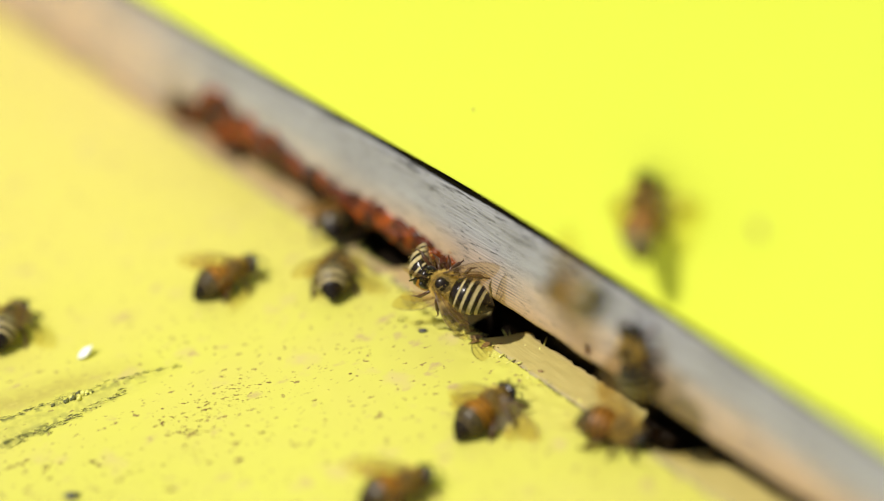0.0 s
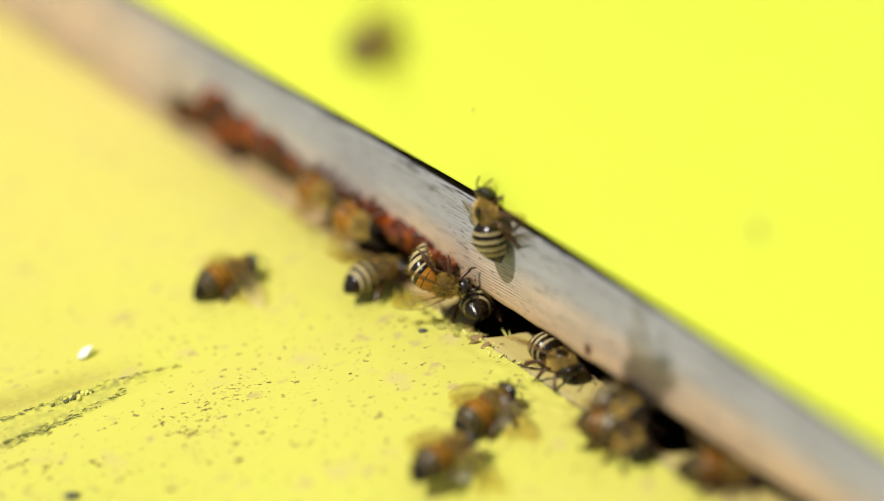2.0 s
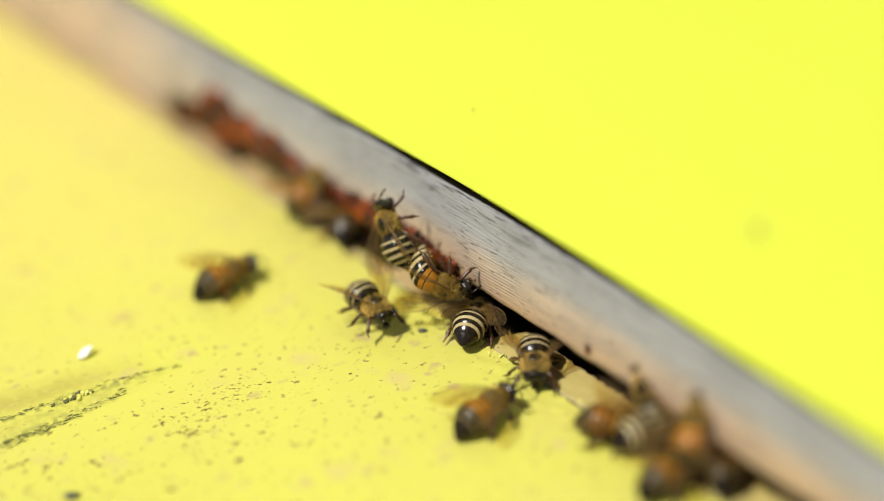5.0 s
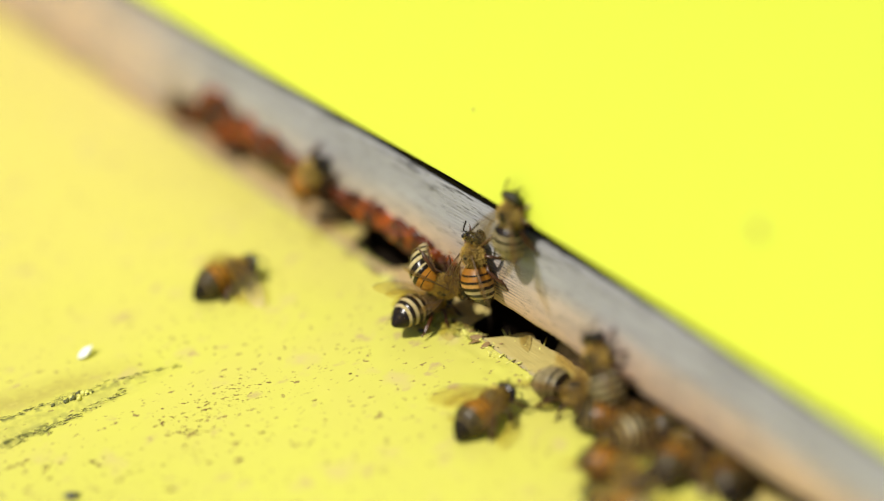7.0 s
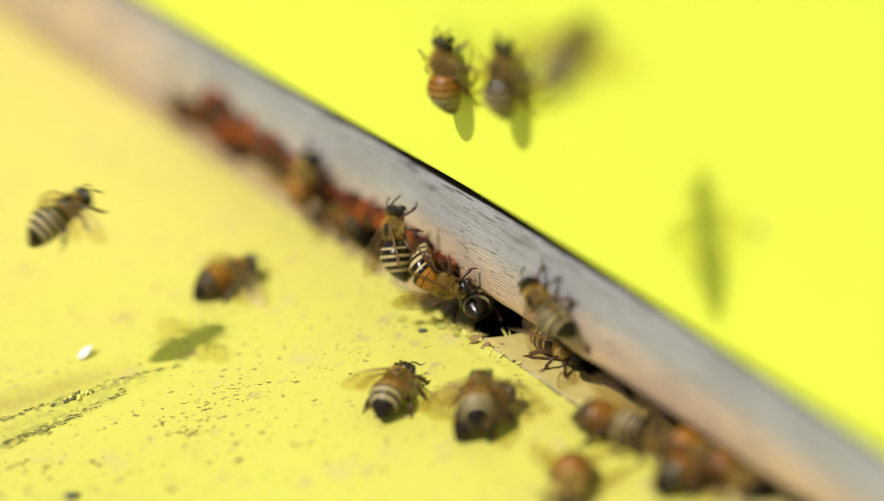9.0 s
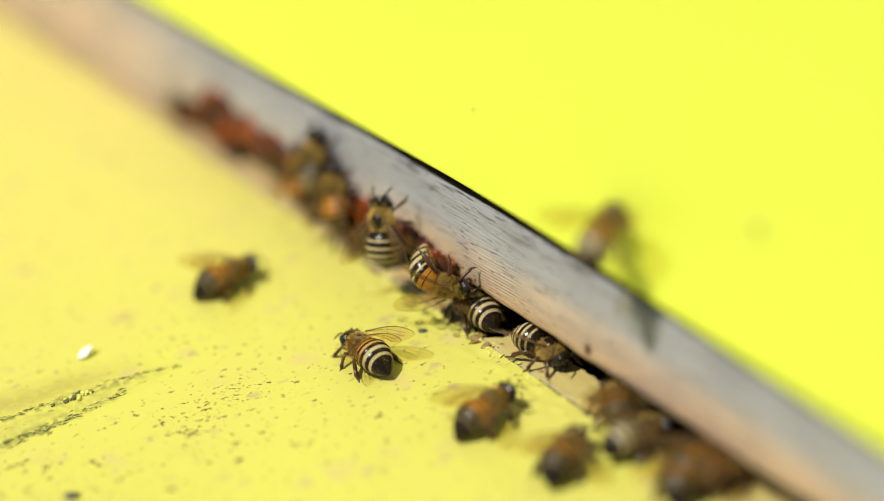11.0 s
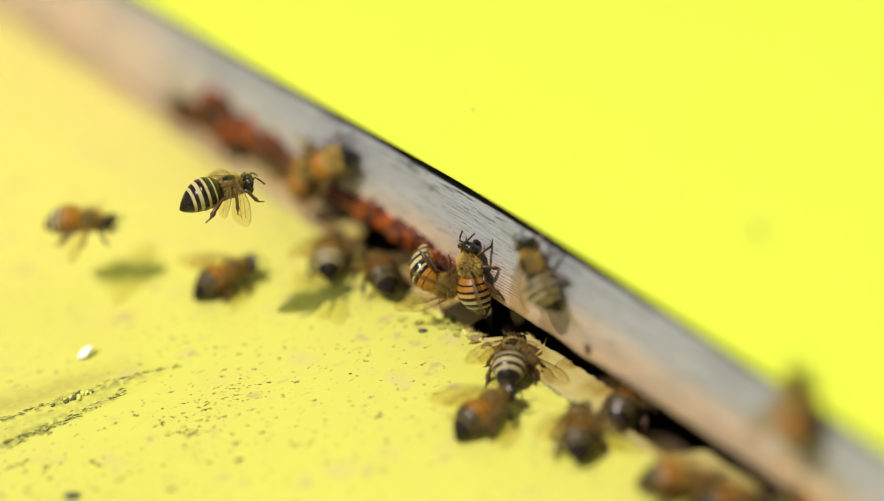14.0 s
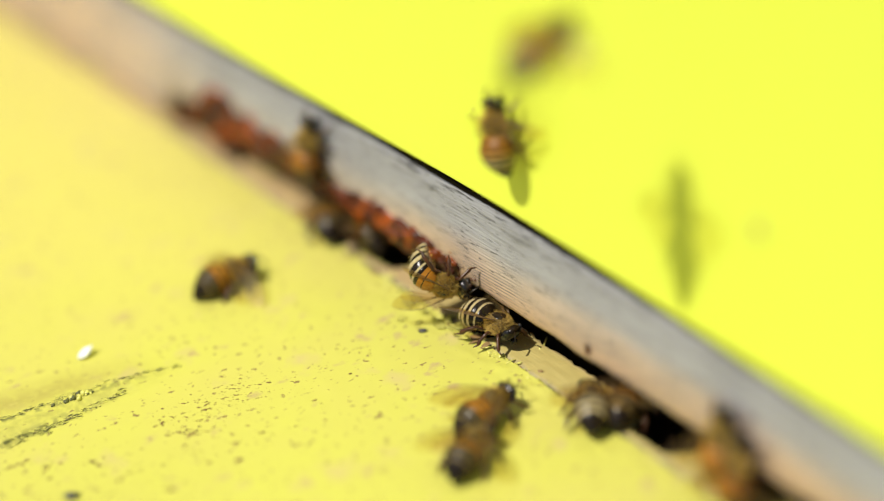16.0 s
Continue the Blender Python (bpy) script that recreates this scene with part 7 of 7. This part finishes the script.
    walk(bee, [
        (0.00, pose(0.08082, -0.00150, 0.14137, -90.0, -83.9, -180.0)), (10.60, pose(0.08082, -0.00150, 0.14137, -90.0, -83.9, -180.0)), (10.88, pose(0.05907, -0.00376, 0.07548, -16.7, -47.0, 118.8)),
        (11.15, pose(0.03732, -0.00601, 0.00959, -4.3, -6.7, 122.7)), (11.30, pose(0.03257, -0.01071, 0.00691, -2.1, -7.7, 105.3)), (11.50, pose(0.03765, -0.02068, 0.00349, -3.4, -7.3, 115.0)),
        (11.80, pose(0.05303, -0.02813, 0.00850, -4.3, -6.7, 122.7)), (12.00, pose(0.03882, -0.02457, 0.00698, -3.4, -7.2, 115.4)), (12.30, pose(0.07878, -0.00343, 0.01601, -3.8, -7.0, 118.5)),
        (12.40, pose(0.07261, -0.00946, 0.01995, -48.6, -14.4, 151.4)), (12.50, pose(0.06645, -0.01550, 0.02389, -90.0, 2.9, 180.0)), (12.60, pose(0.06967, -0.01417, 0.02268, -90.0, 59.2, 180.0)),
        (12.70, pose(0.07290, -0.01283, 0.02147, 90.0, 64.5, -0.0)), (12.80, pose(0.07612, -0.01150, 0.02026, 90.0, 8.1, 0.0)), (12.90, pose(0.07101, -0.00538, 0.01013, 44.4, 9.0, -13.7)),
        (13.00, pose(0.06591, 0.00074, 0.00000, -0.0, -0.0, -23.9)), (13.15, pose(0.06453, 0.01287, 0.00010, 0.0, -0.0, 33.1)), (13.30, pose(0.06315, 0.02500, 0.00020, 0.0, -0.0, 90.0)),
        (16.00, pose(0.06315, 0.02500, 0.00020, 0.0, -0.0, 90.0)),
    ])
    flap(bee, [(11.03, 13.00)])
    # near bar
    bee = one("dusky")
    walk(bee, [
        (0.00, pose(0.06160, 0.02500, 0.00020, -0.0, -0.0, -90.0)), (1.90, pose(0.06160, 0.02500, 0.00020, -0.0, -0.0, -90.0)), (2.00, pose(0.06066, 0.01338, 0.00010, 0.0, -0.0, -158.2)),
        (2.10, pose(0.05973, 0.00177, 0.00000, 0.0, -0.0, 133.5)), (2.40, pose(0.06110, 0.00073, 0.00555, -19.6, -41.8, 127.6)), (2.70, pose(0.06248, -0.00030, 0.01110, -90.0, -79.0, 180.0)),
        (4.00, pose(0.06992, -0.00030, 0.01427, -90.0, -81.7, 180.0)), (4.20, pose(0.06992, -0.00030, 0.01427, -90.0, -81.7, 180.0)), (5.25, pose(0.05915, 0.00170, 0.00555, -12.4, -43.9, 115.9)),
        (6.30, pose(0.05379, 0.00370, 0.00000, 0.0, -0.0, 122.7)), (7.00, pose(0.05039, 0.00447, 0.00000, 0.0, -0.0, 134.2)), (7.50, pose(0.05452, 0.00310, 0.00000, 0.0, -0.0, 69.1)),
        (8.00, pose(0.05866, 0.00174, 0.00000, 0.0, -0.0, 3.9)), (9.20, pose(0.06256, 0.00069, 0.00000, 0.0, -0.0, 4.1)), (10.25, pose(0.06262, 0.00080, 0.00000, 0.0, -0.0, 55.9)),
        (11.30, pose(0.06267, 0.00091, 0.00000, 0.0, -0.0, 107.6)), (12.15, pose(0.06793, 0.00031, 0.00476, -1.3, -45.2, 98.6)), (13.00, pose(0.07319, -0.00030, 0.00952, 90.0, -84.5, 0.0)),
        (13.25, pose(0.07364, -0.00085, 0.00471, 7.9, -44.5, 76.3)), (13.50, pose(0.07408, -0.00141, -0.00010, 0.0, -0.0, 76.1)), (14.50, pose(0.07362, -0.00204, -0.00010, 0.0, -0.0, 76.1)),
        (14.85, pose(0.07160, -0.00117, 0.00402, 6.6, -44.7, 77.7)), (15.20, pose(0.06957, -0.00030, 0.00813, 90.0, -86.4, 0.0)), (15.60, pose(0.06753, -0.00030, 0.00540, 90.0, -75.7, 0.0)),
        (16.00, pose(0.06905, -0.00030, 0.01071, -90.0, -89.7, 180.0)),
    ])
    # edge follower
    bee = one("dusky")
    walk(bee, [
        (0.00, pose(0.07800, 0.02500, 0.00020, 0.0, 0.0, -90.0)), (13.70, pose(0.07800, 0.02500, 0.00020, 0.0, 0.0, -90.0)), (13.80, pose(0.08050, 0.01850, 0.00210, -34.1, -12.2, -124.1)),
        (13.90, pose(0.08300, 0.01200, 0.00400, -60.0, -40.0, -150.0)), (14.10, pose(0.08282, -0.00030, 0.01399, 90.0, -89.8, 0.0)), (14.50, pose(0.08315, -0.00030, 0.01722, 90.0, -87.7, 0.0)),
        (15.00, pose(0.08174, -0.00030, 0.02296, -90.0, -88.2, 180.0)), (15.30, pose(0.07611, -0.00030, 0.01662, -90.0, -87.7, 180.0)), (15.60, pose(0.07476, -0.00030, 0.01723, 90.0, -89.3, 0.0)),
        (15.80, pose(0.07306, -0.00030, 0.01281, -90.0, -88.6, 180.0)), (16.00, pose(0.07272, -0.00030, 0.00799, 90.0, -88.2, 0.0)),
    ])


motions()
